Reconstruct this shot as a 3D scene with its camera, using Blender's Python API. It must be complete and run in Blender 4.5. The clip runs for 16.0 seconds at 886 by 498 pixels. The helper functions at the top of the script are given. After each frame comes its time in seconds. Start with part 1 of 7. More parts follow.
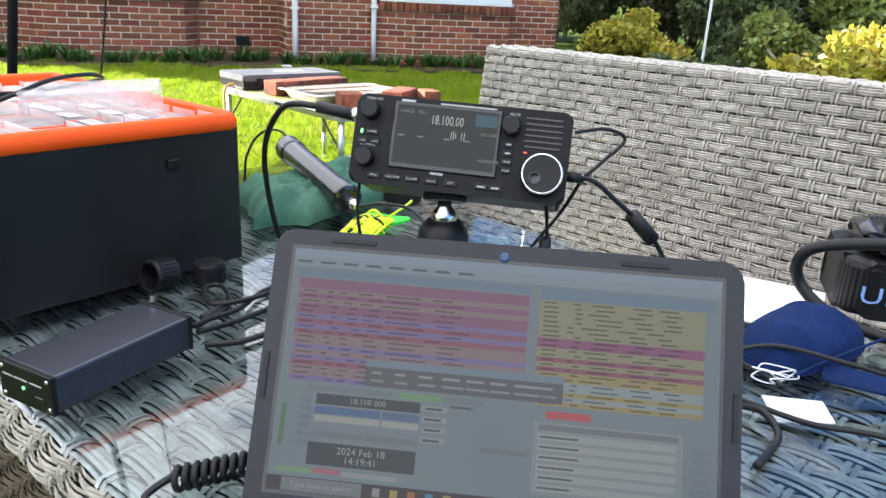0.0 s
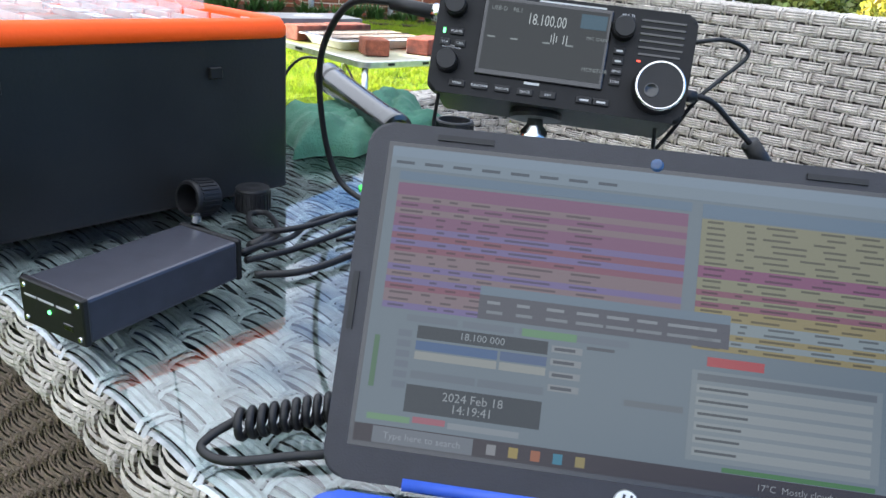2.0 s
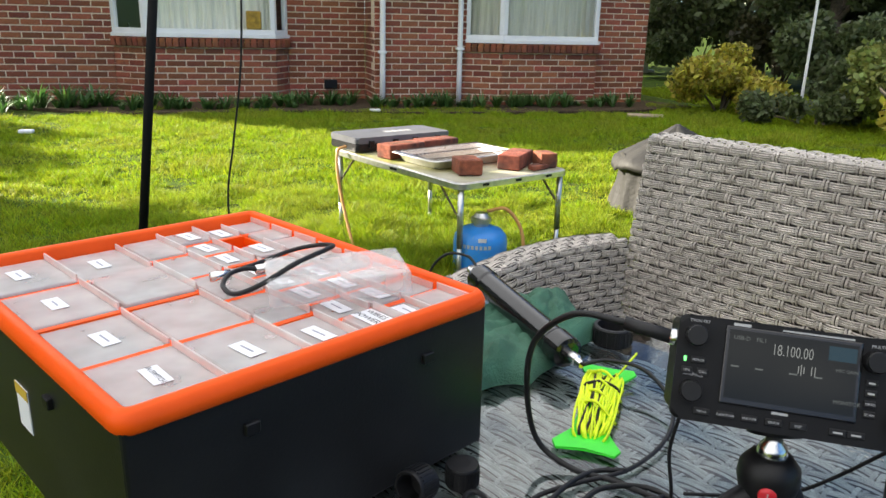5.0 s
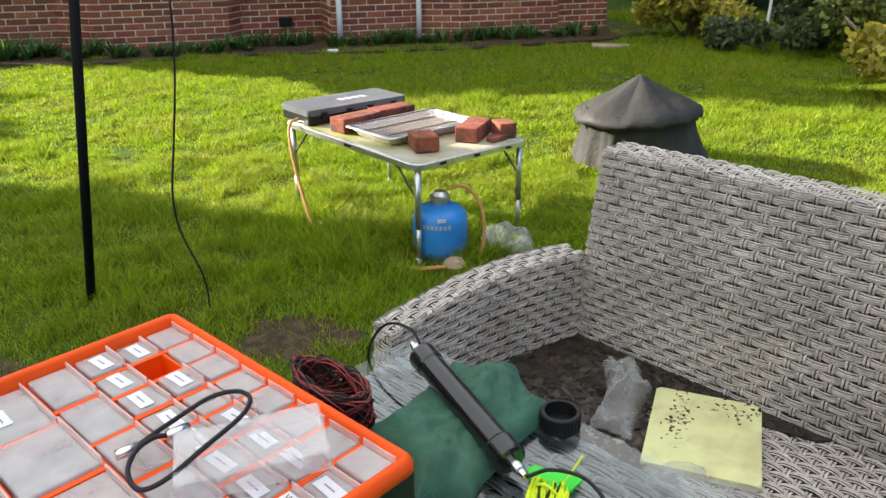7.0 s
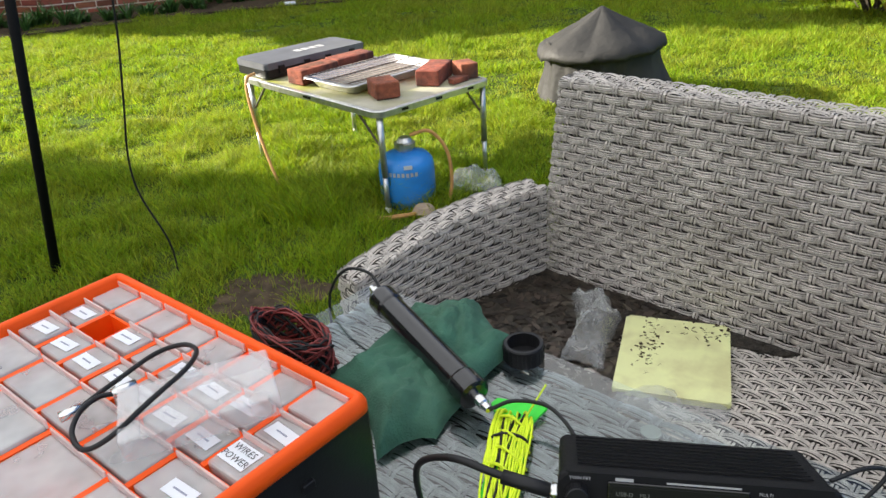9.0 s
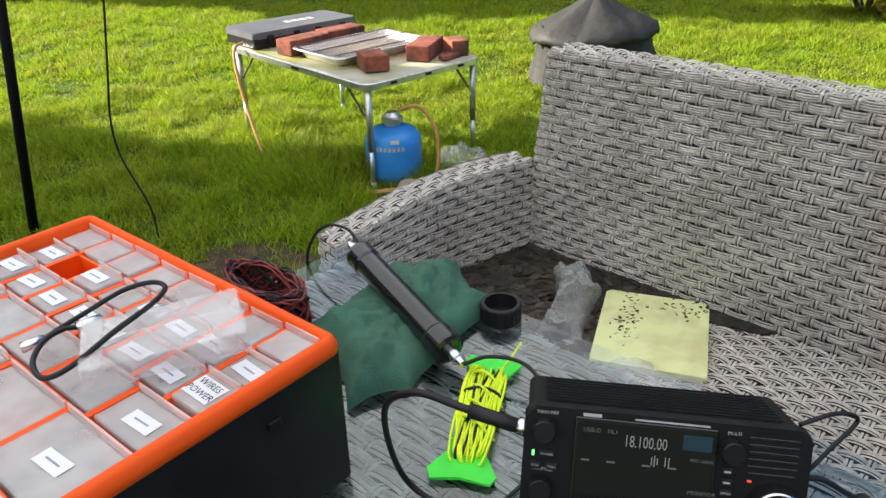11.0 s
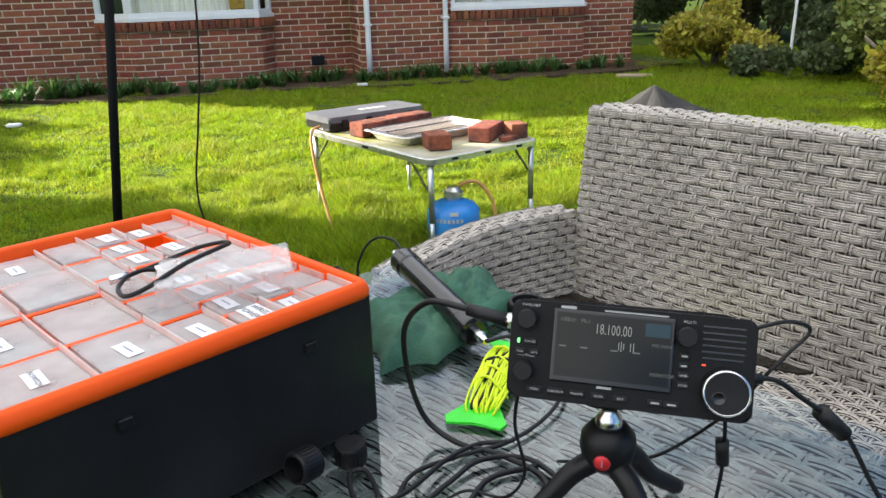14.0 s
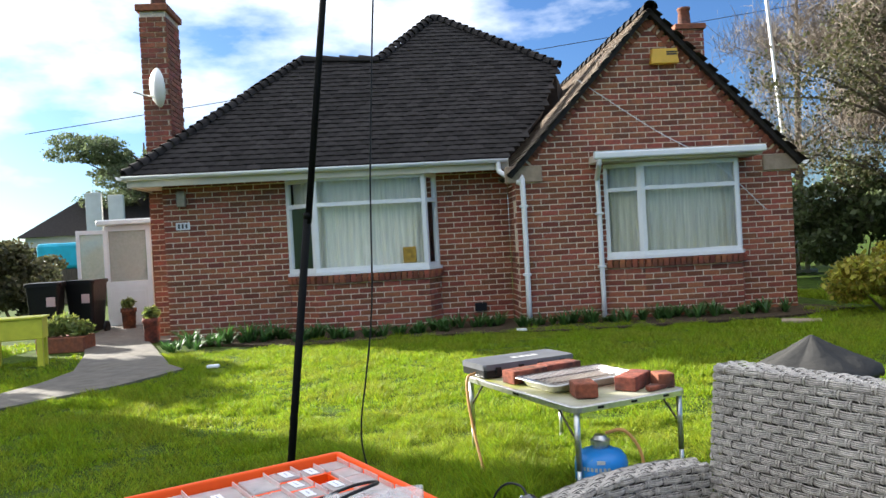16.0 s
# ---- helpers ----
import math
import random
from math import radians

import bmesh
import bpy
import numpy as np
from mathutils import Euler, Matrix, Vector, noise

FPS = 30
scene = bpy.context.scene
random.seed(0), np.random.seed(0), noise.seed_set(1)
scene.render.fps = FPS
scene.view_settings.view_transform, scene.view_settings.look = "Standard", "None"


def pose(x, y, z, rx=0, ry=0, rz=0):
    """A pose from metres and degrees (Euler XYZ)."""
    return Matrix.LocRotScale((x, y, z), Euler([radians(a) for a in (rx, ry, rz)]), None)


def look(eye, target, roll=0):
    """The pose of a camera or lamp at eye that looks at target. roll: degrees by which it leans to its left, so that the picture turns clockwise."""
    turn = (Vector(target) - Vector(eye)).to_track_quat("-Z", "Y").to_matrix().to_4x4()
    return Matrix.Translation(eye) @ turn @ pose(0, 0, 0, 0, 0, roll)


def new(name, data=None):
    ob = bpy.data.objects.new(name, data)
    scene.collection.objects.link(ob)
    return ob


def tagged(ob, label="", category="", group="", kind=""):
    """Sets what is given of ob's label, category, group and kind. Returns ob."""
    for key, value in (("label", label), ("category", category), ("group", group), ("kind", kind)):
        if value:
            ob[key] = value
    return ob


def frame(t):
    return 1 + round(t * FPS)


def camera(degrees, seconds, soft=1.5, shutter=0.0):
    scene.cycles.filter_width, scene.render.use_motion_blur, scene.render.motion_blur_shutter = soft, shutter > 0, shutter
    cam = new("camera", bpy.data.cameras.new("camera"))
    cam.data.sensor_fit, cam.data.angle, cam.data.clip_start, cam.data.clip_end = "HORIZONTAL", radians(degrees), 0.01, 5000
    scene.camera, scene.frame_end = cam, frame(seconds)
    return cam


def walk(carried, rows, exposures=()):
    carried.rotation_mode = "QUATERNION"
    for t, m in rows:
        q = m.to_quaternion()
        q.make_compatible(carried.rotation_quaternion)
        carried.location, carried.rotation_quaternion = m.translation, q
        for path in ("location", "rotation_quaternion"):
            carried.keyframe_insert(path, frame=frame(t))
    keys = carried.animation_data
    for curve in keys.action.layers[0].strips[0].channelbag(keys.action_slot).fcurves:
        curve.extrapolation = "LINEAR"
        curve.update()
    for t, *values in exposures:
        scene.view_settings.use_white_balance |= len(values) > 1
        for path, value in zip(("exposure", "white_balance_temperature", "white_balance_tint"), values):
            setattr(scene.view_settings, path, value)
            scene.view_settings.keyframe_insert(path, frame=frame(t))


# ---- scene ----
cam = camera(61.0, 16.0)
PATH = [
    (0, (0.134, 0.043, 0.91), (0.03, 1.935, 0.27), 2.9),
    (0.5, (0.146, 0.052, 0.909), (0.041, 1.935, 0.245), 3.0),
    (1, (0.131, 0.038, 0.892), (0.034, 1.909, 0.193), 3.8),
    (1.5, (0.103, 0.095, 0.857), (0.014, 1.956, 0.129), 4.6),
    (2, (0.065, 0.119, 0.844), (-0.046, 1.977, 0.112), 4.8),
    (2.5, (0.038, 0.088, 0.891), (-0.134, 1.955, 0.195), 4.3),
    (3, (-0.064, 0.118, 1.015), (-0.327, 1.999, 0.391), 3.1),
    (3.5, (-0.135, 0.12, 1.018), (-0.466, 2.011, 0.456), 2.2),
    (4, (-0.118, 0.097, 1.004), (-0.458, 1.993, 0.466), 1.8),
    (6.5, (-0.08, 0.295, 1.197), (-0.282, 2.149, 0.473), 0.5),
    (7, (-0.064, 0.304, 1.248), (-0.272, 2.137, 0.474), -0.4),
    (7.5, (-0.051, 0.299, 1.255), (-0.256, 2.113, 0.438), -1.9),
    (8, (-0.045, 0.292, 1.247), (-0.23, 2.095, 0.401), -3.0),
    (8.5, (-0.034, 0.31, 1.23), (-0.202, 2.102, 0.358), -3.7),
    (9, (-0.028, 0.321, 1.22), (-0.182, 2.103, 0.326), -3.8),
    (11.5, (-0.016, 0.304, 1.156), (-0.139, 2.074, 0.232), -0.8),
    (12, (-0.01, 0.292, 1.14), (-0.157, 2.063, 0.222), -0.8),
    (12.5, (-0.002, 0.281, 1.133), (-0.184, 2.064, 0.245), -0.8),
    (13, (0.009, 0.232, 1.098), (-0.208, 2.039, 0.269), -0.9),
    (13.5, (0.04, 0.164, 1.085), (-0.216, 2.001, 0.338), -1.2),
    (14, (0.048, 0.145, 1.076), (-0.258, 2.009, 0.42), -1.8),
    (14.5, (0.062, 0.105, 1.084), (-0.324, 1.992, 0.547), -2.7),
    (15, (0.124, 0.014, 1.092), (-0.365, 1.914, 0.704), -3.1),
    (15.5, (0.175, -0.026, 1.116), (-0.435, 1.868, 0.911), -3.5),
    (16, (0.171, -0.063, 1.15), (-0.546, 1.805, 1.133), -3.2),
]
walk(cam, [(t, look(eye, target, roll)) for t, eye, target, roll in PATH], exposures=[(0, 2.68, 6230, 10), (1, 2.73, 6130, 10), (2, 2.73, 5900, 10), (2.5, 2.98, 6130, 10), (3.5, 2.42, 6730, 10), (6.5, 1.96, 6580, 10), (8, 1.81, 6480, 10), (13, 1.98, 6480, 10), (15, 2.19, 6580, 10), (16, 1.86, 6080, 10)])

# ---- world and sun ----
SUN_AZ = math.atan2(0.225, -0.974)      # direction towards the sun, in plan
SUN_EL = radians(20.5)
world = bpy.data.worlds.new("sky")
scene.world = world
world.use_nodes = True
wn, wl = world.node_tree.nodes, world.node_tree.links
wn.clear()
w_out, w_bg, w_sky = wn.new("ShaderNodeOutputWorld"), wn.new("ShaderNodeBackground"), wn.new("ShaderNodeTexSky")
w_sky.sky_type, w_sky.sun_disc = "NISHITA", False
w_sky.sun_elevation, w_sky.sun_rotation = SUN_EL, radians(90) - SUN_AZ
w_sky.altitude, w_sky.dust_density = 60, 1.0
w_map, w_tc, w_noise, w_ramp, w_mix = (wn.new(n) for n in ("ShaderNodeMapping", "ShaderNodeTexCoord", "ShaderNodeTexNoise", "ShaderNodeValToRGB", "ShaderNodeMixRGB"))
w_map.inputs["Scale"].default_value = (1.3, 1.3, 3.2)
w_map.inputs["Location"].default_value = (0.35, 0.1, 0.0)
w_noise.inputs["Scale"].default_value, w_noise.inputs["Detail"].default_value = 1.9, 7
w_noise.inputs["Roughness"].default_value = 0.55
w_ramp.color_ramp.elements[0].position, w_ramp.color_ramp.elements[1].position = 0.52, 0.67
w_mix.inputs[2].default_value = (7.6, 7.75, 8.0, 1)
wl.new(w_tc.outputs["Generated"], w_map.inputs[0])
wl.new(w_map.outputs[0], w_noise.inputs["Vector"])
w_sep, w_bias, w_add = wn.new("ShaderNodeVectorMath"), wn.new("ShaderNodeMath"), wn.new("ShaderNodeMath")     # cloud thickens overhead and towards the sun's side
w_sep.operation, w_bias.operation, w_add.operation = "DOT_PRODUCT", "SUBTRACT", "ADD"
w_sep.inputs[1].default_value = (-0.42, -0.10, 1.0)
w_bias.inputs[1].default_value = 0.32
wl.new(w_tc.outputs["Generated"], w_sep.inputs[0])
wl.new(w_sep.outputs["Value"], w_bias.inputs[0])
wl.new(w_noise.outputs["Fac"], w_add.inputs[0])
wl.new(w_bias.outputs[0], w_add.inputs[1])
wl.new(w_add.outputs[0], w_ramp.inputs[0])
wl.new(w_ramp.outputs[0], w_mix.inputs[0])
w_deep = wn.new("ShaderNodeMixRGB")               # clear air between the clouds, deeper than the bright haze
w_deep.blend_type = "MULTIPLY"
w_deep.inputs[0].default_value, w_deep.inputs[2].default_value = 1.0, (0.36, 0.54, 0.82, 1)
wl.new(w_sky.outputs[0], w_deep.inputs[1])
wl.new(w_deep.outputs[0], w_mix.inputs[1])
wl.new(w_mix.outputs[0], w_bg.inputs[0])
w_bg.inputs[1].default_value = 0.057
wl.new(w_bg.outputs[0], w_out.inputs[0])

sun = new("sun", bpy.data.lights.new("sun", "SUN"))
sun.data.energy, sun.data.angle, sun.data.color = 5.0, radians(0.6), (1.0, 0.92, 0.78)
to_sun = Vector((math.cos(SUN_AZ) * math.cos(SUN_EL), math.sin(SUN_AZ) * math.cos(SUN_EL), math.sin(SUN_EL)))
sun.matrix_world = look(to_sun * 50, (0, 0, 0))

# ---- materials ----
def material(name, base, rough=0.5, metal=0.0, vary=0.0, scale=20.0, bump=0.0, bump_scale=60.0, spread=None, dark=None, dark_scale=3.0,
             dark_amount=0.5, coords="Object", spec=0.5, alpha=1.0, trans=0.0, stretch=(1, 1, 1), coat=0.0):
    """A Principled material: base colour, grain (vary), large stains (dark), random tint per 'object' or 'island', bump."""
    m = bpy.data.materials.new(name)
    m.use_nodes = True
    nt = m.node_tree
    b = nt.nodes["Principled BSDF"]
    b.inputs["Roughness"].default_value, b.inputs["Metallic"].default_value = rough, metal
    b.inputs["Specular IOR Level"].default_value = spec
    b.inputs["Alpha"].default_value, b.inputs["Transmission Weight"].default_value = alpha, trans
    b.inputs["Coat Weight"].default_value = coat
    b.inputs["Base Color"].default_value = (*base, 1)
    tc, mp = nt.nodes.new("ShaderNodeTexCoord"), nt.nodes.new("ShaderNodeMapping")
    mp.inputs["Scale"].default_value = stretch
    nt.links.new(tc.outputs[coords], mp.inputs[0])
    rgb = nt.nodes.new("ShaderNodeRGB")
    rgb.outputs[0].default_value = (*base, 1)
    out = rgb.outputs[0]

    def noise_node(s, detail=5):
        n = nt.nodes.new("ShaderNodeTexNoise")
        n.inputs["Scale"].default_value, n.inputs["Detail"].default_value = s, detail
        nt.links.new(mp.outputs[0], n.inputs["Vector"])
        return n.outputs["Fac"]

    def rescale(sock, lo, hi, a=0.3, c=0.7):
        r = nt.nodes.new("ShaderNodeMapRange")
        r.inputs["From Min"].default_value, r.inputs["From Max"].default_value = a, c
        r.inputs["To Min"].default_value, r.inputs["To Max"].default_value = lo, hi
        nt.links.new(sock, r.inputs["Value"])
        return r.outputs[0]

    def value_by(col, fac):
        h = nt.nodes.new("ShaderNodeHueSaturation")
        nt.links.new(col, h.inputs["Color"])
        nt.links.new(fac, h.inputs["Value"])
        return h.outputs[0]
    if dark:
        mx = nt.nodes.new("ShaderNodeMixRGB")
        mx.inputs[2].default_value = (*dark, 1)
        nt.links.new(rescale(noise_node(dark_scale, 6), 0, dark_amount, 0.42, 0.68), mx.inputs[0])
        nt.links.new(out, mx.inputs[1])
        out = mx.outputs[0]
    if vary:
        out = value_by(out, rescale(noise_node(scale), 1 - vary, 1 + vary))
    if spread:
        src, amount, hue = spread
        if src == "object":
            n = nt.nodes.new("ShaderNodeObjectInfo")
            rnd = n.outputs["Random"]
        else:
            n = nt.nodes.new("ShaderNodeNewGeometry")
            rnd = n.outputs["Random Per Island"]
        out = value_by(out, rescale(rnd, 1 - amount, 1 + amount, 0, 1))
        if hue:
            h = nt.nodes.new("ShaderNodeHueSaturation")
            w = nt.nodes.new("ShaderNodeTexWhiteNoise")
            w.noise_dimensions = "1D"
            nt.links.new(rnd, w.inputs["W"])
            nt.links.new(rescale(w.outputs["Value"], 0.5 - hue, 0.5 + hue, 0, 1), h.inputs["Hue"])
            nt.links.new(out, h.inputs["Color"])
            out = h.outputs[0]
    nt.links.new(out, b.inputs["Base Color"])
    if bump:
        bp = nt.nodes.new("ShaderNodeBump")
        bp.inputs["Strength"].default_value, bp.inputs["Distance"].default_value = bump, 0.01
        nt.links.new(noise_node(bump_scale, 6), bp.inputs["Height"])
        nt.links.new(bp.outputs[0], b.inputs["Normal"])
    return m


def glow(name, col, strength, rough=0.25):
    m = material(name, tuple(c * 0.02 for c in col), rough, spec=0.32)
    b = m.node_tree.nodes["Principled BSDF"]
    b.inputs["Emission Color"].default_value, b.inputs["Emission Strength"].default_value = (*col, 1), strength * 0.43
    return m


def glass(name, tint=(1, 1, 1), clear=0.9, rough=0.0, ior=1.55):
    """A thin pane: mostly see-through, with a Fresnel reflection."""
    m = bpy.data.materials.new(name)
    m.use_nodes = True
    nt = m.node_tree
    nt.nodes.clear()
    o, tr, gl, mx, fr = (nt.nodes.new(n) for n in ("ShaderNodeOutputMaterial", "ShaderNodeBsdfTransparent", "ShaderNodeBsdfGlossy", "ShaderNodeMixShader", "ShaderNodeFresnel"))
    tr.inputs[0].default_value = tuple(clear * c for c in tint) + (1,)
    gl.inputs["Roughness"].default_value = rough
    fr.inputs["IOR"].default_value = ior
    nt.links.new(fr.outputs[0], mx.inputs[0])
    nt.links.new(tr.outputs[0], mx.inputs[1])
    nt.links.new(gl.outputs[0], mx.inputs[2])
    nt.links.new(mx.outputs[0], o.inputs[0])
    return m


M = {}
M["soil"] = material("lawn_soil", (0.050, 0.084, 0.012), 0.95, spec=0.05, vary=0.5, scale=9, bump=0.8, bump_scale=30, dark=(0.07, 0.065, 0.025), dark_scale=0.9, dark_amount=0.45)
M["earth"] = material("bare_earth", (0.075, 0.054, 0.034), 0.95, spec=0.1, vary=0.45, scale=25, bump=1.0, bump_scale=45, dark=(0.04, 0.032, 0.022), dark_scale=12, dark_amount=0.7)
M["grass"] = material("grass_blades", (0.235, 0.335, 0.010), 0.6, spread=("island", 0.55, 0.03), spec=0.3, dark=(0.30, 0.29, 0.035), dark_scale=1.6, dark_amount=0.5)
M["weed"] = material("weed_leaves", (0.06, 0.14, 0.03), 0.5, spread=("island", 0.4, 0.02))
M["brick"] = material("red_brick", (0.255, 0.076, 0.038), 0.85, vary=0.25, scale=26, spread=("object", 0.38, 0.012), bump=0.5, bump_scale=120, dark=(0.10, 0.05, 0.04), dark_scale=9, dark_amount=0.5)
M["brick_joined"] = material("red_brick_field", (0.255, 0.076, 0.038), 0.85, vary=0.25, scale=26, spread=("island", 0.38, 0.012), bump=0.5, bump_scale=120, dark=(0.10, 0.05, 0.04), dark_scale=9, dark_amount=0.5)
M["mortar"] = material("mortar", (0.76, 0.64, 0.50), 0.95, vary=0.15, scale=30, bump=0.4, bump_scale=150, dark=(0.45, 0.36, 0.29), dark_scale=1.5, dark_amount=0.4)
M["tile"] = material("roof_tile", (0.030, 0.026, 0.025), 0.85, spec=0.2, vary=0.3, scale=14, spread=("object", 0.35, 0.01), bump=0.5, bump_scale=60)
M["tile_joined"] = material("roof_tile_field", (0.030, 0.026, 0.025), 0.85, spec=0.2, vary=0.3, scale=14, spread=("island", 0.35, 0.01), bump=0.5, bump_scale=60)
# sunlit copy of the roof tile: the sun is put into the base colour
M["tile_sunlit"] = material("sunlit_roof_tile", (0.165, 0.125, 0.092), 0.85, vary=0.3, scale=14, spread=("island", 0.35, 0.012), bump=0.5, bump_scale=60, dark=(0.07, 0.06, 0.045), dark_scale=2, dark_amount=0.5)
M["upvc"] = material("white_plastic_frame", (0.78, 0.79, 0.8), 0.35, vary=0.04, scale=5)
M["cream"] = material("cream_painted_board", (0.66, 0.6, 0.5), 0.55, vary=0.08, scale=6, dark=(0.4, 0.33, 0.25), dark_scale=3, dark_amount=0.4)
M["pot"] = material("sooty_terracotta", (0.16, 0.06, 0.035), 0.9, vary=0.3, scale=20, dark=(0.05, 0.035, 0.03), dark_scale=6, dark_amount=0.8)
M["stone"] = material("kneeler_stone", (0.33, 0.25, 0.18), 0.9, vary=0.2, scale=14, bump=0.5)
M["window"] = glass("window_glass", (0.97, 1.0, 0.99), 0.96)
M["room"] = material("dark_room", (0.12, 0.115, 0.1), 0.9, vary=0.3, scale=2)
M["curtain"] = material("net_curtain", (0.80, 0.78, 0.68), 0.9, vary=0.15, scale=8, stretch=(6, 6, 0.3))
M["concrete"] = material("concrete_path", (0.145, 0.13, 0.112), 0.9, vary=0.25, scale=8, bump=0.6, bump_scale=80, dark=(0.15, 0.13, 0.1), dark_scale=1.6, dark_amount=0.6)
M["wicker"] = material("grey_wicker", (0.52, 0.475, 0.425), 0.5, vary=0.25, scale=90, spread=("island", 0.17, 0.010), bump=0.3, bump_scale=400, dark=(0.17, 0.14, 0.115), dark_scale=5, dark_amount=0.4)
# near-black solid cores: shade in the weave's gaps is put into their colour
M["wicker_shade"] = material("wicker_core_shade", (0.030, 0.025, 0.021), 0.8, vary=0.3, scale=60)
M["wicker_brown"] = material("brown_base_wicker", (0.11, 0.078, 0.055), 0.6, vary=0.25, scale=90, spread=("island", 0.25, 0.01), bump=0.3, bump_scale=400)
# grey wicker, bluer and brighter: the glass's sky reflection is partly painted in
M["wicker_table"] = material("sky_tinted_tabletop_wicker", (0.56, 0.575, 0.60), 0.5, vary=0.2, scale=90, spread=("island", 0.26, 0.015), bump=0.25, bump_scale=400, dark=(0.20, 0.19, 0.18), dark_scale=5, dark_amount=0.4)
M["glass_top"] = glass("table_glass", (0.93, 0.98, 0.97), 0.95, ior=2.0)
M["glass_under"] = bpy.data.materials.new("glass_underside")
M["glass_under"].use_nodes = True
gu = M["glass_under"].node_tree
gu_t = gu.nodes.new("ShaderNodeBsdfTransparent")
gu_t.inputs[0].default_value = (0.93, 0.97, 0.96, 1)
gu.links.new(gu_t.outputs[0], gu.nodes["Material Output"].inputs[0])
M["black"] = material("black_plastic", (0.008, 0.008, 0.009), 0.42, spec=0.3, vary=0.2, scale=40, bump=0.06, bump_scale=900)
M["black_box"] = material("black_cabinet_plastic", (0.011, 0.0115, 0.0125), 0.36, spec=0.32, vary=0.25, scale=12, bump=0.05, bump_scale=300, dark=(0.02, 0.02, 0.019), dark_scale=5, dark_amount=0.3)
M["rubber"] = material("black_rubber", (0.009, 0.009, 0.01), 0.5, spec=0.35, vary=0.15, scale=60)
M["orange"] = material("orange_plastic", (0.90, 0.095, 0.004), 0.45, spec=0.25, vary=0.06, scale=14, bump=0.04, bump_scale=300)
M["clear"] = None
M["alu"] = material("aluminium", (0.62, 0.62, 0.6), 0.35, 0.9, vary=0.15, scale=40)
M["steel"] = material("bright_steel", (0.7, 0.7, 0.68), 0.22, 1.0, vary=0.1, scale=60)
M["blue_gas"] = material("blue_gas_paint", (0.02, 0.22, 0.62), 0.4, vary=0.12, scale=12, dark=(0.08, 0.13, 0.2), dark_scale=7, dark_amount=0.3)
M["cover"] = material("faded_black_cover", (0.013, 0.012, 0.0105), 0.7, vary=0.3, scale=6, bump=0.5, bump_scale=25, dark=(0.034, 0.031, 0.025), dark_scale=2.5, dark_amount=0.7)
M["canvas"] = material("green_canvas", (0.040, 0.130, 0.082), 0.85, vary=0.2, scale=30, bump=0.4, bump_scale=350, dark=(0.05, 0.11, 0.07), dark_scale=6, dark_amount=0.4)
M["camo"] = material("camouflage_canvas", (0.07, 0.08, 0.035), 0.9, vary=0.2, scale=40, dark=(0.17, 0.12, 0.06), dark_scale=22, dark_amount=0.95)
M["gloss_black"] = material("gloss_black_tube", (0.010, 0.010, 0.011), 0.24, coat=0.3)
M["polished"] = material("polished_black_tube", (0.010, 0.010, 0.011), 0.2, coat=0.5, vary=0.1, scale=40)
M["mast"] = material("matt_black_fibreglass", (0.006, 0.006, 0.006), 0.75, spec=0.15, vary=0.2, scale=40)
M["wet_dirt"] = material("wet_black_dirt", (0.026, 0.021, 0.016), 0.45, vary=0.5, scale=60, bump=1.0, bump_scale=90, dark=(0.07, 0.055, 0.04), dark_scale=25, dark_amount=0.6)
M["neon_green"] = material("fluorescent_green_plastic", (0.035, 0.72, 0.03), 0.4, vary=0.08, scale=30)
M["neon_yellow"] = material("fluorescent_yellow_cord", (0.72, 0.88, 0.02), 0.6, vary=0.12, scale=200)
M["paper"] = material("white_paper_label", (0.78, 0.79, 0.82), 0.7, vary=0.05, scale=20)
M["ink"] = material("black_print", (0.03, 0.03, 0.035), 0.7)
M["white_print"] = material("white_print", (0.42, 0.42, 0.42), 0.5)

# ---- building tools ----
def mesh_from(name, verts, faces, mat=None, smooth=False):
    me = bpy.data.meshes.new(name)
    me.from_pydata([tuple(v) for v in verts], [], [tuple(f) for f in faces])
    me.update()
    if mat:
        me.materials.append(mat)
    if smooth:
        me.polygons.foreach_set("use_smooth", [True] * len(me.polygons))
    return me


def part(name, bm, mat, parent=None, label="", smooth=False, m=None, kind=""):
    """One mesh object out of a bmesh (or a ready mesh), under its thing."""
    if isinstance(bm, bmesh.types.BMesh):
        bmesh.ops.recalc_face_normals(bm, faces=bm.faces)
        me = bpy.data.meshes.new(name)
        bm.to_mesh(me)
        bm.free()
        if smooth:
            me.polygons.foreach_set("use_smooth", [True] * len(me.polygons))
        if mat:
            me.materials.append(mat)
    else:
        me = bm
    ob = new(name, me)
    if parent:
        ob.parent = parent
    if m is not None:
        ob.matrix_basis = m
    return tagged(ob, label=label, kind=kind)


def thing(name, m, label, category, group="", kind=""):
    ob = new(name)
    ob.empty_display_size = 0.05
    ob.matrix_basis = m
    return tagged(ob, label, category, group, kind)


def box(sx, sy, sz, m=None, bevel=0.0, seg=2, bm=None):
    """A box centred in x and y that stands on z = 0, with rounded edges."""
    b = bmesh.new()
    bmesh.ops.create_cube(b, size=1, matrix=Matrix.Translation((0, 0, sz / 2)) @ Matrix.Diagonal((sx, sy, sz, 1)))
    if bevel:
        bmesh.ops.bevel(b, geom=b.edges[:], offset=bevel, segments=seg, affect="EDGES", profile=0.5)
    if m is not None:
        b.transform(m)
    return join(bm, b)


def join(bm, b):
    if bm is None:
        return b
    me = bpy.data.meshes.new("tmp")
    b.to_mesh(me)
    b.free()
    bm.from_mesh(me)
    bpy.data.meshes.remove(me)
    return bm


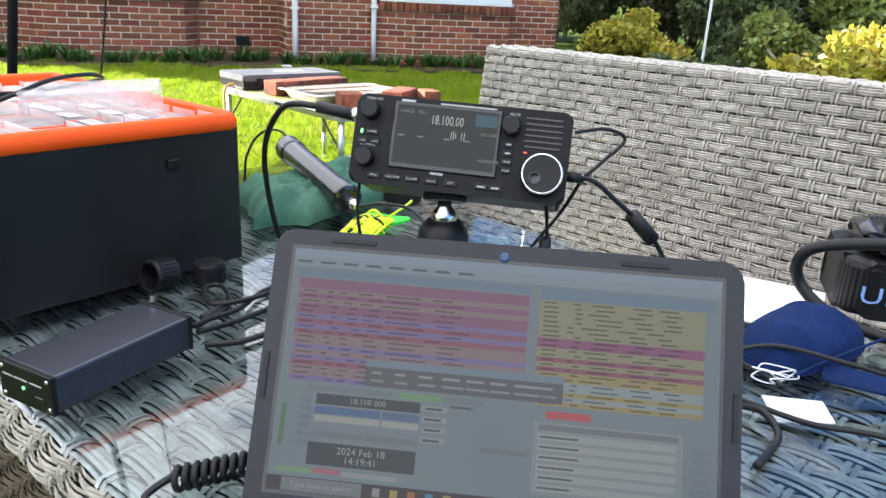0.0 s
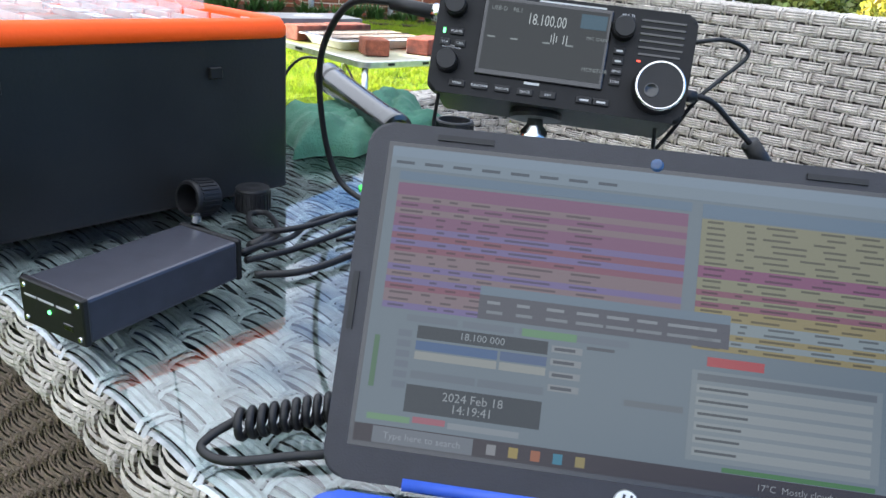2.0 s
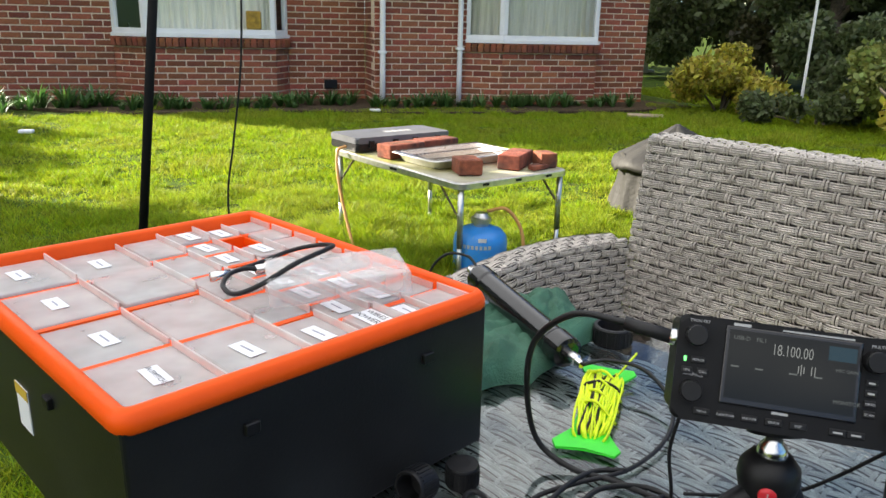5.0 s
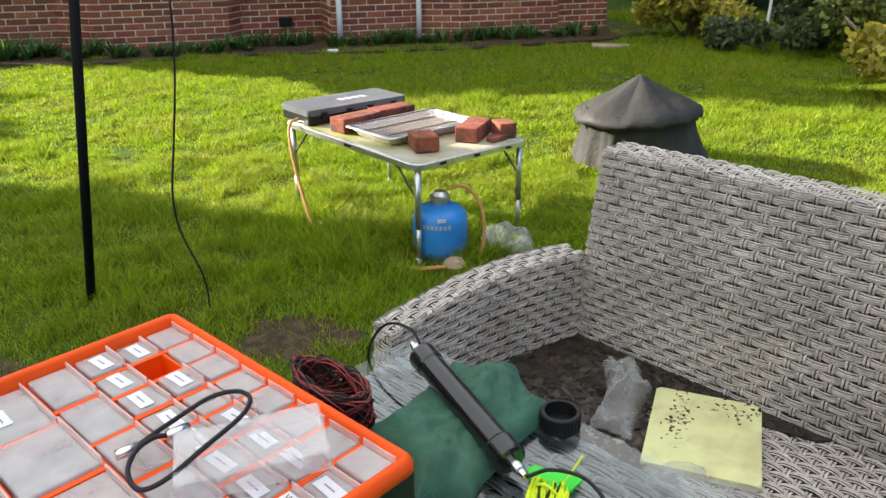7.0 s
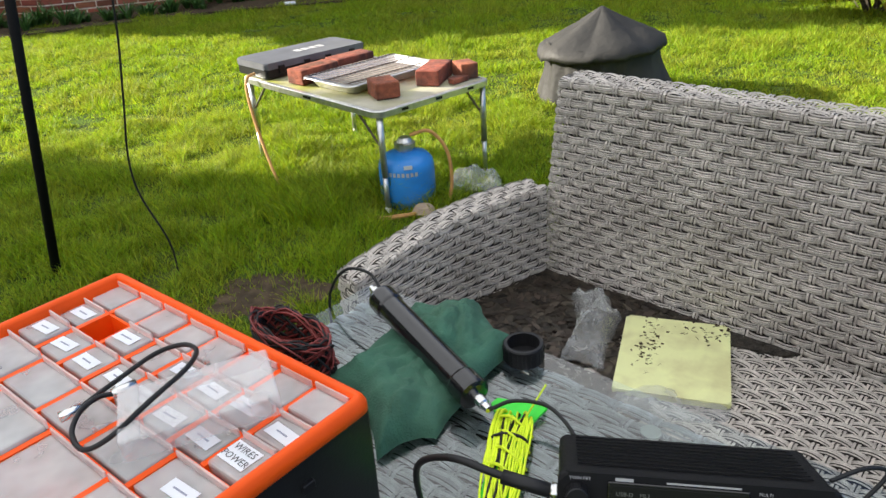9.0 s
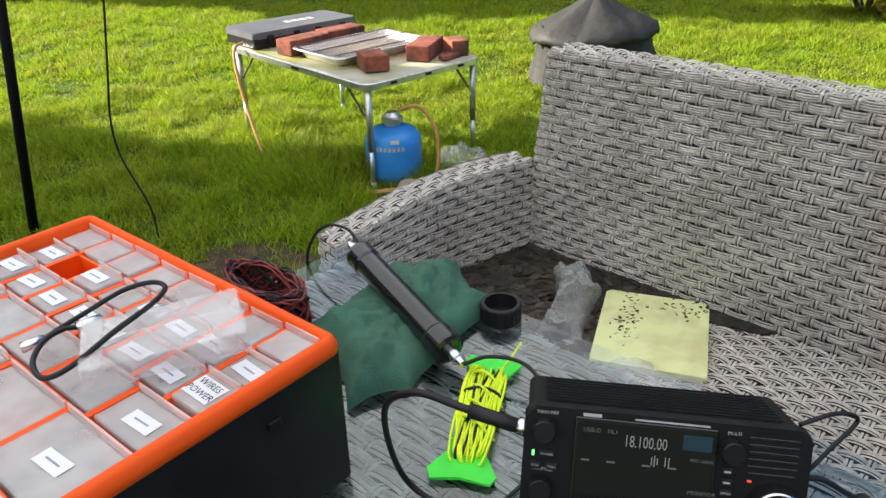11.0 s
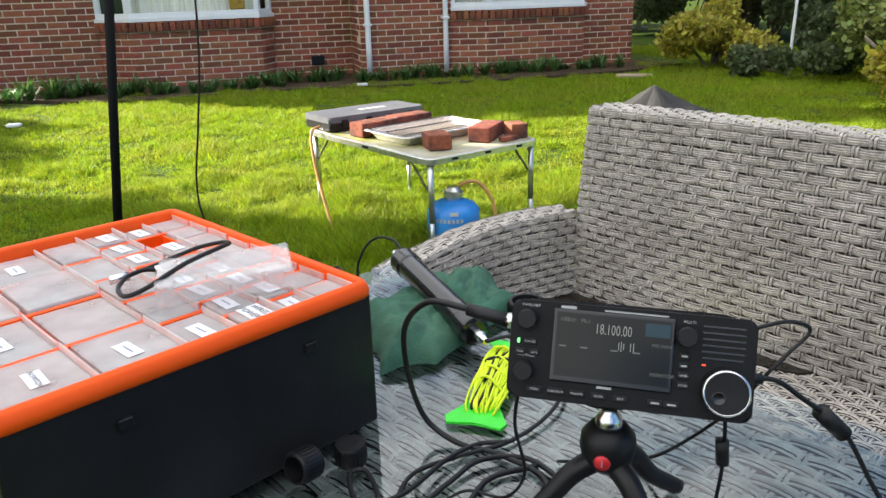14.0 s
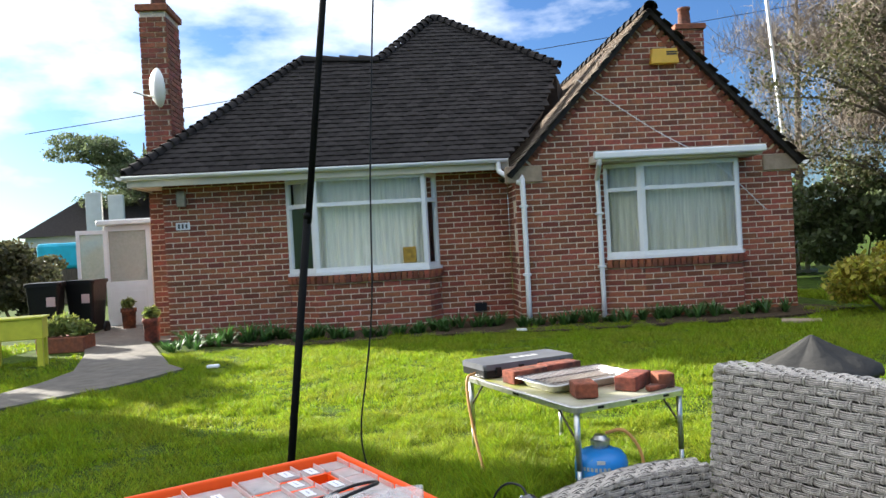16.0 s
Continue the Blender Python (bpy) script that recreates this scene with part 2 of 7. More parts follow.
def span(x0, x1, y0, y1, z0, z1, bevel=0.0, seg=1, bm=None):
    return box(abs(x1 - x0), abs(y1 - y0), abs(z1 - z0), Matrix.Translation(((x0 + x1) / 2, (y0 + y1) / 2, min(z0, z1))), bevel, seg, bm)


def lathe(profile, n=32, m=None, bm=None, cap=True):
    """A body of revolution about z from (radius, height) pairs."""
    b = bmesh.new()
    rings = []
    for r, z in profile:
        if r < 1e-5:
            rings.append([b.verts.new((0, 0, z))])
        else:
            rings.append([b.verts.new((r * math.cos(2 * math.pi * i / n), r * math.sin(2 * math.pi * i / n), z)) for i in range(n)])
    for p, q in zip(rings, rings[1:]):
        for i in range(n):
            j = (i + 1) % n
            if len(p) == 1 and len(q) > 1:
                b.faces.new((p[0], q[i], q[j]))
            elif len(q) == 1 and len(p) > 1:
                b.faces.new((p[i], p[j], q[0]))
            elif len(p) > 1:
                b.faces.new((p[i], p[j], q[j], q[i]))
    for ring in (rings[0], rings[-1]):
        if len(ring) > 1 and cap:
            b.faces.new(ring)
    if m is not None:
        b.transform(m)
    return join(bm, b)


def smooth_line(points, per=8):
    """Catmull-Rom through the points."""
    p = [Vector(v) for v in points]
    if len(p) < 3:
        return p
    p = [2 * p[0] - p[1]] + p + [2 * p[-1] - p[-2]]
    out = []
    for i in range(1, len(p) - 2):
        a, b, c, d = p[i - 1:i + 3]
        for k in range(per):
            t = k / per
            out.append(0.5 * (2 * b + (c - a) * t + (2 * a - 5 * b + 4 * c - d) * t * t + (3 * b - a - 3 * c + d) * t ** 3))
    out.append(p[-2])
    return out


def tube(points, radius, n=8, per=8, bm=None):
    """A round cord or pipe along a line; radius may be a function of the share of the way."""
    line = smooth_line(points, per) if per else [Vector(v) for v in points]
    b = bmesh.new()
    rings, up = [], None
    for i, q in enumerate(line):
        d = (line[min(i + 1, len(line) - 1)] - line[max(i - 1, 0)]).normalized()
        if up is None:
            up = Vector((0, 0, 1)) if abs(d.z) < 0.9 else Vector((1, 0, 0))
        s = d.cross(up).normalized()
        up = s.cross(d).normalized()
        r = radius(i / max(1, len(line) - 1)) if callable(radius) else radius
        rings.append([b.verts.new(q + r * (math.cos(2 * math.pi * k / n) * s + math.sin(2 * math.pi * k / n) * up)) for k in range(n)])
    for p, q in zip(rings, rings[1:]):
        for k in range(n):
            b.faces.new((p[k], p[(k + 1) % n], q[(k + 1) % n], q[k]))
    b.faces.new(rings[0][::-1])
    b.faces.new(rings[-1])
    return join(bm, b)


def prism(outline, z0, z1, bevel=0.0, bm=None, m=None):
    """An outline in plan, pulled up from z0 to z1."""
    b = bmesh.new()
    lo = [b.verts.new((x, y, z0)) for x, y in outline]
    hi = [b.verts.new((x, y, z1)) for x, y in outline]
    n = len(outline)
    b.faces.new(lo[::-1])
    b.faces.new(hi)
    for i in range(n):
        b.faces.new((lo[i], lo[(i + 1) % n], hi[(i + 1) % n], hi[i]))
    if bevel:
        bmesh.ops.bevel(b, geom=b.edges[:], offset=bevel, segments=2, affect="EDGES", profile=0.5)
    if m is not None:
        b.transform(m)
    return join(bm, b)


def rounded(sx, sy, r, n=6):
    """A rectangle with round corners, centred."""
    out = []
    for cx, cy, a0 in ((sx / 2 - r, sy / 2 - r, 0), (-sx / 2 + r, sy / 2 - r, 90), (-sx / 2 + r, -sy / 2 + r, 180), (sx / 2 - r, -sy / 2 + r, 270)):
        for k in range(n + 1):
            a = radians(a0 + 90 * k / n)
            out.append((cx + r * math.cos(a), cy + r * math.sin(a)))
    return out


def letters(name, text, size, mat, parent, m, align="CENTER", label=""):
    """Flat writing in the built-in font, as a mesh."""
    cu = bpy.data.curves.new(name, "FONT")
    cu.body, cu.size, cu.align_x, cu.align_y = text, size, align, "CENTER"
    cu.resolution_u = 2
    ob = bpy.data.objects.new(name, cu)
    scene.collection.objects.link(ob)
    me = bpy.data.meshes.new_from_object(ob.evaluated_get(bpy.context.evaluated_depsgraph_get()))
    bpy.data.objects.remove(ob)
    me.materials.clear()
    me.materials.append(mat)
    return part(name, me, None, parent, label, m=m)


def weave(name, place, width, height, mat, parent, px=0.056, py=0.0205, m=None, rng=None, dip=0.95):
    """Woven wicker on a sheet: place(s, t, h) gives the point at s along, t up and h above the sheet. Flat ridged strands run along s
    and dive under upright strands, which are staggered from row to row."""
    rng = rng or random.Random(5)
    verts, faces = [], []

    def patch(s0, s1, t0, t1, ns, nt, lift):
        o = len(verts)
        for j in range(nt):
            for i in range(ns):
                a, c = i / (ns - 1), j / (nt - 1)
                s, t = s0 + (s1 - s0) * a, t0 + (t1 - t0) * c
                verts.append(place(min(max(s, 0), width), min(max(t, 0), height), lift(a, c)))
        for j in range(nt - 1):
            for i in range(ns - 1):
                k = o + j * ns + i
                faces.append((k, k + 1, k + ns + 1, k + ns))
    rows = int(height / py)
    py = height / rows
    for r in range(rows):
        off = (r % 2) * px / 2 - px / 2
        t0 = r * py
        k = 0
        while off + k * px < width:
            s0 = off + k * px
            k += 1
            if s0 + px < 0.004 or s0 > width - 0.004:
                continue
            j = rng.uniform(-0.0015, 0.0015)
            lean = rng.uniform(-0.0012, 0.0012)
            for q in range(4):                  # four ribs to a strand
                e0, e1 = t0 + j + py * (0.06 + 0.22 * q), t0 + j + py * (0.06 + 0.22 * (q + 1))
                patch(s0 + 0.003 * dip - 0.001, s0 + px - 0.003 * dip + 0.001, e0, e1, 6, 3,
                      lambda a, c: 0.0054 - 0.0088 * dip * (1 - math.sin(math.pi * a) ** 0.7) + (0.0013 if c == 0.5 else 0) - (0.0022 if q in (0, 3) else 0) + lean * (q - 1.5) * 0.4)
            if s0 > 0.004:
                for w0 in (-0.0062, 0.0012):
                    patch(s0 + w0 + lean, s0 + w0 + 0.0050 + lean, t0 - py * 0.14, t0 + py * 1.14, 3, 5,
                          lambda a, c: -0.003 + 0.0012 * (1 - dip) + 0.0074 * math.sin(math.pi * c) ** 0.4 + (0.0008 if a == 0.5 else 0))
    me = mesh_from(name, verts, faces, mat, smooth=False)
    return part(name, me, None, parent, m=m, kind="stuff")


def open_box(sx, sy, sz, t, m=None):
    """A thin-walled tray, open below: one shell."""
    b = bmesh.new()
    bmesh.ops.create_cube(b, size=1, matrix=Matrix.Translation((0, 0, sz / 2)) @ Matrix.Diagonal((sx, sy, sz, 1)))
    low = min(b.faces, key=lambda f: f.calc_center_median().z)
    bmesh.ops.delete(b, geom=[low], context="FACES_ONLY")
    bmesh.ops.bevel(b, geom=[e for e in b.edges if not e.is_boundary], offset=min(0.003, sz * 0.12), segments=2, affect="EDGES", profile=0.5)
    bmesh.ops.solidify(b, geom=b.faces[:], thickness=t)
    if m is not None:
        b.transform(m)
    return b

# ---- ground ----
HOUSE = pose(-2.454, 9.571, 0, 0, 0, 25)      # x along the front, y into the house; the gable wall lies in y = 0
FURN = pose(-0.25, 1.45, 0, 0, 0, -38)        # x along the table's long side, y towards the sofa's back
TOP = 0.588                                   # height of the table's glass


def house_xy(x, y):
    p = HOUSE.inverted() @ Vector((x, y, 0))
    return p.x, p.y


def ground_height(x, y):
    near = 1 if (x * x + (y - 5) ** 2) < 150 else 0
    return 0.006 * near * (noise.noise((x * 0.7, y * 0.7, 0)) + 0.5 * noise.noise((x * 2.3, y * 2.3, 3)))


g_axis = sorted(set([round(-16 + 0.4 * i, 2) for i in range(81)] + [-3000, -800, -200, -80, -40, -25, 25, 40, 80, 200, 800, 3000]))
gv, gf = [], []
for gy in g_axis:
    for gx in g_axis:
        gv.append((gx, gy + 5, ground_height(gx, gy + 5)))
gn = len(g_axis)
for j in range(gn - 1):
    for i in range(gn - 1):
        gf.append((j * gn + i, j * gn + i + 1, (j + 1) * gn + i + 1, (j + 1) * gn + i))
ground = part("ground", mesh_from("ground", gv, gf, M["soil"], True), None)
tagged(ground, "lawn soil with patchy short grass", "lawn", kind="structure")


def patch_sheet(name, outline, z, mat, label, category, lip=0.03):
    ob = part(name, prism(outline, -0.05, z, 0), mat)
    return tagged(ob, label, category, kind="structure")


# concrete path beside the house, in house coordinates
def hworld(pts):
    return [tuple((HOUSE @ Vector((x, y, 0))).xy) for x, y in pts]


PATH_PLAN = hworld([(-4.75, 0.6), (-4.7, 6), (-6.4, 6)])[1::-1] + [(-7.43, 8.17), (-5.42, 6.28), (-5.03, 6.03), (-5.06, 5.13), (-5.22, 4.67), (-5.32, 4.22), (-5.52, 3.32), (-6.16, 3.83), (-5.96, 4.73), (-6.03, 5.21), (-6.29, 5.84), (-7.26, 6.91), (-8.65, 8.21)] + hworld([(-6.6, 3.4), (-6.4, 6)])
patch_sheet("path", PATH_PLAN, 0.03, M["concrete"], "worn concrete garden path beside the house", "path")
bed_rng = random.Random(9)
patch_sheet("flower_bed", hworld([(-4.1, -0.1), (-2.9, -0.75), (-1.0, -0.65), (0.2, -0.95), (1.2, -1.05), (3.2, -0.95), (4.2, -0.6), (4.0, 0.2), (0.1, 0.3), (0.0, 0.8), (-4.6, 0.8)]), 0.028, M["earth"], "narrow bed of bare earth along the wall", "flower bed")


def earth_patch(x, y, r, seed):
    """A ragged scuffed patch that follows the ground."""
    verts, faces, n = [(x, y, ground_height(x, y) + 0.006)], [], 48
    for j in (1, 2, 3, 4):
        for k in range(n):
            a = 2 * math.pi * k / n
            q = r * j / 4 * (1 + 0.45 * noise.noise((math.cos(a) * 2.2, math.sin(a) * 2.2, seed)) + 0.2 * noise.noise((math.cos(a) * 7, math.sin(a) * 7, seed)))
            px, py = x + 1.3 * q * math.cos(a), y + q * math.sin(a)
            verts.append((px, py, ground_height(px, py) + 0.007 - 0.006 * (j == 4) + 0.004 * noise.noise((px * 30, py * 30, 2))))
    faces += [(0, 1 + k, 1 + (k + 1) % n) for k in range(n)]
    faces += [(1 + j * n + k, 1 + (j + 1) * n + k, 1 + (j + 1) * n + (k + 1) % n, 1 + j * n + (k + 1) % n) for j in range(3) for k in range(n)]
    ob = part("bare_patch", mesh_from("bare_patch", verts, faces, M["earth"], True), None)
    return tagged(ob, "worn patch of bare earth in the lawn", "bare earth", kind="structure")


earth_patch(-0.80, 2.45, 0.15, 3)
earth_patch(-1.75, 2.05, 0.20, 4)

# ---- house ----
house = thing("house", HOUSE, "red brick bungalow with dark tiled roof and white windows", "house")
BRICK_L, BRICK_H = 0.211, 0.061
PITCH_X, PITCH_Z = 0.225, 0.075


def brick_mesh(length, depth=0.03):
    h = BRICK_H
    b = bmesh.new()
    c = 0.004
    ring = [(-length / 2, 0), (length / 2, 0), (length / 2, h), (-length / 2, h)]
    back = [b.verts.new((x, depth, z)) for x, z in ring]
    mid = [b.verts.new((x, c, z)) for x, z in ring]
    front = [b.verts.new((x + (c if x < 0 else -c), 0, z + (c if z == 0 else -c))) for x, z in ring]
    for p, q in ((back, mid), (mid, front)):
        for i in range(4):
            b.faces.new((p[i], p[(i + 1) % 4], q[(i + 1) % 4], q[i]))
    b.faces.new(front)
    return b


def to_mesh(bm, name, mat):
    bmesh.ops.recalc_face_normals(bm, faces=bm.faces)
    me = bpy.data.meshes.new(name)
    bm.to_mesh(me)
    bm.free()
    me.materials.append(mat)
    return me


BRICK = to_mesh(brick_mesh(BRICK_L), "brick", M["brick"])
brick_src = brick_mesh(BRICK_L)
brick_jobs = []


def brick_wall(name, start, direction, length, z0, z1, holes=(), top=None, pieces=0, thick=0.25, label=""):
    """A wall from start (x, y) along direction degrees. Its mortar core is the part; bricks stand 9 mm proud of it. holes: (x0, x1, z0, z1);
    top(x): the height at x, for a gable; pieces: how many bricks are objects of their own."""
    m = pose(start[0], start[1], 0, 0, 0, direction)
    b = bmesh.new()
    xs = sorted({0, length, *[h[0] for h in holes], *[h[1] for h in holes]} | ({length / 2} if top else set()))
    xs = [x for x in xs if 0 <= x <= length]
    for x0, x1 in zip(xs, xs[1:]):
        cuts = [(h[2], h[3]) for h in holes if h[0] < (x0 + x1) / 2 < h[1]]
        levels = [z0] + [v for c in sorted(cuts) for v in c] + [None]
        for lo, hi in zip(levels[::2], levels[1::2]):
            ta = (top(x0) if top else z1) if hi is None else hi
            tb = (top(x1) if top else z1) if hi is None else hi
            if ta - lo < 0.005 and tb - lo < 0.005:
                continue
            v = [b.verts.new(p) for p in ((x0, 0.009, lo), (x1, 0.009, lo), (x1, 0.009, tb), (x0, 0.009, ta), (x0, thick, lo), (x1, thick, lo), (x1, thick, tb), (x0, thick, ta))]
            for f in ((0, 1, 2, 3), (5, 4, 7, 6), (4, 0, 3, 7), (1, 5, 6, 2), (3, 2, 6, 7), (4, 5, 1, 0)):
                b.faces.new([v[i] for i in f])
    bmesh.ops.remove_doubles(b, verts=b.verts[:], dist=0.0002)
    wall = part(name, b, M["mortar"], house, label, m=m)
    rg = random.Random(len(name) * 7 + int(length * 100))
    spots = []
    rows = int((max(z1, top(length / 2) if top else z1) - z0) / PITCH_Z) + 1
    for r in range(rows):
        z = z0 + r * PITCH_Z + 0.005
        x = -(r % 2) * PITCH_X / 2
        while x < length - 0.02:
            a, c = max(x, 0.0), min(x + BRICK_L, length)
            x += PITCH_X
            if c - a < 0.03:
                continue
            lim = top((a + c) / 2) + 0.02 if top else z1 + 0.01
            if z + BRICK_H > lim:
                continue
            runs = [(a, c)]
            for h in holes:
                if z + 0.02 < h[3] and z + BRICK_H - 0.02 > h[2]:
                    runs = [r2 for a2, c2 in runs for r2 in ((a2, min(c2, h[0])), (max(a2, h[1]), c2))]
            spots += [((a2 + c2) / 2, rg.uniform(-0.003, 0.0025), z, c2 - a2) for a2, c2 in runs if c2 - a2 > 0.03]
    brick_jobs.append((wall, spots, pieces))
    return wall


D = 0.7                                        # the main wall stands back behind the gable
GW = 3.78                                      # width of the gable wall
EAVE_M, APEX = 2.22, 4.06


def gable_top(x):
    return min(2.02 + x * 1.06, 2.02 + (GW - x) * 1.06) - 0.02


brick_wall("wall", (-4.76, D), 0, 1.66, 0, 2.16, pieces=190, label="front wall of red brick with pale mortar")
brick_wall("wall", (-1.0, D), 0, 1.0, 0, 2.16, pieces=110, label="recessed wall of red brick")
brick_wall("wall", (0, D - 0.005), -90, D - 0.03, 0, 2.1, pieces=0, label="short return wall of red brick")
brick_wall("wall", (0, 0), 0, GW, 0, 2.05, holes=[(1.2, 3.02, -0.1, 2.1)], top=gable_top, pieces=300, label="gable wall of red brick with brick verge")
brick_wall("wall", (GW, 0.03), 90, 6, 0, 2.0, pieces=0, label="side wall of red brick")
brick_wall("wall", (-4.76, 6), -90, 6 - D - 0.03, 0, 2.1, pieces=0, label="side wall of red brick")
# bays under the windows: canted left side, front, canted right side
BAY1 = [(-3.10, D), (-2.70, D - 0.3), (-1.18, D - 0.3), (-1.0, D)]
BAY2 = [(1.18, 0), (1.62, -0.2), (2.94, -0.2), (3.05, 0)]


def bay_walls(pts, z1, pieces):
    for (a, b), n in zip(zip(pts, pts[1:]), pieces):
        brick_wall("bay_wall", a, math.degrees(math.atan2(b[1] - a[1], b[0] - a[0])), math.dist(a, b), 0, z1, pieces=n, thick=0.12, label="red brick bay under the window")


bay_walls(BAY1, 0.75, (16, 70, 8))
bay_walls(BAY2, 0.75, (20, 60, 6))


def offset(pts, d):
    """The line moved outwards (towards -y) by d."""
    out = []
    for i, p in enumerate(pts):
        a, b = pts[max(i - 1, 0)], pts[min(i + 1, len(pts) - 1)]
        t = Vector((b[0] - a[0], b[1] - a[1])).normalized()
        out.append((p[0] + t.y * d, p[1] - t.x * d))
    return out


sill_brick = to_mesh(box(0.066, 0.11, 0.10, None, 0.004, 1), "brick", M["brick"])


def bay_window(pts, z0, z1, label, transom, lead):
    """A white bay window on the brick bay: sill, frame members, panes, curtain and dark room behind."""
    win = part("window", prism(offset(pts, 0.03) + [pts[-1], pts[0]][0:2], z0 - 0.045, z0, 0.004), M["upvc"], house, label)
    # brick-on-edge sill
    for a, b in zip(pts, pts[1:]):
        n = max(1, int(math.dist(a, b) / 0.075))
        ang = math.degrees(math.atan2(b[1] - a[1], b[0] - a[0]))
        for k in range(n):
            q = (k + 0.5) / n
            part("brick", sill_brick, None, win, m=pose(a[0] + (b[0] - a[0]) * q, a[1] + (b[1] - a[1]) * q, z0 - 0.15, 8, 0, ang) @ Matrix.Translation((0, 0.012, 0)))
    for i, (a, b) in enumerate(zip(pts, pts[1:])):
        L, ang = math.dist(a, b), math.degrees(math.atan2(b[1] - a[1], b[0] - a[0]))
        mm = pose(a[0], a[1], 0, 0, 0, ang)
        f = bmesh.new()
        w = 0.055
        for x0, x1, c, d in ((0, L, z0, z0 + w), (0, L, z1 - w, z1), (0, w, z0 + w, z1 - w), (L - w, L, z0 + w, z1 - w), (w, L - w, transom - 0.028, transom + 0.028)):
            if x1 - x0 > 0.01:
                span(x0, x1, 0.0, 0.06, c, d, 0.004, 1, bm=f)
        part("frame", f, M["upvc"], win, m=mm)
        if L > 0.25:
            for c, d in ((z0 + w, transom - 0.028), (transom + 0.028, z1 - w)):
                p = bmesh.new()
                v = [p.verts.new(q) for q in ((w, 0.03, c), (L - w, 0.03, c), (L - w, 0.03, d), (w, 0.03, d))]
                p.faces.new(v)
                pane = part("pane", p, M["window"], win, m=mm)
                pane.visible_shadow = False
        # hanging net curtain with folds
        cv, cf, n = [], [], max(6, int(L / 0.02))
        for k in range(n + 1):
            x = L * k / n
            y = 0.16 + 0.018 * math.sin(x * 70 + i) + 0.012 * math.sin(x * 31)
            cv += [(x, y, z0 + 0.03), (x, y, z1 - 0.03)]
        cf = [(2 * k, 2 * k + 2, 2 * k + 3, 2 * k + 1) for k in range(n)]
        part("curtain", mesh_from("curtain", cv, cf, M["curtain"], True), None, win, "pale net curtain", m=mm)
    room = bmesh.new()
    span(pts[0][0] + 0.02, pts[-1][0] - 0.02, pts[0][1] + 0.3, pts[0][1] + 2.0, z0 - 0.3, z1 + 0.2, bm=room)
    bmesh.ops.reverse_faces(room, faces=room.faces)
    front = min(room.faces, key=lambda fc: fc.calc_center_median().y)
    bmesh.ops.delete(room, geom=[front], context="FACES_ONLY")
    part("room_lining", room, M["room"], win)
    return win


win1 = bay_window(BAY1, 0.84, 2.12, "white bay window with net curtains", 1.75, True)
win2 = bay_window(BAY2, 0.84, 2.06, "white bay window with net curtains", 1.72, True)
M["amber"] = material("amber_ornament", (0.42, 0.24, 0.03), 0.4, vary=0.4, scale=18)
part("ornament", span(-1.52, -1.34, 0.47, 0.49, 0.90, 1.12, 0.01), M["amber"], win1, "amber patterned picture on the sill")
part("ornament", span(2.1, 2.4, 0.02, 0.1, 0.9, 1.02, 0.02), material("grey_ornament", (0.3, 0.31, 0.32), 0.6, vary=0.3), win2, "grey box on the sill")

# canopy over the second bay
canopy = part("canopy", span(1.0, 3.2, -0.38, 0.05, 2.07, 2.17, 0.01), M["cream"], house, "cream board over the bay with lead flashing")
part("canopy_gutter", span(0.95, 3.22, -0.46, -0.38, 2.10, 2.19, 0.02, 2), M["upvc"], canopy)
part("flashing", tube([(1.0, -0.3, 2.19), (1.6, -0.2, 2.2), (2.4, -0.15, 2.195), (3.1, -0.1, 2.19)], 0.025, 8), material("lead", (0.34, 0.45, 0.48), 0.5, 0.3, vary=0.2), canopy)

# eaves of the main roof
part("soffit", span(-5.05, -0.02, 0.36, D + 0.05, 2.13, 2.15), M["cream"], house, "cream soffit board")
part("fascia", span(-5.08, -0.02, 0.33, 0.36, 2.10, 2.22), M["cream"], house, "cream fascia board")
part("soffit", span(-5.08, -4.74, 0.36, 6.2, 2.125, 2.145), M["cream"], house, "cream soffit board")
part("fascia", span(-5.10, -5.07, 0.33, 6.2, 2.10, 2.22), M["cream"], house, "cream fascia board")


def gutter(a, b):
    bm = bmesh.new()
    d = (Vector(b) - Vector(a)).normalized()
    s = Vector((0, 0, 1)).cross(d).normalized()
    prof = [(0.055 * math.cos(t), -0.055 * math.sin(t)) for t in [math.pi * k / 8 for k in range(9)]]
    prof += [(0.05 * math.cos(t), -0.05 * math.sin(t)) for t in [math.pi * k / 8 for k in range(8, -1, -1)]]
    ra = [bm.verts.new(Vector(a) + s * x + Vector((0, 0, z))) for x, z in prof]
    rb = [bm.verts.new(Vector(b) + s * x + Vector((0, 0, z))) for x, z in prof]
    n = len(prof)
    for i in range(n):
        bm.faces.new((ra[i], ra[(i + 1) % n], rb[(i + 1) % n], rb[i]))
    bm.faces.new(ra)
    bm.faces.new(rb[::-1])
    return bm


part("gutter", gutter((-5.14, 0.275, 2.24), (-0.04, 0.275, 2.24)), M["upvc"], house, "white plastic gutter", smooth=True)
part("gutter", gutter((-5.155, 6.2, 2.24), (-5.155, 0.22, 2.24)), M["upvc"], house, "white plastic gutter", smooth=True)
part("gutter", gutter((3.98, 0.0, 2.0), (3.98, 6.0, 2.0)), M["upvc"], house, "white plastic gutter", smooth=True)
part("downpipe", tube([(-0.17, 0.275, 2.2), (-0.17, 0.27, 2.10), (-0.14, 0.22, 2.04), (0.05, -0.03, 1.88), (0.085, -0.055, 1.8), (0.085, -0.055, 0.02)], 0.036, 10, 5), M["upvc"], house, "white plastic downpipe", smooth=True)
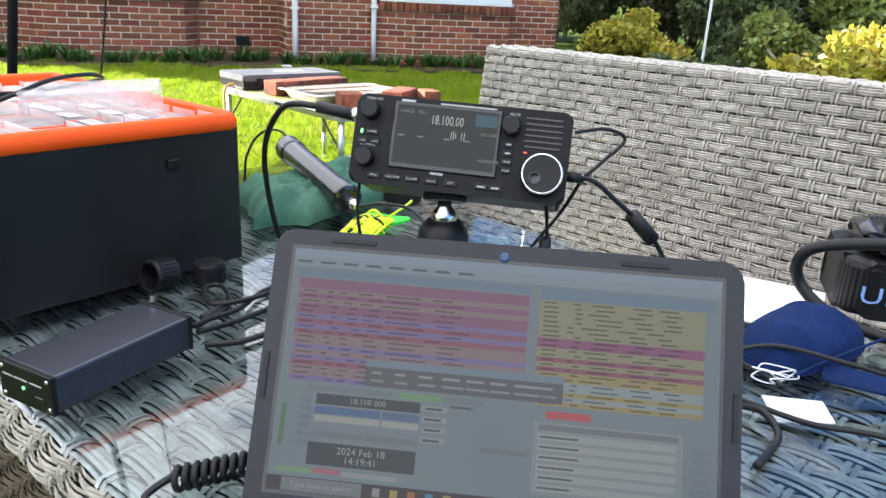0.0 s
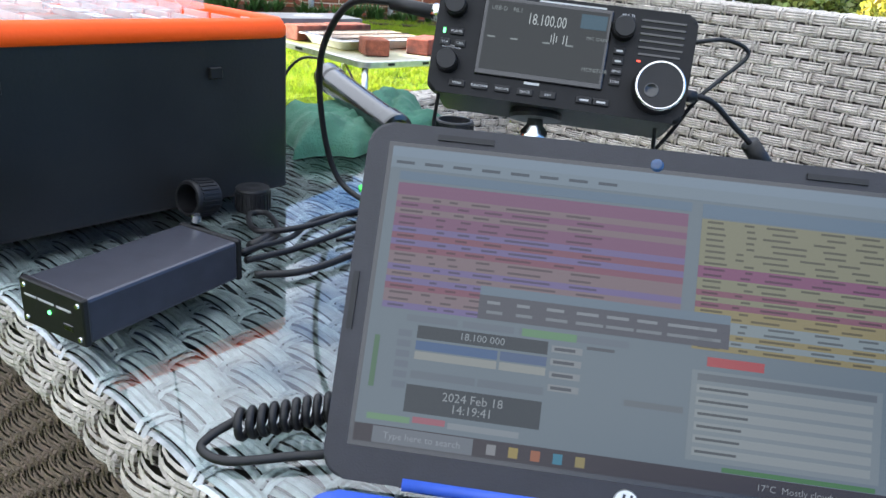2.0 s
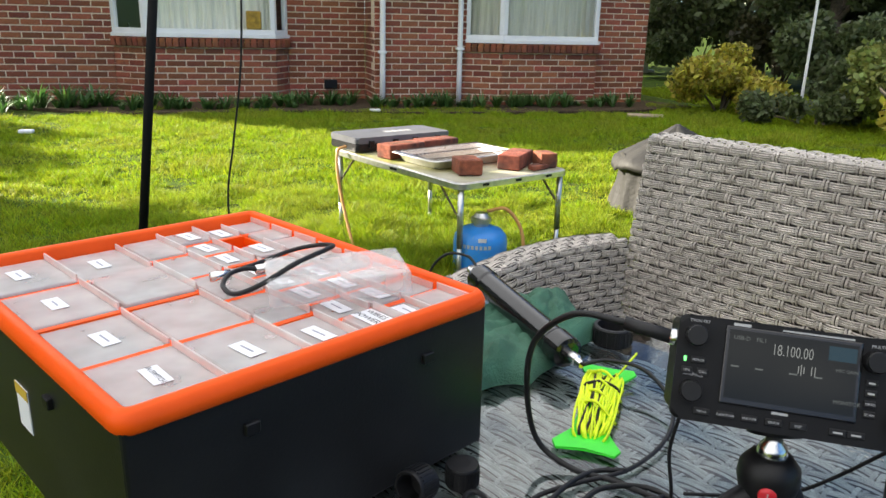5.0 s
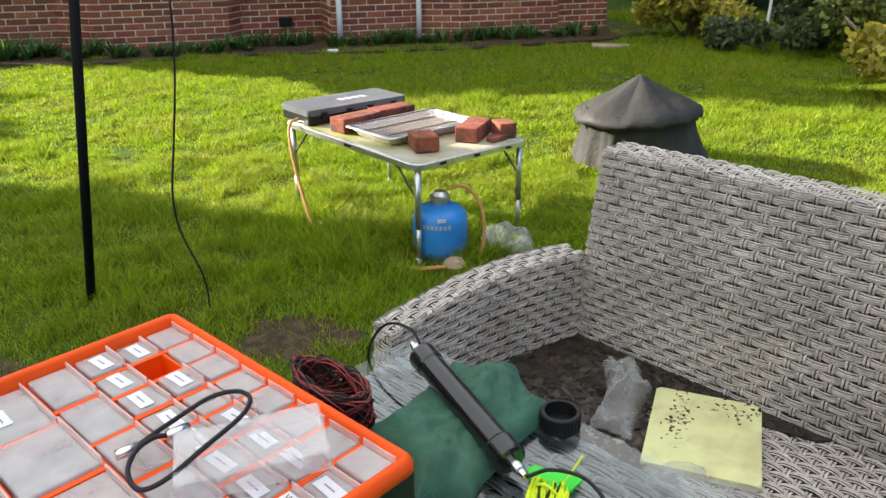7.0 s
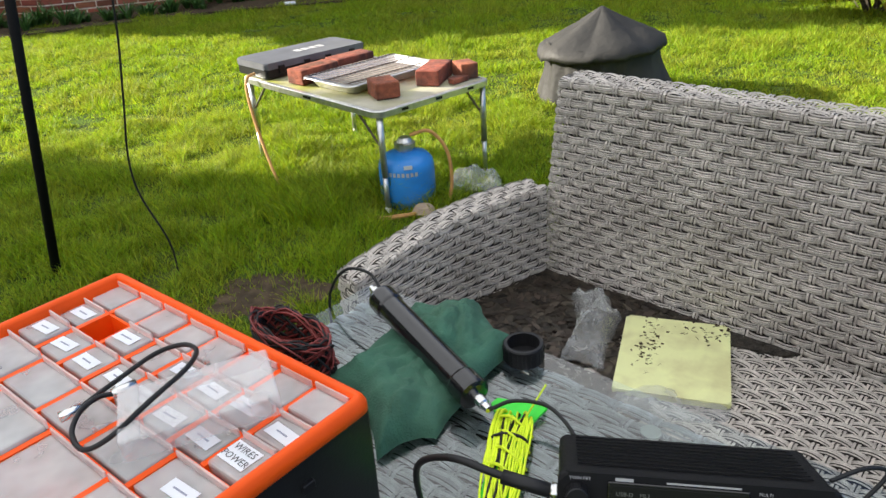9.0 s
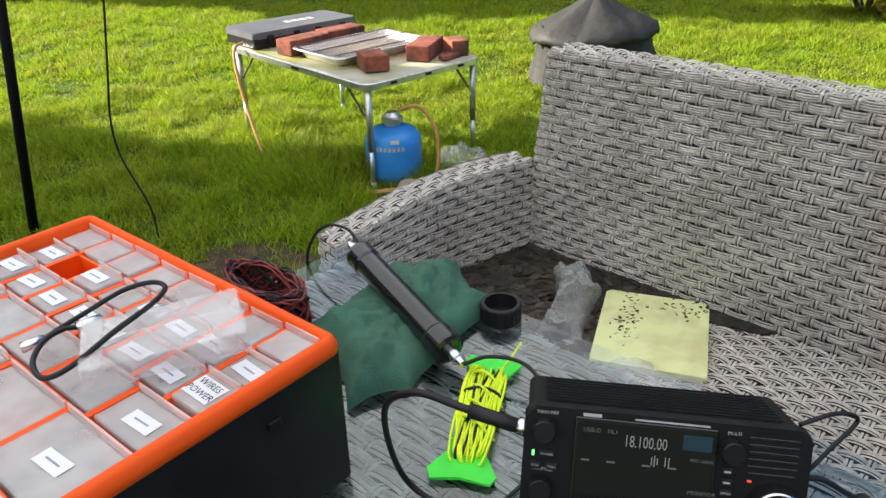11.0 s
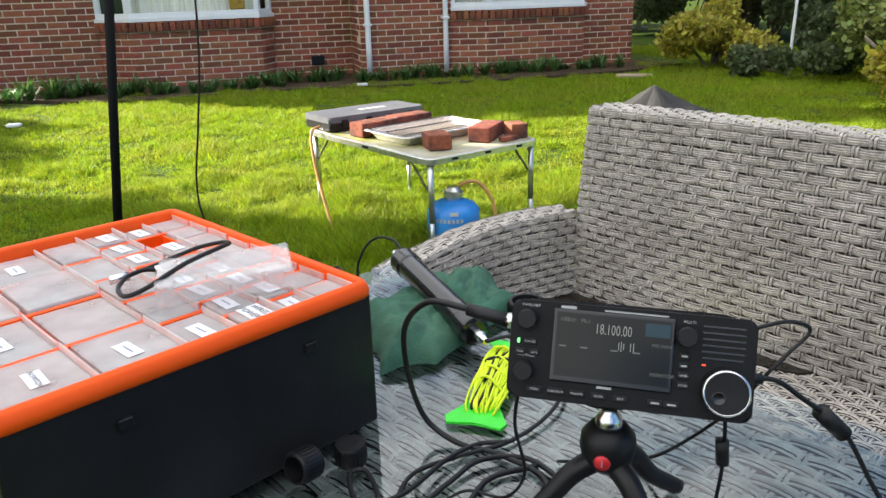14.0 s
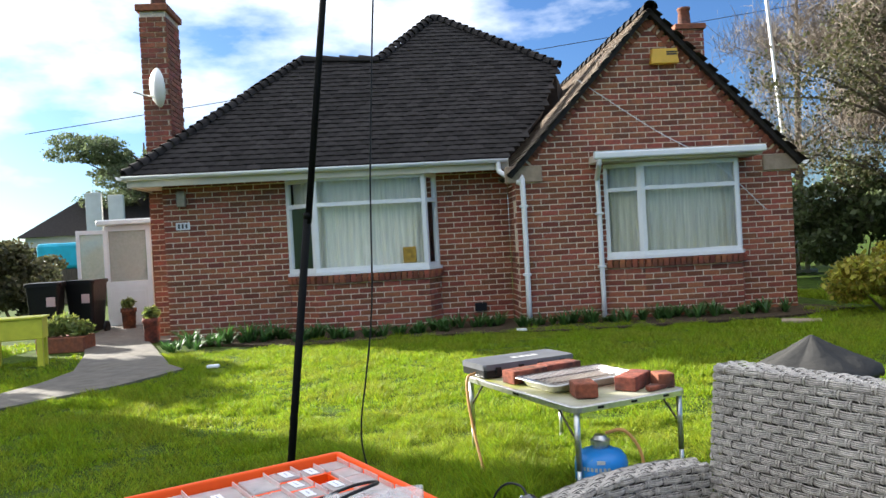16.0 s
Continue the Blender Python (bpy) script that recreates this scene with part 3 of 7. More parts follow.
part("downpipe", tube([(1.02, -0.42, 2.1), (1.03, -0.36, 2.02), (1.08, -0.07, 1.88), (1.09, -0.05, 1.75), (1.09, -0.05, 0.02)], 0.034, 10, 5), M["upvc"], house, "white plastic downpipe", smooth=True)
for px, pz in ((0.085, 1.55), (0.085, 0.65), (1.09, 1.4), (1.09, 0.7)):
    part("pipe_clip", span(px - 0.05, px + 0.05, -0.09, 0.0, pz, pz + 0.035, 0.006), M["upvc"], house)
for kx in (0.12, GW - 0.16):
    part("kneeler", span(kx - 0.24, kx + 0.24, -0.03, 0.12, 1.88, 2.10, 0.01), M["stone"], house, "pale stone kneeler at the foot of the gable")

# roofs: a tiled slope is a sheet with rows of tiles laid on it
TILE = None


def tile_mesh(w=0.165, l=0.16, t=0.014):
    b = bmesh.new()
    n = 4
    top, bot = [], []
    for k in range(n + 1):
        x = -w / 2 + w * k / n + (0.002 if k == 0 else -0.002 if k == n else 0)
        z = 0.004 * math.sin(math.pi * k / n)
        top.append((b.verts.new((x, 0, t + z + 0.008)), b.verts.new((x, l, z + 0.002))))
        bot.append(b.verts.new((x, 0, z)))
    for k in range(n):
        b.faces.new((top[k][0], top[k + 1][0], top[k + 1][1], top[k][1]))
        b.faces.new((bot[k], bot[k + 1], top[k + 1][0], top[k][0]))
    return b


def inside(poly, x, y):
    c = False
    for (x0, y0), (x1, y1) in zip(poly, poly[1:] + poly[:1]):
        if (y0 > y) != (y1 > y) and x < (x1 - x0) * (y - y0) / (y1 - y0) + x0:
            c = not c
    return c


tile_jobs = []


def slope(name, corner, along, up, poly, mat_sheet, mat_tile, pieces=0, label=""):
    """A roof slope: poly in its own plane (s along the eaves, t up the slope)."""
    X, Y = Vector(along).normalized(), Vector(up).normalized()
    Z = X.cross(Y)
    m = Matrix((X, Y, Z)).transposed().to_4x4()
    m.translation = Vector(corner)
    b = bmesh.new()
    v = [b.verts.new((x, y, 0)) for x, y in poly]
    w = [b.verts.new((x, y, -0.06)) for x, y in poly]
    b.faces.new(v)
    b.faces.new(w[::-1])
    for i in range(len(poly)):
        j = (i + 1) % len(poly)
        b.faces.new((w[i], w[j], v[j], v[i]))
    roof = part(name, b, mat_sheet, house, label, m=m)
    rg = random.Random(len(poly) + int(corner[0] * 10))
    spots = []
    xs, ys = [p[0] for p in poly], [p[1] for p in poly]
    r, y = 0, min(ys)
    while y < max(ys) - 0.03:
        x = min(xs) + (r % 2) * 0.084
        while x < max(xs):
            if inside(poly, x, y + 0.05):
                spots.append((x + rg.uniform(-0.003, 0.003), y + rg.uniform(-0.006, 0.006), rg.uniform(0, 0.006), rg.uniform(-1.2, 1.2)))
            x += 0.168
        y += 0.105
        r += 1
    tile_jobs.append((roof, spots, pieces, mat_tile))
    return roof


# main front slope: pitch 45 degrees from the gutter line, with the lower ridge and the higher hip beside it
S2 = math.sqrt(2)


def main_st(x, y):
    return (x + 5.12, (y - 0.3) * S2)


FRONT = [(-5.12, 0.3), (-2.92, 2.18), (-1.72, 2.12), (-0.74, 3.06), (1.1, 1.87), (0.62, 1.0), (-0.05, 0.3)]
slope("roof", (-5.12, 0.3, 2.25), (1, 0, 0), (0, 1, 1), [main_st(*p) for p in FRONT], M["tile"], M["tile_joined"], 300, "dark brown tiled roof slope")
slope("roof", (-5.15, 6.3, 2.25), (0, -1, 0), (2.2, 0, 1.98), [(0, 0), (6.0, 0), (4.05, 2.9), (2.0, 2.9)], M["tile"], M["tile_joined"], 0, "dark brown tiled side slope")
# gable roof: both slopes run back from the verge
GP = 1.06
gl = math.hypot(1, GP)
# the sun-facing slope takes the paler tiles, sunlight painted into their colour
slope("roof", (-0.1, 10.0, 1.98), (0, -1, 0), (1, 0, GP), [(0, 0), (10.1, 0), (10.1, 2.0 * gl), (0, 2.0 * gl)], M["tile"], M["tile_sunlit"], 0, "brown tiled roof of the gable, coloured paler for the sun on it")
slope("roof", (GW + 0.12, -0.1, 1.98), (0, 1, 0), (-1, 0, GP), [(0, 0), (10.1, 0), (10.1, 2.0 * gl), (0, 2.0 * gl)], M["tile"], M["tile_joined"], 0, "dark tiled roof of the gable")


def ridge_tiles(a, b, n, mat, name="ridge_tile", r=0.075):
    """A run of half-round ridge or hip tiles, one mesh."""
    a, b = Vector(a), Vector(b)
    bm = bmesh.new()
    d = (b - a) / n
    z = d.normalized()
    s = z.cross(Vector((0, 0, 1))).normalized()
    up = s.cross(z)
    for k in range(n):
        p, q = a + d * k, a + d * (k + 1.06)
        ra, rb = [], []
        for i in range(9):
            t = math.pi * (i / 8 * 1.1 - 0.05)
            o = s * math.cos(t) * r + up * math.sin(t) * r
            ra.append(bm.verts.new(p + o * 1.32 - up * 0.02))
            rb.append(bm.verts.new(q + o * 0.86 - up * 0.02))
        for i in range(8):
            bm.faces.new((ra[i], ra[i + 1], rb[i + 1], rb[i]))
    return part(name, bm, mat, house, "half-round ridge tiles", smooth=True)


ridge_tiles((-5.12, 0.3, 2.27), (-2.92, 2.18, 4.15), 26, M["tile_joined"])
ridge_tiles((-2.92, 2.18, 4.15), (-1.72, 2.12, 4.10), 4, M["tile_joined"])
ridge_tiles((-1.72, 2.12, 4.10), (-0.74, 3.06, 5.03), 12, M["tile_joined"])
ridge_tiles((1.12, 1.87, 3.84), (-0.74, 3.06, 5.03), 18, M["tile_joined"])
ridge_tiles((1.9, -0.14, 4.11), (1.9, 10.0, 4.11), 34, M["tile_joined"])
# brick verge and cloaking edge of the gable
for sgn, x0 in ((1, -0.1), (-1, GW + 0.1)):
    vb = bmesh.new()
    for k in range(30):
        q = k / 30
        box(0.062, 0.02, 0.11, pose(x0 + sgn * q * 1.96, -0.004, 1.95 + q * 1.96 * GP, 0, -sgn * math.degrees(math.atan(GP)), 0) @ Matrix.Translation((0, 0, -0.13)), 0.003, 1, bm=vb)
    part("verge_bricks", vb, M["brick_joined"], house, "sloping course of brick ends under the verge")
    part("verge", tube([(x0, -0.05, 1.97), (x0 + sgn * 1.99, -0.05, 1.97 + 1.99 * GP)], 0.024, 6, 0), M["tile"], house)
# roof beyond, closing the back
part("roof_back", prism([(-0.74, 3.17), (-1.7, 2.3), (-2.9, 2.3), (-2.9, 8), (3, 8), (1.1, 2.0)], 2.2, 3.7), M["tile"], house)

# chimneys
def chimney(x0, x1, y0, y1, z0, z1, pots):
    core = part("chimney", span(x0 + 0.01, x1 - 0.01, y0 + 0.01, y1 - 0.01, z0, z1), M["mortar"], house, "tall red brick chimney stack")
    bm = bmesh.new()
    rg = random.Random(3)
    for r in range(int((z1 - z0) / PITCH_Z)):
        z = z0 + r * PITCH_Z
        for side in range(2):
            L = x1 - x0 if side == 0 else y1 - y0
            x = -(r % 2) * 0.1125
            while x < L - 0.05:
                a, c = max(0, x), min(L, x + BRICK_L)
                x += PITCH_X
                if c - a < 0.05:
                    continue
                if side == 0:
                    span(x0 + a, x0 + c, y0 - rg.uniform(0, 0.004), y0 + 0.03, z, z + BRICK_H, bm=bm)
                else:
                    span(x0 - rg.uniform(0, 0.004), x0 + 0.03, y0 + a, y0 + c, z, z + BRICK_H, bm=bm)
                    span(x1 - 0.03, x1 + rg.uniform(0, 0.004), y0 + a, y0 + c, z, z + BRICK_H, bm=bm)
    part("bricks", bm, M["brick_joined"], core, kind="stuff")
    part("cap", span(x0 - 0.04, x1 + 0.04, y0 - 0.04, y1 + 0.04, z1, z1 + 0.1, 0.01), M["brick_joined"], core)
    for px in pots:
        part("chimney_pot", lathe([(0.13, 0), (0.12, 0.05), (0.1, 0.3), (0.12, 0.32), (0.12, 0.36), (0.08, 0.36)], 16, pose(px, (y0 + y1) / 2, z1 + 0.1)), M["pot"], core, "terracotta chimney pot", smooth=True)
    return core


stack = chimney(-5.12, -4.74, 1.3, 2.0, 0, 4.72, (-4.93,))
chimney(3.75, 4.25, 3.6, 4.1, 3.0, 4.8, (4.0,))
# satellite dish on the stack
dish = part("satellite_dish", lathe([(0, -0.06), (0.1, -0.05), (0.2, -0.02), (0.26, 0.03), (0.262, 0.034), (0.2, -0.01), (0.1, -0.04), (0, -0.05)], 28, pose(-4.86, 1.05, 3.56, 84, 0, 128) @ Matrix.Diagonal((0.9, 1.05, 1, 1))), M["upvc"], house, "grey satellite dish", smooth=True)
part("dish_arm", tube([(-4.95, 1.3, 3.5), (-5.0, 1.1, 3.46), (-5.16, 0.95, 3.5)], 0.014, 6), M["alu"], dish)
# small things on the walls
part("wall_light", span(-4.56, -4.44, D - 0.09, D, 1.83, 2.05, 0.02, 2), material("brass_lamp", (0.3, 0.26, 0.2), 0.4, 0.2, vary=0.2), house, "bronze outdoor wall light")
plate = part("number_plate", span(-4.6, -4.41, D - 0.012, D, 1.52, 1.62, 0.004), M["paper"], house, "white house number plate")
for k in range(3):
    part("bar", span(-4.57 + 0.05 * k, -4.545 + 0.05 * k, D - 0.0145, D - 0.012, 1.54, 1.60), M["ink"], plate)
part("air_brick", span(-0.55, -0.38, D - 0.05, D, 0.16, 0.28, 0.01), M["black"], house, "black vent cover low on the wall")
alarm = part("alarm_box", prism([(-0.19, -0.1), (0.19, -0.1), (0.17, 0.1), (-0.17, 0.1)], 0, 0.09, 0.012, m=pose(2.08, 0.0, 3.46, 90, 0, 0)), material("alarm_yellow", (0.72, 0.42, 0.05), 0.4, vary=0.05), house, "yellow alarm box on the gable")
for k in range(2):
    part("bar", span(2.1, 2.24, -0.093, -0.0905, 3.47 + 0.03 * k, 3.49 + 0.03 * k), M["ink"], alarm)
part("overflow_cable", tube([(0.9, -0.02, 3.2), (1.9, -0.02, 2.5), (2.6, -0.25, 2.0), (3.4, -0.02, 1.35)], 0.006, 5), M["upvc"], house, "thin white cable across the gable")

# ---- sofa and table ----
table = thing("coffee_table", FURN, "grey wicker garden table with a glass top", "table")
TL, TW = 1.45, 0.688
body = part("table_frame", span(0.02, TL - 0.02, -TW + 0.012, -0.012, TOP - 0.085, TOP - 0.03, 0.01), M["wicker_shade"], table)
part("pedestal", span(0.05, TL - 0.05, -TW + 0.075, -0.06, 0.0, TOP - 0.084, 0.01), M["wicker_shade"], table)
weave("tabletop_weave", lambda s, t, h: (s, t - TW, TOP - 0.026 + h), TL, TW, M["wicker_table"], table, px=0.06, py=0.024, dip=0.52)
weave("rim_weave", lambda s, t, h: (s, -TW + 0.004 - h, t + TOP - 0.088), TL, 0.064, M["wicker"], table)
weave("side_weave", lambda s, t, h: (s + 0.045, -TW + 0.068 - h, t + 0.02), TL - 0.09, TOP - 0.106, M["wicker_brown"], table)
weave("side_weave", lambda s, t, h: (0.045 - h, -s - 0.06, t + 0.02), TW - 0.13, TOP - 0.106, M["wicker_brown"], table)
weave("rim_weave", lambda s, t, h: (0.004 - h, -s, t + TOP - 0.088), TW, 0.064, M["wicker"], table)
gt = part("glass_top", prism([(x + TL / 2, y - TW / 2) for x, y in rounded(TL + 0.01, TW + 0.01, 0.02)], TOP - 0.006, TOP, 0.0015), M["glass_top"], table, "clear glass sheet")
gt.data.materials.append(M["glass_under"])
for p in gt.data.polygons:
    if p.normal.z < 0.5:
        p.material_index = 1
gt.visible_shadow = False
M["sucker"] = material("clear_sucker_pad", (0.62, 0.66, 0.64), 0.4)
for sx, sy in ((0.05, -0.05), (0.55, -0.05), (1.05, -0.05), (0.05, -0.69), (1.05, -0.69)):
    part("sucker_pad", lathe([(0, 0), (0.013, 0), (0.013, 0.003), (0, 0.003)], 20, pose(sx, sy, TOP - 0.0115)), M["sucker"], table, "round clear sucker pad", smooth=False)

SOFA = pose(0.09, 2.02, 0, 0, 0, -38)          # inner corner of back and arm; x along the back, y behind it
sofa = thing("garden_sofa", SOFA, "grey woven wicker garden sofa without cushions", "sofa")
BACK_H, SEAT_H, SL = 0.795, 0.29, 1.75


def lean_in(z):
    """The back's end slopes away from the arm above the arm's top."""
    return 0.030 * max(0, z - 0.50) / 0.285


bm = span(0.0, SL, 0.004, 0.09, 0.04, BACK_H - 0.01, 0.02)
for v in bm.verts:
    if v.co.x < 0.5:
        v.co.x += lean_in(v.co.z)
part("back_frame", bm, M["wicker_shade"], sofa)
weave("back_weave", lambda s, t, h: (s + lean_in(t + SEAT_H - 0.02) * (1 - s / SL), 0.0 - h, t + SEAT_H - 0.02), SL, BACK_H - SEAT_H + 0.02, M["wicker"], sofa, px=0.056, py=0.0205)
weave("back_top_weave", lambda s, t, h: (s * 0.97 + lean_in(BACK_H), t, BACK_H + h - 0.004), SL, 0.09, M["wicker"], sofa, px=0.056, py=0.0225)
weave("back_end_weave", lambda s, t, h: (lean_in(t + 0.04) - h, s, t + 0.04), 0.09, BACK_H - 0.04, M["wicker"], sofa, px=0.056, py=0.0205)
weave("seat_weave", lambda s, t, h: (s, t - 0.62, SEAT_H + h), SL, 0.62, M["wicker"], sofa)
part("seat_frame", span(-0.05, SL, -0.62, 0.0, 0.05, SEAT_H - 0.004), M["wicker_shade"], sofa)
# arm: a slab that runs from the back's corner to the front, its top arched
arm_dir = SOFA.to_3x3().inverted() @ Vector((-0.451, -0.366, 0)).normalized()
arm_out = Vector((arm_dir.y, -arm_dir.x, 0))
if arm_out.x > 0:
    arm_out = -arm_out
ARM_T, ARM_L = 0.075, 0.545


def arm_top(s):
    q = s / ARM_L
    return 0.530 - 0.062 * q + 0.030 * math.sin(math.pi * q)


def arm_point(s, o, z):
    return tuple(arm_dir * s + arm_out * o + Vector((0, 0, z)))


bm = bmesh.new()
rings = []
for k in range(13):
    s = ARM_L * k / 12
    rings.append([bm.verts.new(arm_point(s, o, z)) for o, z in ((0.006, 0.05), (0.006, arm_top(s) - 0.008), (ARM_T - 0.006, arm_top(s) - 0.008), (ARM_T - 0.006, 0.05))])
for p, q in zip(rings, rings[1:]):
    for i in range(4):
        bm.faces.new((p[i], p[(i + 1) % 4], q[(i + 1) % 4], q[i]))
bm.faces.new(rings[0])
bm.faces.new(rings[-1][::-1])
part("arm_frame", bm, M["wicker_shade"], sofa)
weave("arm_inner_weave", lambda s, t, h: arm_point(s, -h, 0.2 + t / 0.34 * (arm_top(s) - 0.2)), ARM_L, 0.34, M["wicker"], sofa)
weave("arm_top_weave", lambda s, t, h: arm_point(s, t, arm_top(s) + h - 0.006), ARM_L, ARM_T, M["wicker"], sofa, px=0.05, py=0.022)
weave("arm_outer_weave", lambda s, t, h: arm_point(s, ARM_T + h, 0.05 + t / 0.48 * (arm_top(s) - 0.05)), ARM_L, 0.48, M["wicker"], sofa)
weave("arm_front_weave", lambda s, t, h: arm_point(ARM_L + h, s, 0.05 + t), ARM_T, 0.41, M["wicker"], sofa, px=0.05)

# ---- things on the table ----
def frosted(name, col, clear=0.45, rough=0.35):
    """Cloudy translucent plastic: part see-through, part diffuse with a soft gloss."""
    m = bpy.data.materials.new(name)
    m.use_nodes = True
    nt = m.node_tree
    b, o = nt.nodes["Principled BSDF"], nt.nodes["Material Output"]
    b.inputs["Base Color"].default_value, b.inputs["Roughness"].default_value = (*col, 1), rough
    tr, mx, nz, mr, tc = (nt.nodes.new(n) for n in ("ShaderNodeBsdfTransparent", "ShaderNodeMixShader", "ShaderNodeTexNoise", "ShaderNodeMapRange", "ShaderNodeTexCoord"))
    nz.inputs["Scale"].default_value = 25
    mr.inputs["To Min"].default_value, mr.inputs["To Max"].default_value = 1 - clear - 0.15, 1 - clear + 0.15
    nt.links.new(tc.outputs["Object"], nz.inputs["Vector"])
    nt.links.new(nz.outputs["Fac"], mr.inputs["Value"])
    nt.links.new(mr.outputs[0], mx.inputs[0])
    nt.links.new(tr.outputs[0], mx.inputs[1])
    nt.links.new(b.outputs[0], mx.inputs[2])
    nt.links.new(mx.outputs[0], o.inputs[0])
    return m


M["clear"] = frosted("frosted_drawer_plastic", (0.80, 0.78, 0.76), 0.66)
M["lip"] = frosted("milky_drawer_lip", (0.85, 0.82, 0.80), 0.55)
M["tray"] = frosted("clear_loose_tray", (0.8, 0.78, 0.76), 0.75)
M["faint_ink"] = material("grey_blue_print", (0.28, 0.29, 0.36), 0.7)
M["contents"] = material("small_parts", (0.22, 0.22, 0.22), 0.6, 0.2, vary=0.6, scale=120, dark=(0.05, 0.05, 0.05), dark_scale=60, dark_amount=0.8)

# drawer cabinet lying on its back; x and y along its sides
CX, CY, CZ = 0.398, 0.472, 0.163
cab = thing("drawer_cabinet", pose(-0.392, 0.588, TOP, 0, 0, 54), "black drawer cabinet lying on its back, orange frame, clear drawers", "drawer cabinet")
part("body", open_box(CX - 0.006, CY - 0.006, CZ, 0.008, pose(CX / 2, CY / 2, CZ, 180, 0, 0)), M["black_box"], cab, "black plastic case")


def ring_loop(sx, sy, r, z, inset, n=6):
    return [(x + CX / 2, y + CY / 2, z) for x, y in rounded(sx - 2 * inset, sy - 2 * inset, max(r - inset, 0.002), n)]


bm = bmesh.new()
loops = [ring_loop(CX, CY, 0.016, z, i) for z, i in ((0.161, 0.0015), (0.164, -0.001), (0.171, -0.001), (0.177, 0.002), (0.181, 0.006), (0.180, 0.011), (0.176, 0.0135), (0.148, 0.014))]
vl = [[bm.verts.new(p) for p in l] for l in loops]
for p, q in zip(vl, vl[1:]):
    for i in range(len(p)):
        j = (i + 1) % len(p)
        bm.faces.new((p[i], p[j], q[j], q[i]))
part("rim", bm, M["orange"], cab, "rounded orange front frame", smooth=True)
ROWS_X = [(0.015, 0.103, 4), (0.105, 0.188, 4), (0.190, 0.243, 5), (0.246, 0.294, 8), (0.297, 0.338, 8), (0.340, 0.386, 8)]
for x0, x1, n in ROWS_X:
    part("divider", span(x1 - 0.0005, x1 + 0.0028, 0.014, CY - 0.014, 0.006, 0.164), M["orange"], cab)
    for k in range(1, n):
        y = 0.014 + (CY - 0.028) * k / n
        part("divider", span(x0, x1, y - 0.0036, y + 0.0036, 0.006, 0.1655), M["orange"], cab)
part("back_plate", span(0.013, CX - 0.013, 0.013, CY - 0.013, 0.07, 0.076), M["orange"], cab)
rg = random.Random(12)
for ri, (x0, x1, n) in enumerate(ROWS_X):
    step = (CY - 0.028) / n
    for k in range(n):
        if (ri, k) == (4, 6):
            continue                            # one drawer is out
        y0, y1 = 0.014 + step * k + 0.0045, 0.014 + step * (k + 1) - 0.0025
        zt = 0.166 + rg.uniform(-0.002, 0.004)
        a, b = x0 + 0.0035, x1 - 0.003
        dr = part("drawer", open_box(b - a, y1 - y0, 0.052, 0.0014, pose((a + b) / 2, (y0 + y1) / 2, zt - 0.052)), M["clear"], cab, "cloudy clear plastic drawer")
        part("finger_lip", span(b - 0.0006, b + 0.0016, y0, y1, zt - 0.004, zt + 0.0065, 0.0005), M["lip"], dr)
        if (ri * 7 + k * 3) % 5 > 1:
            part("contents", span(a + 0.004, b - 0.004, y0 + 0.003, y1 - 0.008, zt - 0.045, zt - 0.014 - rg.uniform(0, 0.012), 0.003), M["contents"], dr)
        if (ri == 5) or (ri == 4 and k == 4) or (ri in (0, 1, 2) and k in (1, 2) and ri != 0) or (ri == 2 and k > 2):
            continue
        w, h = min(0.036, (y1 - y0) * 0.74), min(0.017, (x1 - x0) * 0.42)
        cy, cx = (y0 + y1) / 2 + rg.uniform(-0.003, 0.003), (a + b) / 2 + rg.uniform(-0.003, 0.004)
        if ri == 3 and k == 0:
            w, h = 0.036, 0.026
        lm = pose(cx, cy, zt + 0.0006, 0, 0, 90 + 180 + rg.uniform(-4, 4))
        lab = part("label", box(w, h, 0.0004), M["paper"], dr, "white printed paper label", m=lm)
        if ri == 3 and k == 0:
            for txt, yy in (("WIRES", 0.006), ("POWER", -0.006)):
                letters("print", txt, 0.0105, M["ink"], dr, lm @ pose(0, yy, 0.0007))
        elif ri == 0 and k == 0:
            letters("print", "IN SWITCH", 0.007, M["ink"], dr, lm @ pose(0, 0, 0.0007))
        else:
            part("bar", box(w * rg.uniform(0.45, 0.65), h * 0.11, 0.0002), M["faint_ink"], dr, m=lm @ pose(0, 0, 0.0005))
# sticker and catches on the outer walls
st = part("sticker", box(0.034, 0.0008, 0.046), M["paper"], cab, "white and yellow maker's sticker", m=pose(0.0025, 0.24, 0.068, 0, 0, 90))
part("sticker_head", box(0.034, 0.0005, 0.011), material("sticker_yellow", (0.6, 0.4, 0.04), 0.6), st, m=pose(0, 0.0008, 0.035))
for q in (0.1, 0.3):
    part("catch", span(q, q + 0.014, -0.002, 0.004, 0.125, 0.136, 0.001), M["black"], cab)
    part("catch", span(-0.002, 0.004, q + 0.05, q + 0.064, 0.125, 0.136, 0.001), M["black"], cab)

# loose clear tray upside down on the cabinet
tray = thing("plastic_tray", pose(-0.397, 0.582, TOP, 0, 0, 54) @ pose(0.29, 0.114, 0.183, 2, -3, -30), "empty clear plastic drawer lying on the cabinet", "plastic tray")
tw, td, th = 0.145, 0.082, 0.022
part("shell", open_box(tw, td, th, 0.0014), M["tray"], tray)
part("lip", span(-tw / 2, -tw / 2 + 0.02, -td / 2, td / 2, th + 0.0002, th + 0.002, 0.0006), M["tray"], tray)

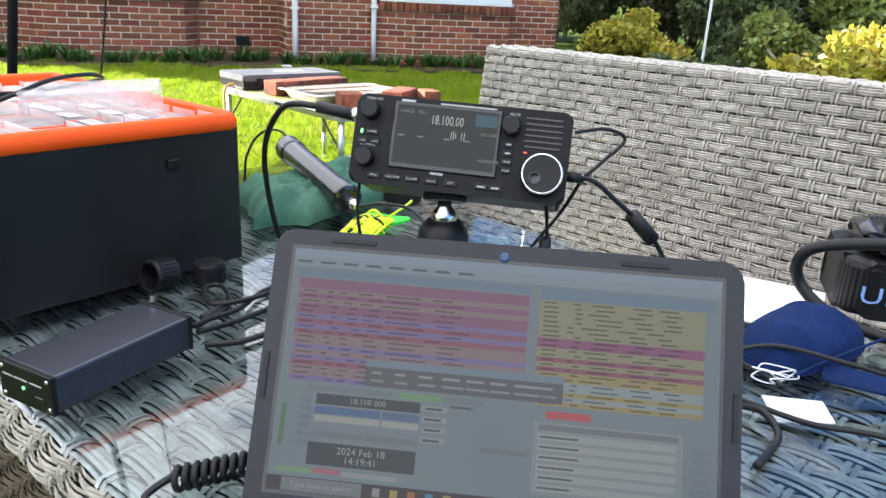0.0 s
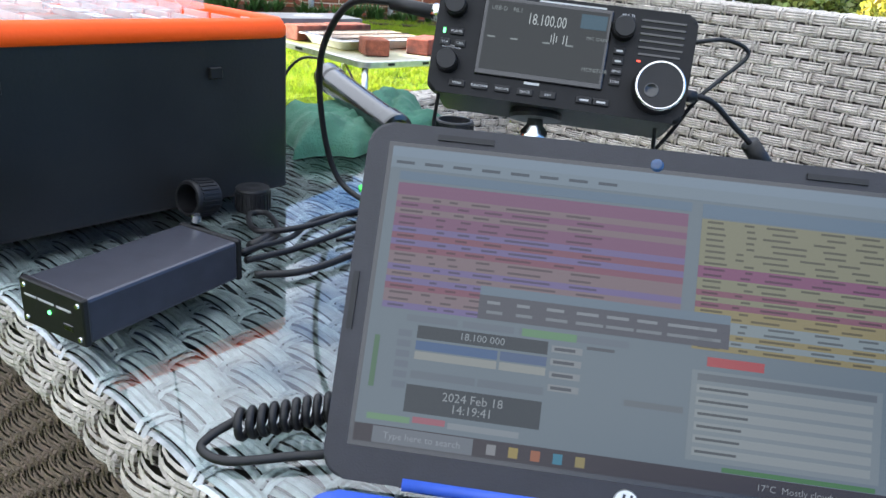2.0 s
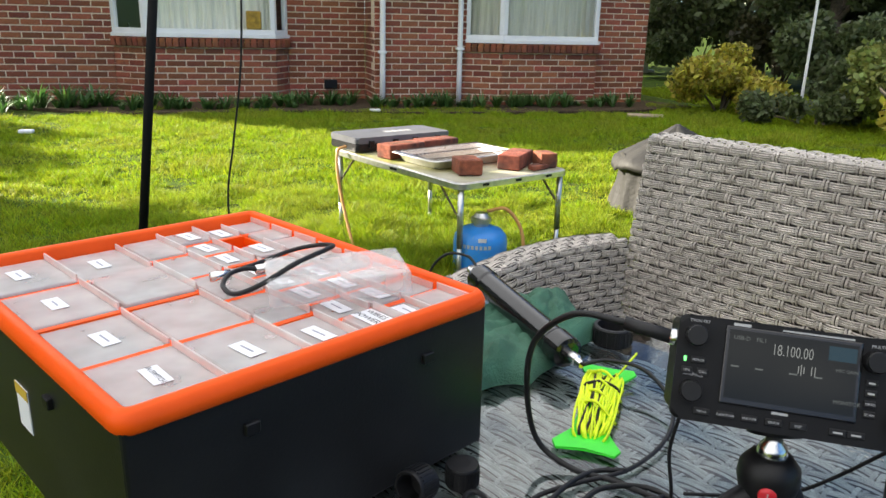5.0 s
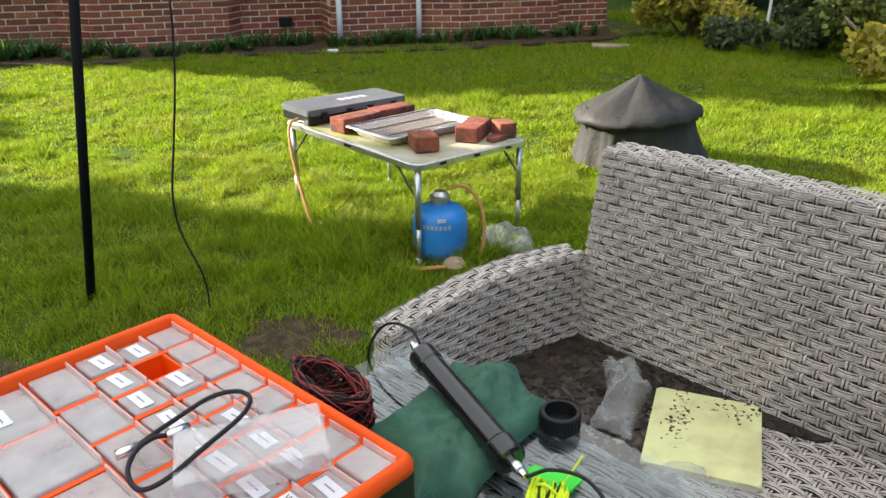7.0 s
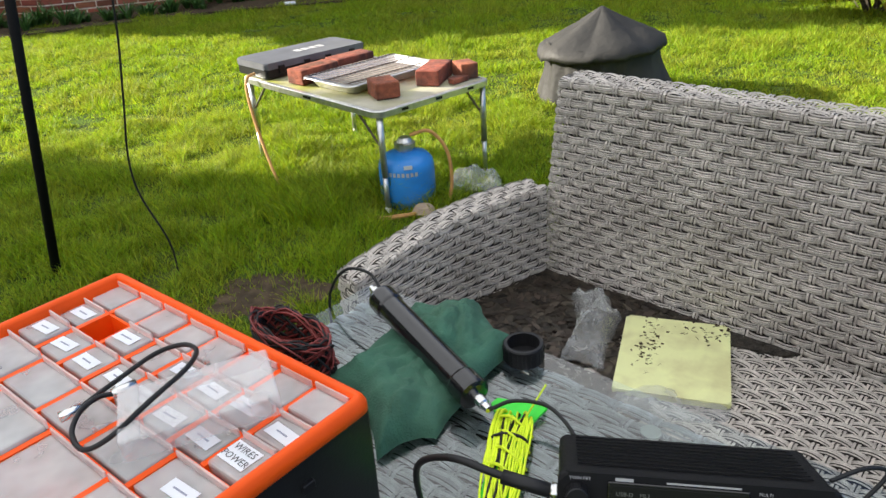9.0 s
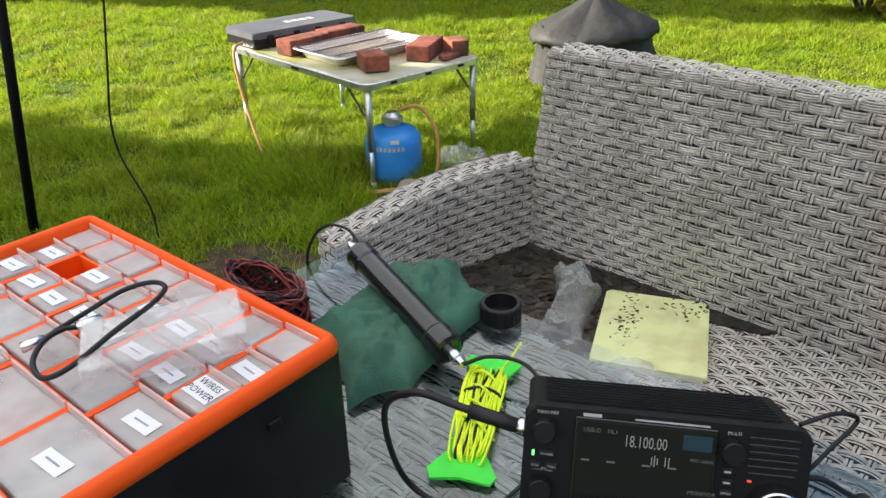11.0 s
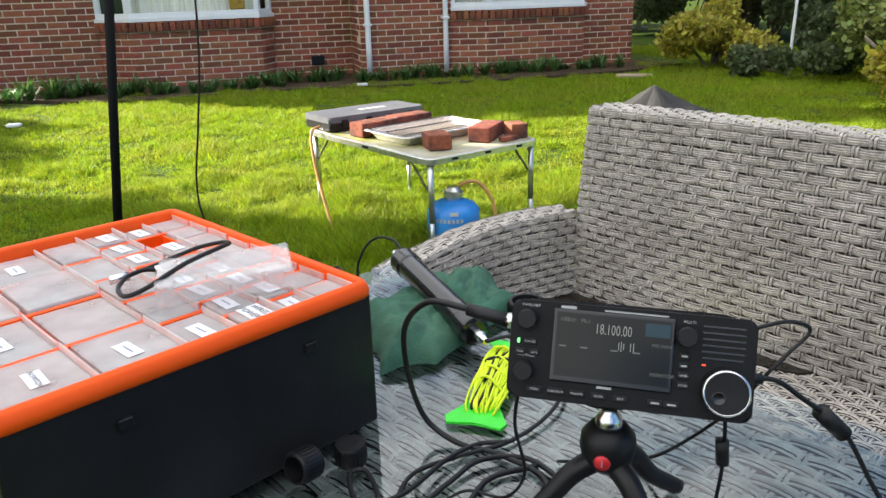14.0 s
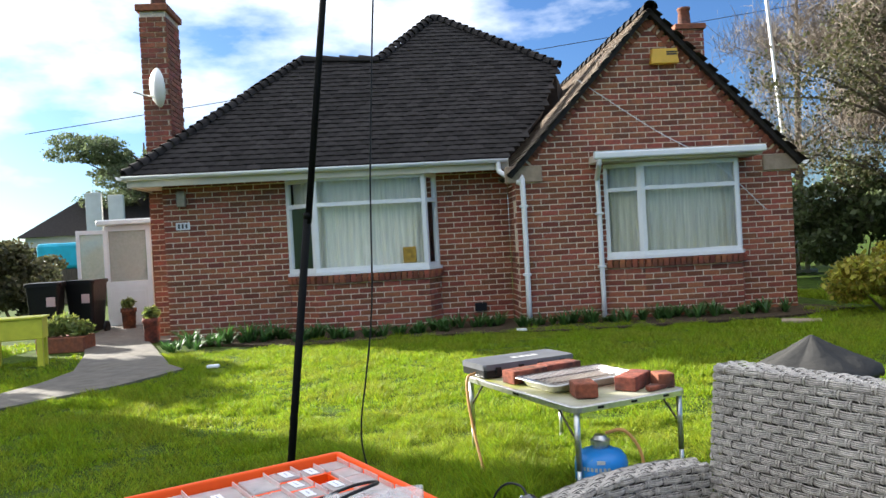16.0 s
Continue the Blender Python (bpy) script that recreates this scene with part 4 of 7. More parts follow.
# jumper lead on the cabinet
jl = thing("coax_jumper", pose(-0.397, 0.582, TOP + 0.007, 0, 0, 54), "short black coax lead with plugs, looped on the cabinet", "cable")
part("cable", tube([(0.217, 0.215, 0.178), (0.238, 0.222, 0.178), (0.268, 0.228, 0.179), (0.312, 0.230, 0.184), (0.335, 0.211, 0.190), (0.331, 0.177, 0.198), (0.30, 0.145, 0.207), (0.251, 0.131, 0.205), (0.209, 0.134, 0.190), (0.190, 0.152, 0.180), (0.196, 0.186, 0.178), (0.216, 0.207, 0.181), (0.238, 0.213, 0.181), (0.253, 0.209, 0.178)], 0.0027, 8, 10), M["rubber"], jl, smooth=True)
for a, b in (((0.200, 0.219, 0.178), (0.221, 0.215, 0.178)), ((0.250, 0.210, 0.178), (0.274, 0.206, 0.178))):
    part("plug", tube([a, b], 0.0055, 12, 0), M["steel"], jl, "nickel coax plug", smooth=True)


def cable(points, r, label, ends=(), mat="rubber", per=10):
    c = thing("cable", pose(0, 0, 0), label, "cable", "cables on the table")
    part("cord", tube(points, r, 8, per), M[mat], c, smooth=True)
    for a, b, er, name, m in ends:
        part(name, tube([a, b], er, 12, 0), M[m], c, smooth=True)
    return c


# ---- transceiver ----
RAD = pose(0.107, 0.727, 0.777, 0, 0, -4.3) @ pose(0, 0, 0, 69, 0, 0) @ pose(0, 0, 0, 0, 0, -1.8)
radio = thing("transceiver", RAD, "small black radio transceiver with lit screen on a mini tripod", "radio")
M["radio"] = material("radio_plastic", (0.007, 0.007, 0.008), 0.5, spec=0.22, vary=0.15, scale=60, bump=0.1, bump_scale=1500)
M["lcd"] = glow("lit_screen_dark", (0.045, 0.05, 0.047), 0.16, 0.10)
M["lcd"].node_tree.nodes["Principled BSDF"].inputs["Specular IOR Level"].default_value = 0.25
M["lcd_text"] = glow("lit_screen_text", (0.75, 0.78, 0.74), 0.17, 0.2)
M["lcd_blue"] = glow("lit_screen_blue", (0.10, 0.24, 0.32), 0.10, 0.2)
M["lcd_dim"] = glow("lit_screen_grey", (0.3, 0.33, 0.31), 0.22, 0.2)
M["led"] = glow("green_lamp", (0.15, 0.9, 0.2), 1.6)
RW, RH = 0.200, 0.084
part("body", prism(rounded(RW - 0.004, RH - 0.004, 0.006), -0.082, -0.006, 0.002), M["radio"], radio, "finned black case")
face = part("front_panel", prism(rounded(RW, RH, 0.008), -0.008, 0.003, 0.003), M["radio"], radio)
part("screen_surround", box(0.100, 0.062, 0.0018, pose(-0.014, 0.0065, 0.003), 0.0012), M["gloss_black"], radio)
scr = part("screen", box(0.094, 0.054, 0.0006, pose(-0.014, 0.0075, 0.0048)), M["lcd"], radio, "lit grey screen with the frequency")
SZ = 0.0056
letters("print", "18.100.00", 0.0125, M["lcd_text"], scr, pose(-0.029, 0.0225, SZ), "LEFT").scale = (0.62, 1, 1)
for txt, x, y, s in (("USB-D", -0.058, 0.0285, 0.0045), ("FIL1", -0.041, 0.0285, 0.0045), ("MONITOR", 0.018, -0.0105, 0.0042), ("MIC GAIN", 0.018, 0.0135, 0.0036)):
    letters("print", txt, s, M["lcd_dim"], scr, pose(x, y, SZ), "LEFT")
part("meter_box", box(0.020, 0.011, 0.0003, pose(0.022, 0.0262, SZ - 0.0002)), M["lcd_blue"], scr, "pale blue box on the screen")
for x, h in ((-0.0085, 0.006), (-0.0065, 0.0085), (-0.0045, 0.005), (0.001, 0.007), (0.0035, 0.0075)):
    part("spectrum_bar", box(0.0007, h, 0.0002, pose(x, 0.010, SZ - 0.0002)), M["lcd_text"], scr)
for x in (-0.055, -0.037, -0.012, 0.006):
    part("bar", box(0.006, 0.0012, 0.0002, pose(x, 0.006, SZ - 0.0002)), M["lcd_dim"], scr)


def knob(x, y, r, h, name="knob", mat="black", ringed=False):
    k = part(name, lathe([(r * 1.03, 0), (r, h * 0.15), (r * 0.96, h * 0.9), (r * 0.88, h), (0, h)], 28, pose(x, y, 0.003)), M[mat], radio, "ridged black knob", smooth=False)
    rib = bmesh.new()
    for i in range(24):
        a = 2 * math.pi * i / 24
        box(0.0009, 0.0009, h * 0.75, pose(x + r * 0.99 * math.cos(a), y + r * 0.99 * math.sin(a), 0.003 + h * 0.12, 0, 0, math.degrees(a)), bm=rib)
    part("grip_ribs", rib, M[mat], k, kind="stuff")
    return k


knob(-0.086, 0.026, 0.0085, 0.012)
knob(-0.086, -0.018, 0.0085, 0.012)
knob(0.045, 0.024, 0.0085, 0.012)
dial = part("main_dial", lathe([(0.0195, 0), (0.0195, 0.004), (0.0185, 0.013), (0.0172, 0.0145), (0, 0.0140)], 48, pose(0.0775, -0.0175, 0.003)), M["black"], radio, "large black tuning dial with a bright ring", smooth=False)
part("dial_ring", lathe([(0.0186, 0.0125), (0.0188, 0.0136), (0.0175, 0.0150), (0.0168, 0.0146)], 48, pose(0.0775, -0.0175, 0.003), cap=False), M["steel"], dial, "bright metal ring", smooth=True)
part("finger_dip", lathe([(0, 0.0144), (0.0045, 0.0146), (0.005, 0.0150), (0.0054, 0.0147)], 20, pose(0.0715, -0.022, 0.003), cap=False), M["gloss_black"], dial, smooth=True)
btn = [(-0.076, -0.0335, "MENU"), (-0.058, -0.0335, "FUNCTION"), (-0.040, -0.0335, "M.SCOPE"), (-0.022, -0.0335, "QUICK"), (-0.004, -0.0335, "EXIT"), (0.024, -0.0335, ""), (0.037, -0.0335, ""),
       (0.0445, 0.0075, ""), (0.0445, -0.0005, ""), (0.0445, -0.0085, "MPAD"), (0.0445, -0.0165, "SCAN"), (-0.0825, 0.0065, "POWER"), (-0.0905, -0.0025, "VOX"), (-0.0785, -0.0025, "CALL")]
for x, y, txt in btn:
    w = 0.0125 if y < -0.03 else 0.0085
    if x in (-0.0825,):
        w = 0.011
    b = part("button", box(w, 0.0055, 0.0016, pose(x, y, 0.003), 0.0007), M["black"], radio)
    if txt:
        letters("print", txt, 0.0026, M["white_print"], b, pose(x, y, 0.00475))
    else:
        part("bar", box(w * 0.55, 0.0014, 0.0002, pose(x, y, 0.0046)), M["white_print"], b)
part("power_lamp", box(0.002, 0.004, 0.0008, pose(-0.0925, 0.0065, 0.003)), M["led"], radio, "lit green lamp")
for txt, x, y in (("TWIN PBT", -0.084, 0.0375), ("AF/RF/SQL", -0.085, -0.0055), ("MULTI", 0.047, 0.0355)):
    letters("print", txt, 0.0034, M["white_print"], radio, pose(x, y, 0.0032))
part("maker_mark", box(0.013, 0.0026, 0.0003, pose(-0.052, 0.0385, 0.003)), M["white_print"], radio)
part("caption_bar", box(0.052, 0.0013, 0.0003, pose(0.004, 0.0385, 0.003)), M["white_print"], radio)
part("caption_bar", box(0.012, 0.002, 0.0003, pose(-0.018, -0.0262, 0.003)), M["white_print"], radio)
for i in range(6):
    part("grille_slot", box(0.034 - (0.002 if i == 5 else 0), 0.0022, 0.001, pose(0.0745, 0.0335 - i * 0.0052, 0.0025), 0.0005), M["gloss_black"], radio)
part("tuner_lamp", box(0.003, 0.0014, 0.0006, pose(0.060, 0.002, 0.003)), glow("red_lamp", (0.9, 0.08, 0.04), 0.9), radio, "small red lamp")
for i in range(9):
    part("case_fin", box(RW - 0.03, 0.0016, 0.001, pose(0, 0.0418, -0.074 + 0.007 * i, 90, 0, 0)), M["radio"], radio)

# mini tripod
TC = Vector((0.095, 0.742, 0.683))
tri = thing("mini_tripod", pose(TC.x, TC.y, TOP), "black mini tripod with ball head holding the radio", "tripod")
bh = TC.z - TOP
part("ball_housing", lathe([(0, -0.026), (0.012, -0.025), (0.022, -0.015), (0.0255, 0), (0.024, 0.011), (0.017, 0.020), (0.0135, 0.022), (0, 0.022)], 32, pose(0, 0, bh)), M["black"], tri, smooth=True)
part("ball", lathe([(0.011, 0.017), (0.013, 0.022), (0.011, 0.029), (0.007, 0.034), (0.006, 0.040), (0, 0.040)], 24, pose(0, 0, bh)), M["steel"], tri, "bright metal ball and neck", smooth=True)
part("mounting_plate", lathe([(0, 0), (0.021, 0), (0.022, 0.003), (0.021, 0.008), (0, 0.008)], 28, pose(0, 0.003, bh + 0.038, -20, 0, 0)), M["black"], tri, smooth=False)
badge = part("badge", lathe([(0, 0.002), (0.007, 0.0018), (0.0075, 0), (0, 0)], 20, pose(-0.006, -0.0235, bh - 0.004, 90, 0, -12)), material("red_badge", (0.6, 0.02, 0.03), 0.35), tri, "round red push button", smooth=True)
part("badge_mark", box(0.001, 0.006, 0.0005, pose(-0.0063, -0.0258, bh - 0.004, 90, 0, -12)), M["white_print"], badge)
for fx, fy in ((-0.105, -0.04), (0.062, -0.088), (0.075, 0.068)):
    f = Vector((fx, fy, 0.006))
    d = Vector((fx, fy, 0)).normalized()
    line = [Vector((0, 0, bh - 0.015)) + d * 0.014, Vector((0, 0, bh - 0.026)) + d * 0.035, f * 0.6 + Vector((0, 0, bh * 0.36)), f]
    b = tube(line, lambda q: 0.011 - 0.003 * q, 10, 8)
    part("leg", b, M["black"], tri, "flattened black tripod leg", smooth=True)

# ---- laptop ----
lap = thing("laptop", pose(0.146, 0.420, TOP, 0, 0, -2.0), "open laptop, dark lid bezel, blue base, lit screen", "laptop")
M["blue_base"] = material("blue_laptop_plastic", (0.025, 0.075, 0.42), 0.45, vary=0.06, scale=40, bump=0.03, bump_scale=900)
M["bezel"] = material("dark_grey_bezel", (0.020, 0.020, 0.025), 0.45, spec=0.35, vary=0.12, scale=60, bump=0.05, bump_scale=900)
base = part("base", prism([(x, y - 0.118) for x, y in rounded(0.303, 0.215, 0.012)], 0.001, 0.008, 0.002), M["blue_base"], lap, "blue plastic base")
part("keyboard_plate", prism([(x, y - 0.075) for x, y in rounded(0.285, 0.10, 0.005)], 0.0082, 0.0086), M["blue_base"], base)
for r in range(5):
    for k in range(14):
        part("key", box(0.0165, 0.0155, 0.0018, pose(-0.131 + k * 0.0202, -0.035 - r * 0.0195, 0.0086), 0.001, 1), M["black"], base)
part("touchpad", prism([(x, y - 0.178) for x, y in rounded(0.1, 0.06, 0.004)], 0.0082, 0.0087), M["blue_base"], base)
for fx, fy in ((-0.14, -0.02), (0.14, -0.02), (-0.14, -0.21), (0.14, -0.21)):
    part("foot", box(0.02, 0.01, 0.0014, pose(fx, fy, 0)), M["rubber"], base)
LIDM = pose(0.0, 0.0, 0.006, 61, 0, 0)       # x across, y up the lid, z towards the viewer
LW, LH = 0.304, 0.187
lid = part("lid", prism([(x, y + LH / 2) for x, y in rounded(LW, LH, 0.012)], -0.006, 0.0, 0.0018), M["bezel"], lap, "dark lid with a wide bezel", m=LIDM)
part("hinge", tube([(-0.11, 0.002, 0.0065), (0.11, 0.002, 0.0065)], 0.0035, 12, 0), M["blue_base"], lap, "long hinge bar", smooth=True)
for a in (-0.10, 0.09):
    part("bumper", box(0.03, 0.003, 0.0012, pose(a, LH - 0.006, 0)), M["rubber"], lid)
for q in (0.06,):
    part("bumper", box(0.003, 0.03, 0.0012, pose(-LW / 2 + 0.004, q + 0.03, 0)), M["rubber"], lid)
    part("bumper", box(0.003, 0.03, 0.0012, pose(LW / 2 - 0.004, q + 0.03, 0)), M["rubber"], lid)
part("webcam", lathe([(0, 0.0008), (0.0018, 0.0008), (0.0034, 0.0003), (0.0036, 0)], 20, pose(0.0, LH - 0.0085, 0)), material("lens_blue", (0.02, 0.05, 0.12), 0.1), lid, "small round webcam lens", smooth=True)
part("maker_disc", lathe([(0, 0.0008), (0.0058, 0.0008), (0.0062, 0)], 28, pose(0.0, 0.0085, 0)), M["alu"], lid, "round silver badge")
for q in (0, 1):
    part("badge_bar", box(0.0012, 0.008, 0.0004, pose(-0.0018 + 0.0036 * q, 0.0085, 0.0008, 0, 0, -14)), M["bezel"], lid)
SX, SY, S0 = 0.276, 0.154, 0.020                       # screen width, height and height of its lower edge


def ui(col, strength=0.22):
    key = "ui_%02d%02d%02d" % tuple(int(c * 99) for c in col)
    if key not in M:
        M[key] = glow("screen_" + key, col, strength * 0.9, 0.18)
    return M[key]


screen = part("screen", box(SX, SY, 0.0004, pose(0, S0 + SY / 2, 0.0002)), ui((0.20, 0.245, 0.27)), lid, "lit screen full of logging windows, paled by the sky")
part("screen_edge", box(SX + 0.005, SY + 0.005, 0.0002, pose(0, S0 + SY / 2, 0.0)), M["gloss_black"], lid)


def panel(u0, u1, v0, v1, col, layer=1, name="panel"):
    return part(name, box((u1 - u0) * SX, (v1 - v0) * SY, 0.0001, pose(((u0 + u1) / 2 - 0.5) * SX, S0 + SY * (1 - (v0 + v1) / 2), 0.0006 + 0.00015 * layer)), ui(col), screen)


def writing(txt, u, v, size, col, layer=2, align="CENTER"):
    return letters("print", txt, size, ui(col), screen, pose((u - 0.5) * SX, S0 + SY * (1 - v), 0.0008 + 0.00015 * layer), align)


rg = random.Random(4)
panel(0, 1, 0, 0.035, (0.27, 0.34, 0.40))
panel(0, 1, 0.035, 0.075, (0.25, 0.31, 0.35))
for k in range(8):
    panel(0.01 + 0.055 * k, 0.045 + 0.055 * k, 0.05, 0.06, (0.08, 0.1, 0.12), 2, "bar")
panel(0.02, 0.57, 0.085, 0.115, (0.16, 0.23, 0.30))
panel(0.59, 0.99, 0.085, 0.13, (0.16, 0.23, 0.30))
pink, tan, lilac, red = (0.25, 0.11, 0.19), (0.27, 0.19, 0.20), (0.21, 0.16, 0.33), (0.27, 0.10, 0.14)
left_rows = [pink, pink, tan, pink, tan, pink, pink, lilac, red, lilac, red, tan, tan, lilac, tan, lilac, red, tan, tan, lilac]
for k, c in enumerate(left_rows):
    v0 = 0.125 + 0.0215 * k
    panel(0.02, 0.565, v0, v0 + 0.0214, c)
    if k > 1:
        x = 0.03
        for w in (0.05, 0.02, 0.025, 0.04, 0.1, 0.06):
            panel(x, x + w * rg.uniform(0.6, 0.9), v0 + 0.007, v0 + 0.014, tuple(q * 0.45 for q in c), 2, "bar")
            x += w + rg.uniform(0.008, 0.03)
olive, gold, pale = (0.29, 0.28, 0.17), (0.34, 0.28, 0.12), (0.29, 0.34, 0.34)
right_rows = [olive] * 8 + [(0.27, 0.09, 0.18)] * 2 + [olive] * 2 + [red, olive, red, gold, gold, pale, pale, gold, pale, gold]
for k, c in enumerate(right_rows):
    v0 = 0.135 + 0.0195 * k
    panel(0.59, 0.965, v0, v0 + 0.0194, c)
    x = 0.60
    for w in (0.045, 0.02, 0.07, 0.05, 0.05):
        panel(x, x + w * rg.uniform(0.6, 0.9), v0 + 0.006, v0 + 0.013, tuple(q * 0.4 for q in c), 2, "bar")
        x += w + rg.uniform(0.008, 0.03)
panel(0.2, 0.655, 0.445, 0.475, (0.19, 0.25, 0.30), 3)
panel(0.2, 0.655, 0.475, 0.555, (0.11, 0.11, 0.125), 3)
for k, w in enumerate((0.03, 0.03, 0.04, 0.05, 0.05, 0.045, 0.08, 0.04)):
    panel(0.215 + 0.055 * k, 0.215 + 0.055 * k + w * 0.8, 0.493, 0.503, (0.3, 0.32, 0.33), 4, "bar")
    panel(0.215 + 0.055 * k, 0.215 + 0.055 * k + w, 0.525, 0.535, (0.25, 0.27, 0.28), 4, "bar")
panel(0.285, 0.385, 0.569, 0.594, (0.17, 0.33, 0.16), 2)
panel(0.62, 0.72, 0.585, 0.615, (0.5, 0.09, 0.09))
panel(0.093, 0.335, 0.602, 0.645, (0.045, 0.055, 0.06))
writing("18.100 000", 0.214, 0.623, 0.0052, (0.34, 0.37, 0.38))
panel(0.093, 0.245, 0.653, 0.683, (0.08, 0.15, 0.29))
panel(0.25, 0.335, 0.653, 0.683, (0.10, 0.15, 0.26))
panel(0.093, 0.245, 0.688, 0.714, (0.36, 0.37, 0.33))
panel(0.25, 0.335, 0.688, 0.714, (0.36, 0.37, 0.33))
panel(0.09, 0.21, 0.752, 0.777, (0.17, 0.20, 0.225))
panel(0.215, 0.335, 0.752, 0.777, (0.17, 0.20, 0.225))
for q in range(6):
    panel(0.058, 0.083, 0.622 + 0.034 * q, 0.644 + 0.034 * q, (0.17, 0.20, 0.235))
for q in range(4):
    panel(0.342, 0.398, 0.612 + 0.042 * q, 0.634 + 0.042 * q, (0.30, 0.32, 0.32))
    panel(0.347, 0.385, 0.618 + 0.042 * q, 0.628 + 0.042 * q, (0.09, 0.10, 0.11), 2, "bar")
panel(0.405, 0.455, 0.602, 0.612, (0.1, 0.11, 0.12), 2, "bar")
for q in range(4):
    panel(0.07 + 0.105 * q, 0.165 + 0.105 * q, 0.570, 0.592, (0.18, 0.21, 0.24))
panel(0.086, 0.335, 0.798, 0.888, (0.045, 0.055, 0.06))
writing("2024 Feb 18", 0.21, 0.826, 0.0062, (0.36, 0.38, 0.38))
writing("14:19:41", 0.21, 0.862, 0.0062, (0.36, 0.38, 0.38))
panel(0.015, 0.025, 0.65, 0.82, (0.1, 0.2, 0.1))
panel(0.02, 0.10, 0.905, 0.925, (0.2, 0.36, 0.18))
panel(0.105, 0.165, 0.90, 0.92, (0.42, 0.14, 0.17))
panel(0.17, 0.30, 0.905, 0.925, (0.3, 0.33, 0.34))
panel(0.48, 0.585, 0.755, 0.775, (0.17, 0.19, 0.2))
panel(0.595, 0.925, 0.63, 0.915, (0.26, 0.30, 0.31))
panel(0.605, 0.915, 0.64, 0.662, (0.17, 0.19, 0.2), 2)
for k in range(6):
    v = 0.675 + 0.0395 * k
    panel(0.605, 0.91, v, v + 0.026, (0.34, 0.37, 0.36), 2)
    panel(0.61, 0.61 + rg.uniform(0.07, 0.10), v + 0.009, v + 0.017, (0.1, 0.11, 0.11), 3, "bar")
    panel(0.945, 0.985, v, v + 0.026, (0.19, 0.22, 0.24), 2)
panel(0.66, 0.92, 0.925, 0.94, (0.08, 0.22, 0.07))
panel(0, 1, 0.942, 1, (0.045, 0.035, 0.04))
panel(0.035, 0.22, 0.945, 0.998, (0.19, 0.21, 0.23), 2)
writing("Type here to search", 0.055, 0.972, 0.0048, (0.36, 0.38, 0.4), 3, "LEFT")
for k, c in enumerate([(0.3, 0.3, 0.3), (0.4, 0.3, 0.08), (0.4, 0.14, 0.06), (0.06, 0.25, 0.35), (0.35, 0.28, 0.1)]):
    panel(0.245 + 0.04 * k, 0.262 + 0.04 * k, 0.955, 0.988, c, 2, "icon")
writing("17\u00b0C  Mostly cloudy", 0.72, 0.972, 0.0045, (0.36, 0.37, 0.38), 3, "LEFT")
writing("14:19", 0.945, 0.962, 0.0032, (0.3, 0.3, 0.3), 3, "LEFT")

# ---- antenna tuner ----
TUN = pose(-0.184, 0.529, TOP, 0, 0, 66)           # x along its length, y to its left
tun = thing("tuner_box", TUN, "small dark aluminium antenna tuner box on the glass", "tuner")
M["anod"] = material("dark_anodised_case", (0.055, 0.058, 0.075), 0.38, 0.6, vary=0.1, scale=60, bump=0.04, bump_scale=1200)
part("case", span(0.002, 0.137, 0.0, 0.062, 0.001, 0.033, 0.0025, 2), M["anod"], tun)
fp = part("front_plate", span(-0.002, 0.003, -0.001, 0.063, 0.0, 0.034, 0.001), M["black"], tun, "black front plate")
part("end_plate", span(0.136, 0.141, -0.001, 0.063, 0.0, 0.034, 0.001), M["black"], tun)
for y in (0.004, 0.058):
    for z in (0.005, 0.029):
        part("screw", lathe([(0, 0.001), (0.0016, 0.001), (0.002, 0)], 12, pose(-0.002, y, z, 0, -90, 0)), M["steel"], tun)
part("socket", span(-0.0026, -0.001, 0.010, 0.020, 0.008, 0.013, 0.0006), M["gloss_black"], fp)
part("tuner_lamp", lathe([(0, 0.001), (0.0015, 0.0008), (0.0015, 0)], 10, pose(-0.002, 0.033, 0.016, 0, -90, 0)), M["led"], fp)
for y, w in ((0.018, 0.014), (0.036, 0.016), (0.052, 0.012)):
    part("bar", span(-0.0024, -0.0018, y - w / 2, y + w / 2, 0.022, 0.0235), M["white_print"], fp)
part("knob", lathe([(0.004, 0), (0.004, 0.006), (0, 0.006)], 14, pose(0.143, 0.05, 0.036)), M["steel"], tun)

# ---- screw caps, ring and antenna tube ----
def cap_body(name, m, r, h, label, open_top):
    c = thing(name, m, label, "cap")
    prof = [(r * 0.97, 0), (r, 0.002), (r, h - 0.002), (r * 0.95, h)]
    prof += [(r * 0.8, h), (r * 0.78, h * 0.25), (0, h * 0.25)] if open_top else [(r * 0.5, h + 0.0005), (0, h)]
    part("shell", lathe(prof, 32), M["rubber"], c, smooth=False)
    rib = bmesh.new()
    for i in range(26):
        a = 2 * math.pi * i / 26
        box(0.0018, 0.0022, h * 0.7, pose(r * math.cos(a), r * math.sin(a), h * 0.12, 0, 0, math.degrees(a)), bm=rib)
    part("grip_ribs", rib, M["rubber"], c, kind="stuff")
    return c


cap_body("screw_cap", pose(-0.172, 0.822, TOP), 0.017, 0.024, "ribbed black screw cap standing on the glass", False)
cap_body("screw_cap", pose(-0.205, 0.795, TOP + 0.0185, 82, 0, -28), 0.0175, 0.028, "ribbed black screw cap lying on its side", True)
cap_body("end_cap", pose(0.0, 1.222, TOP), 0.029, 0.028, "wide open black end cap on the glass", True)

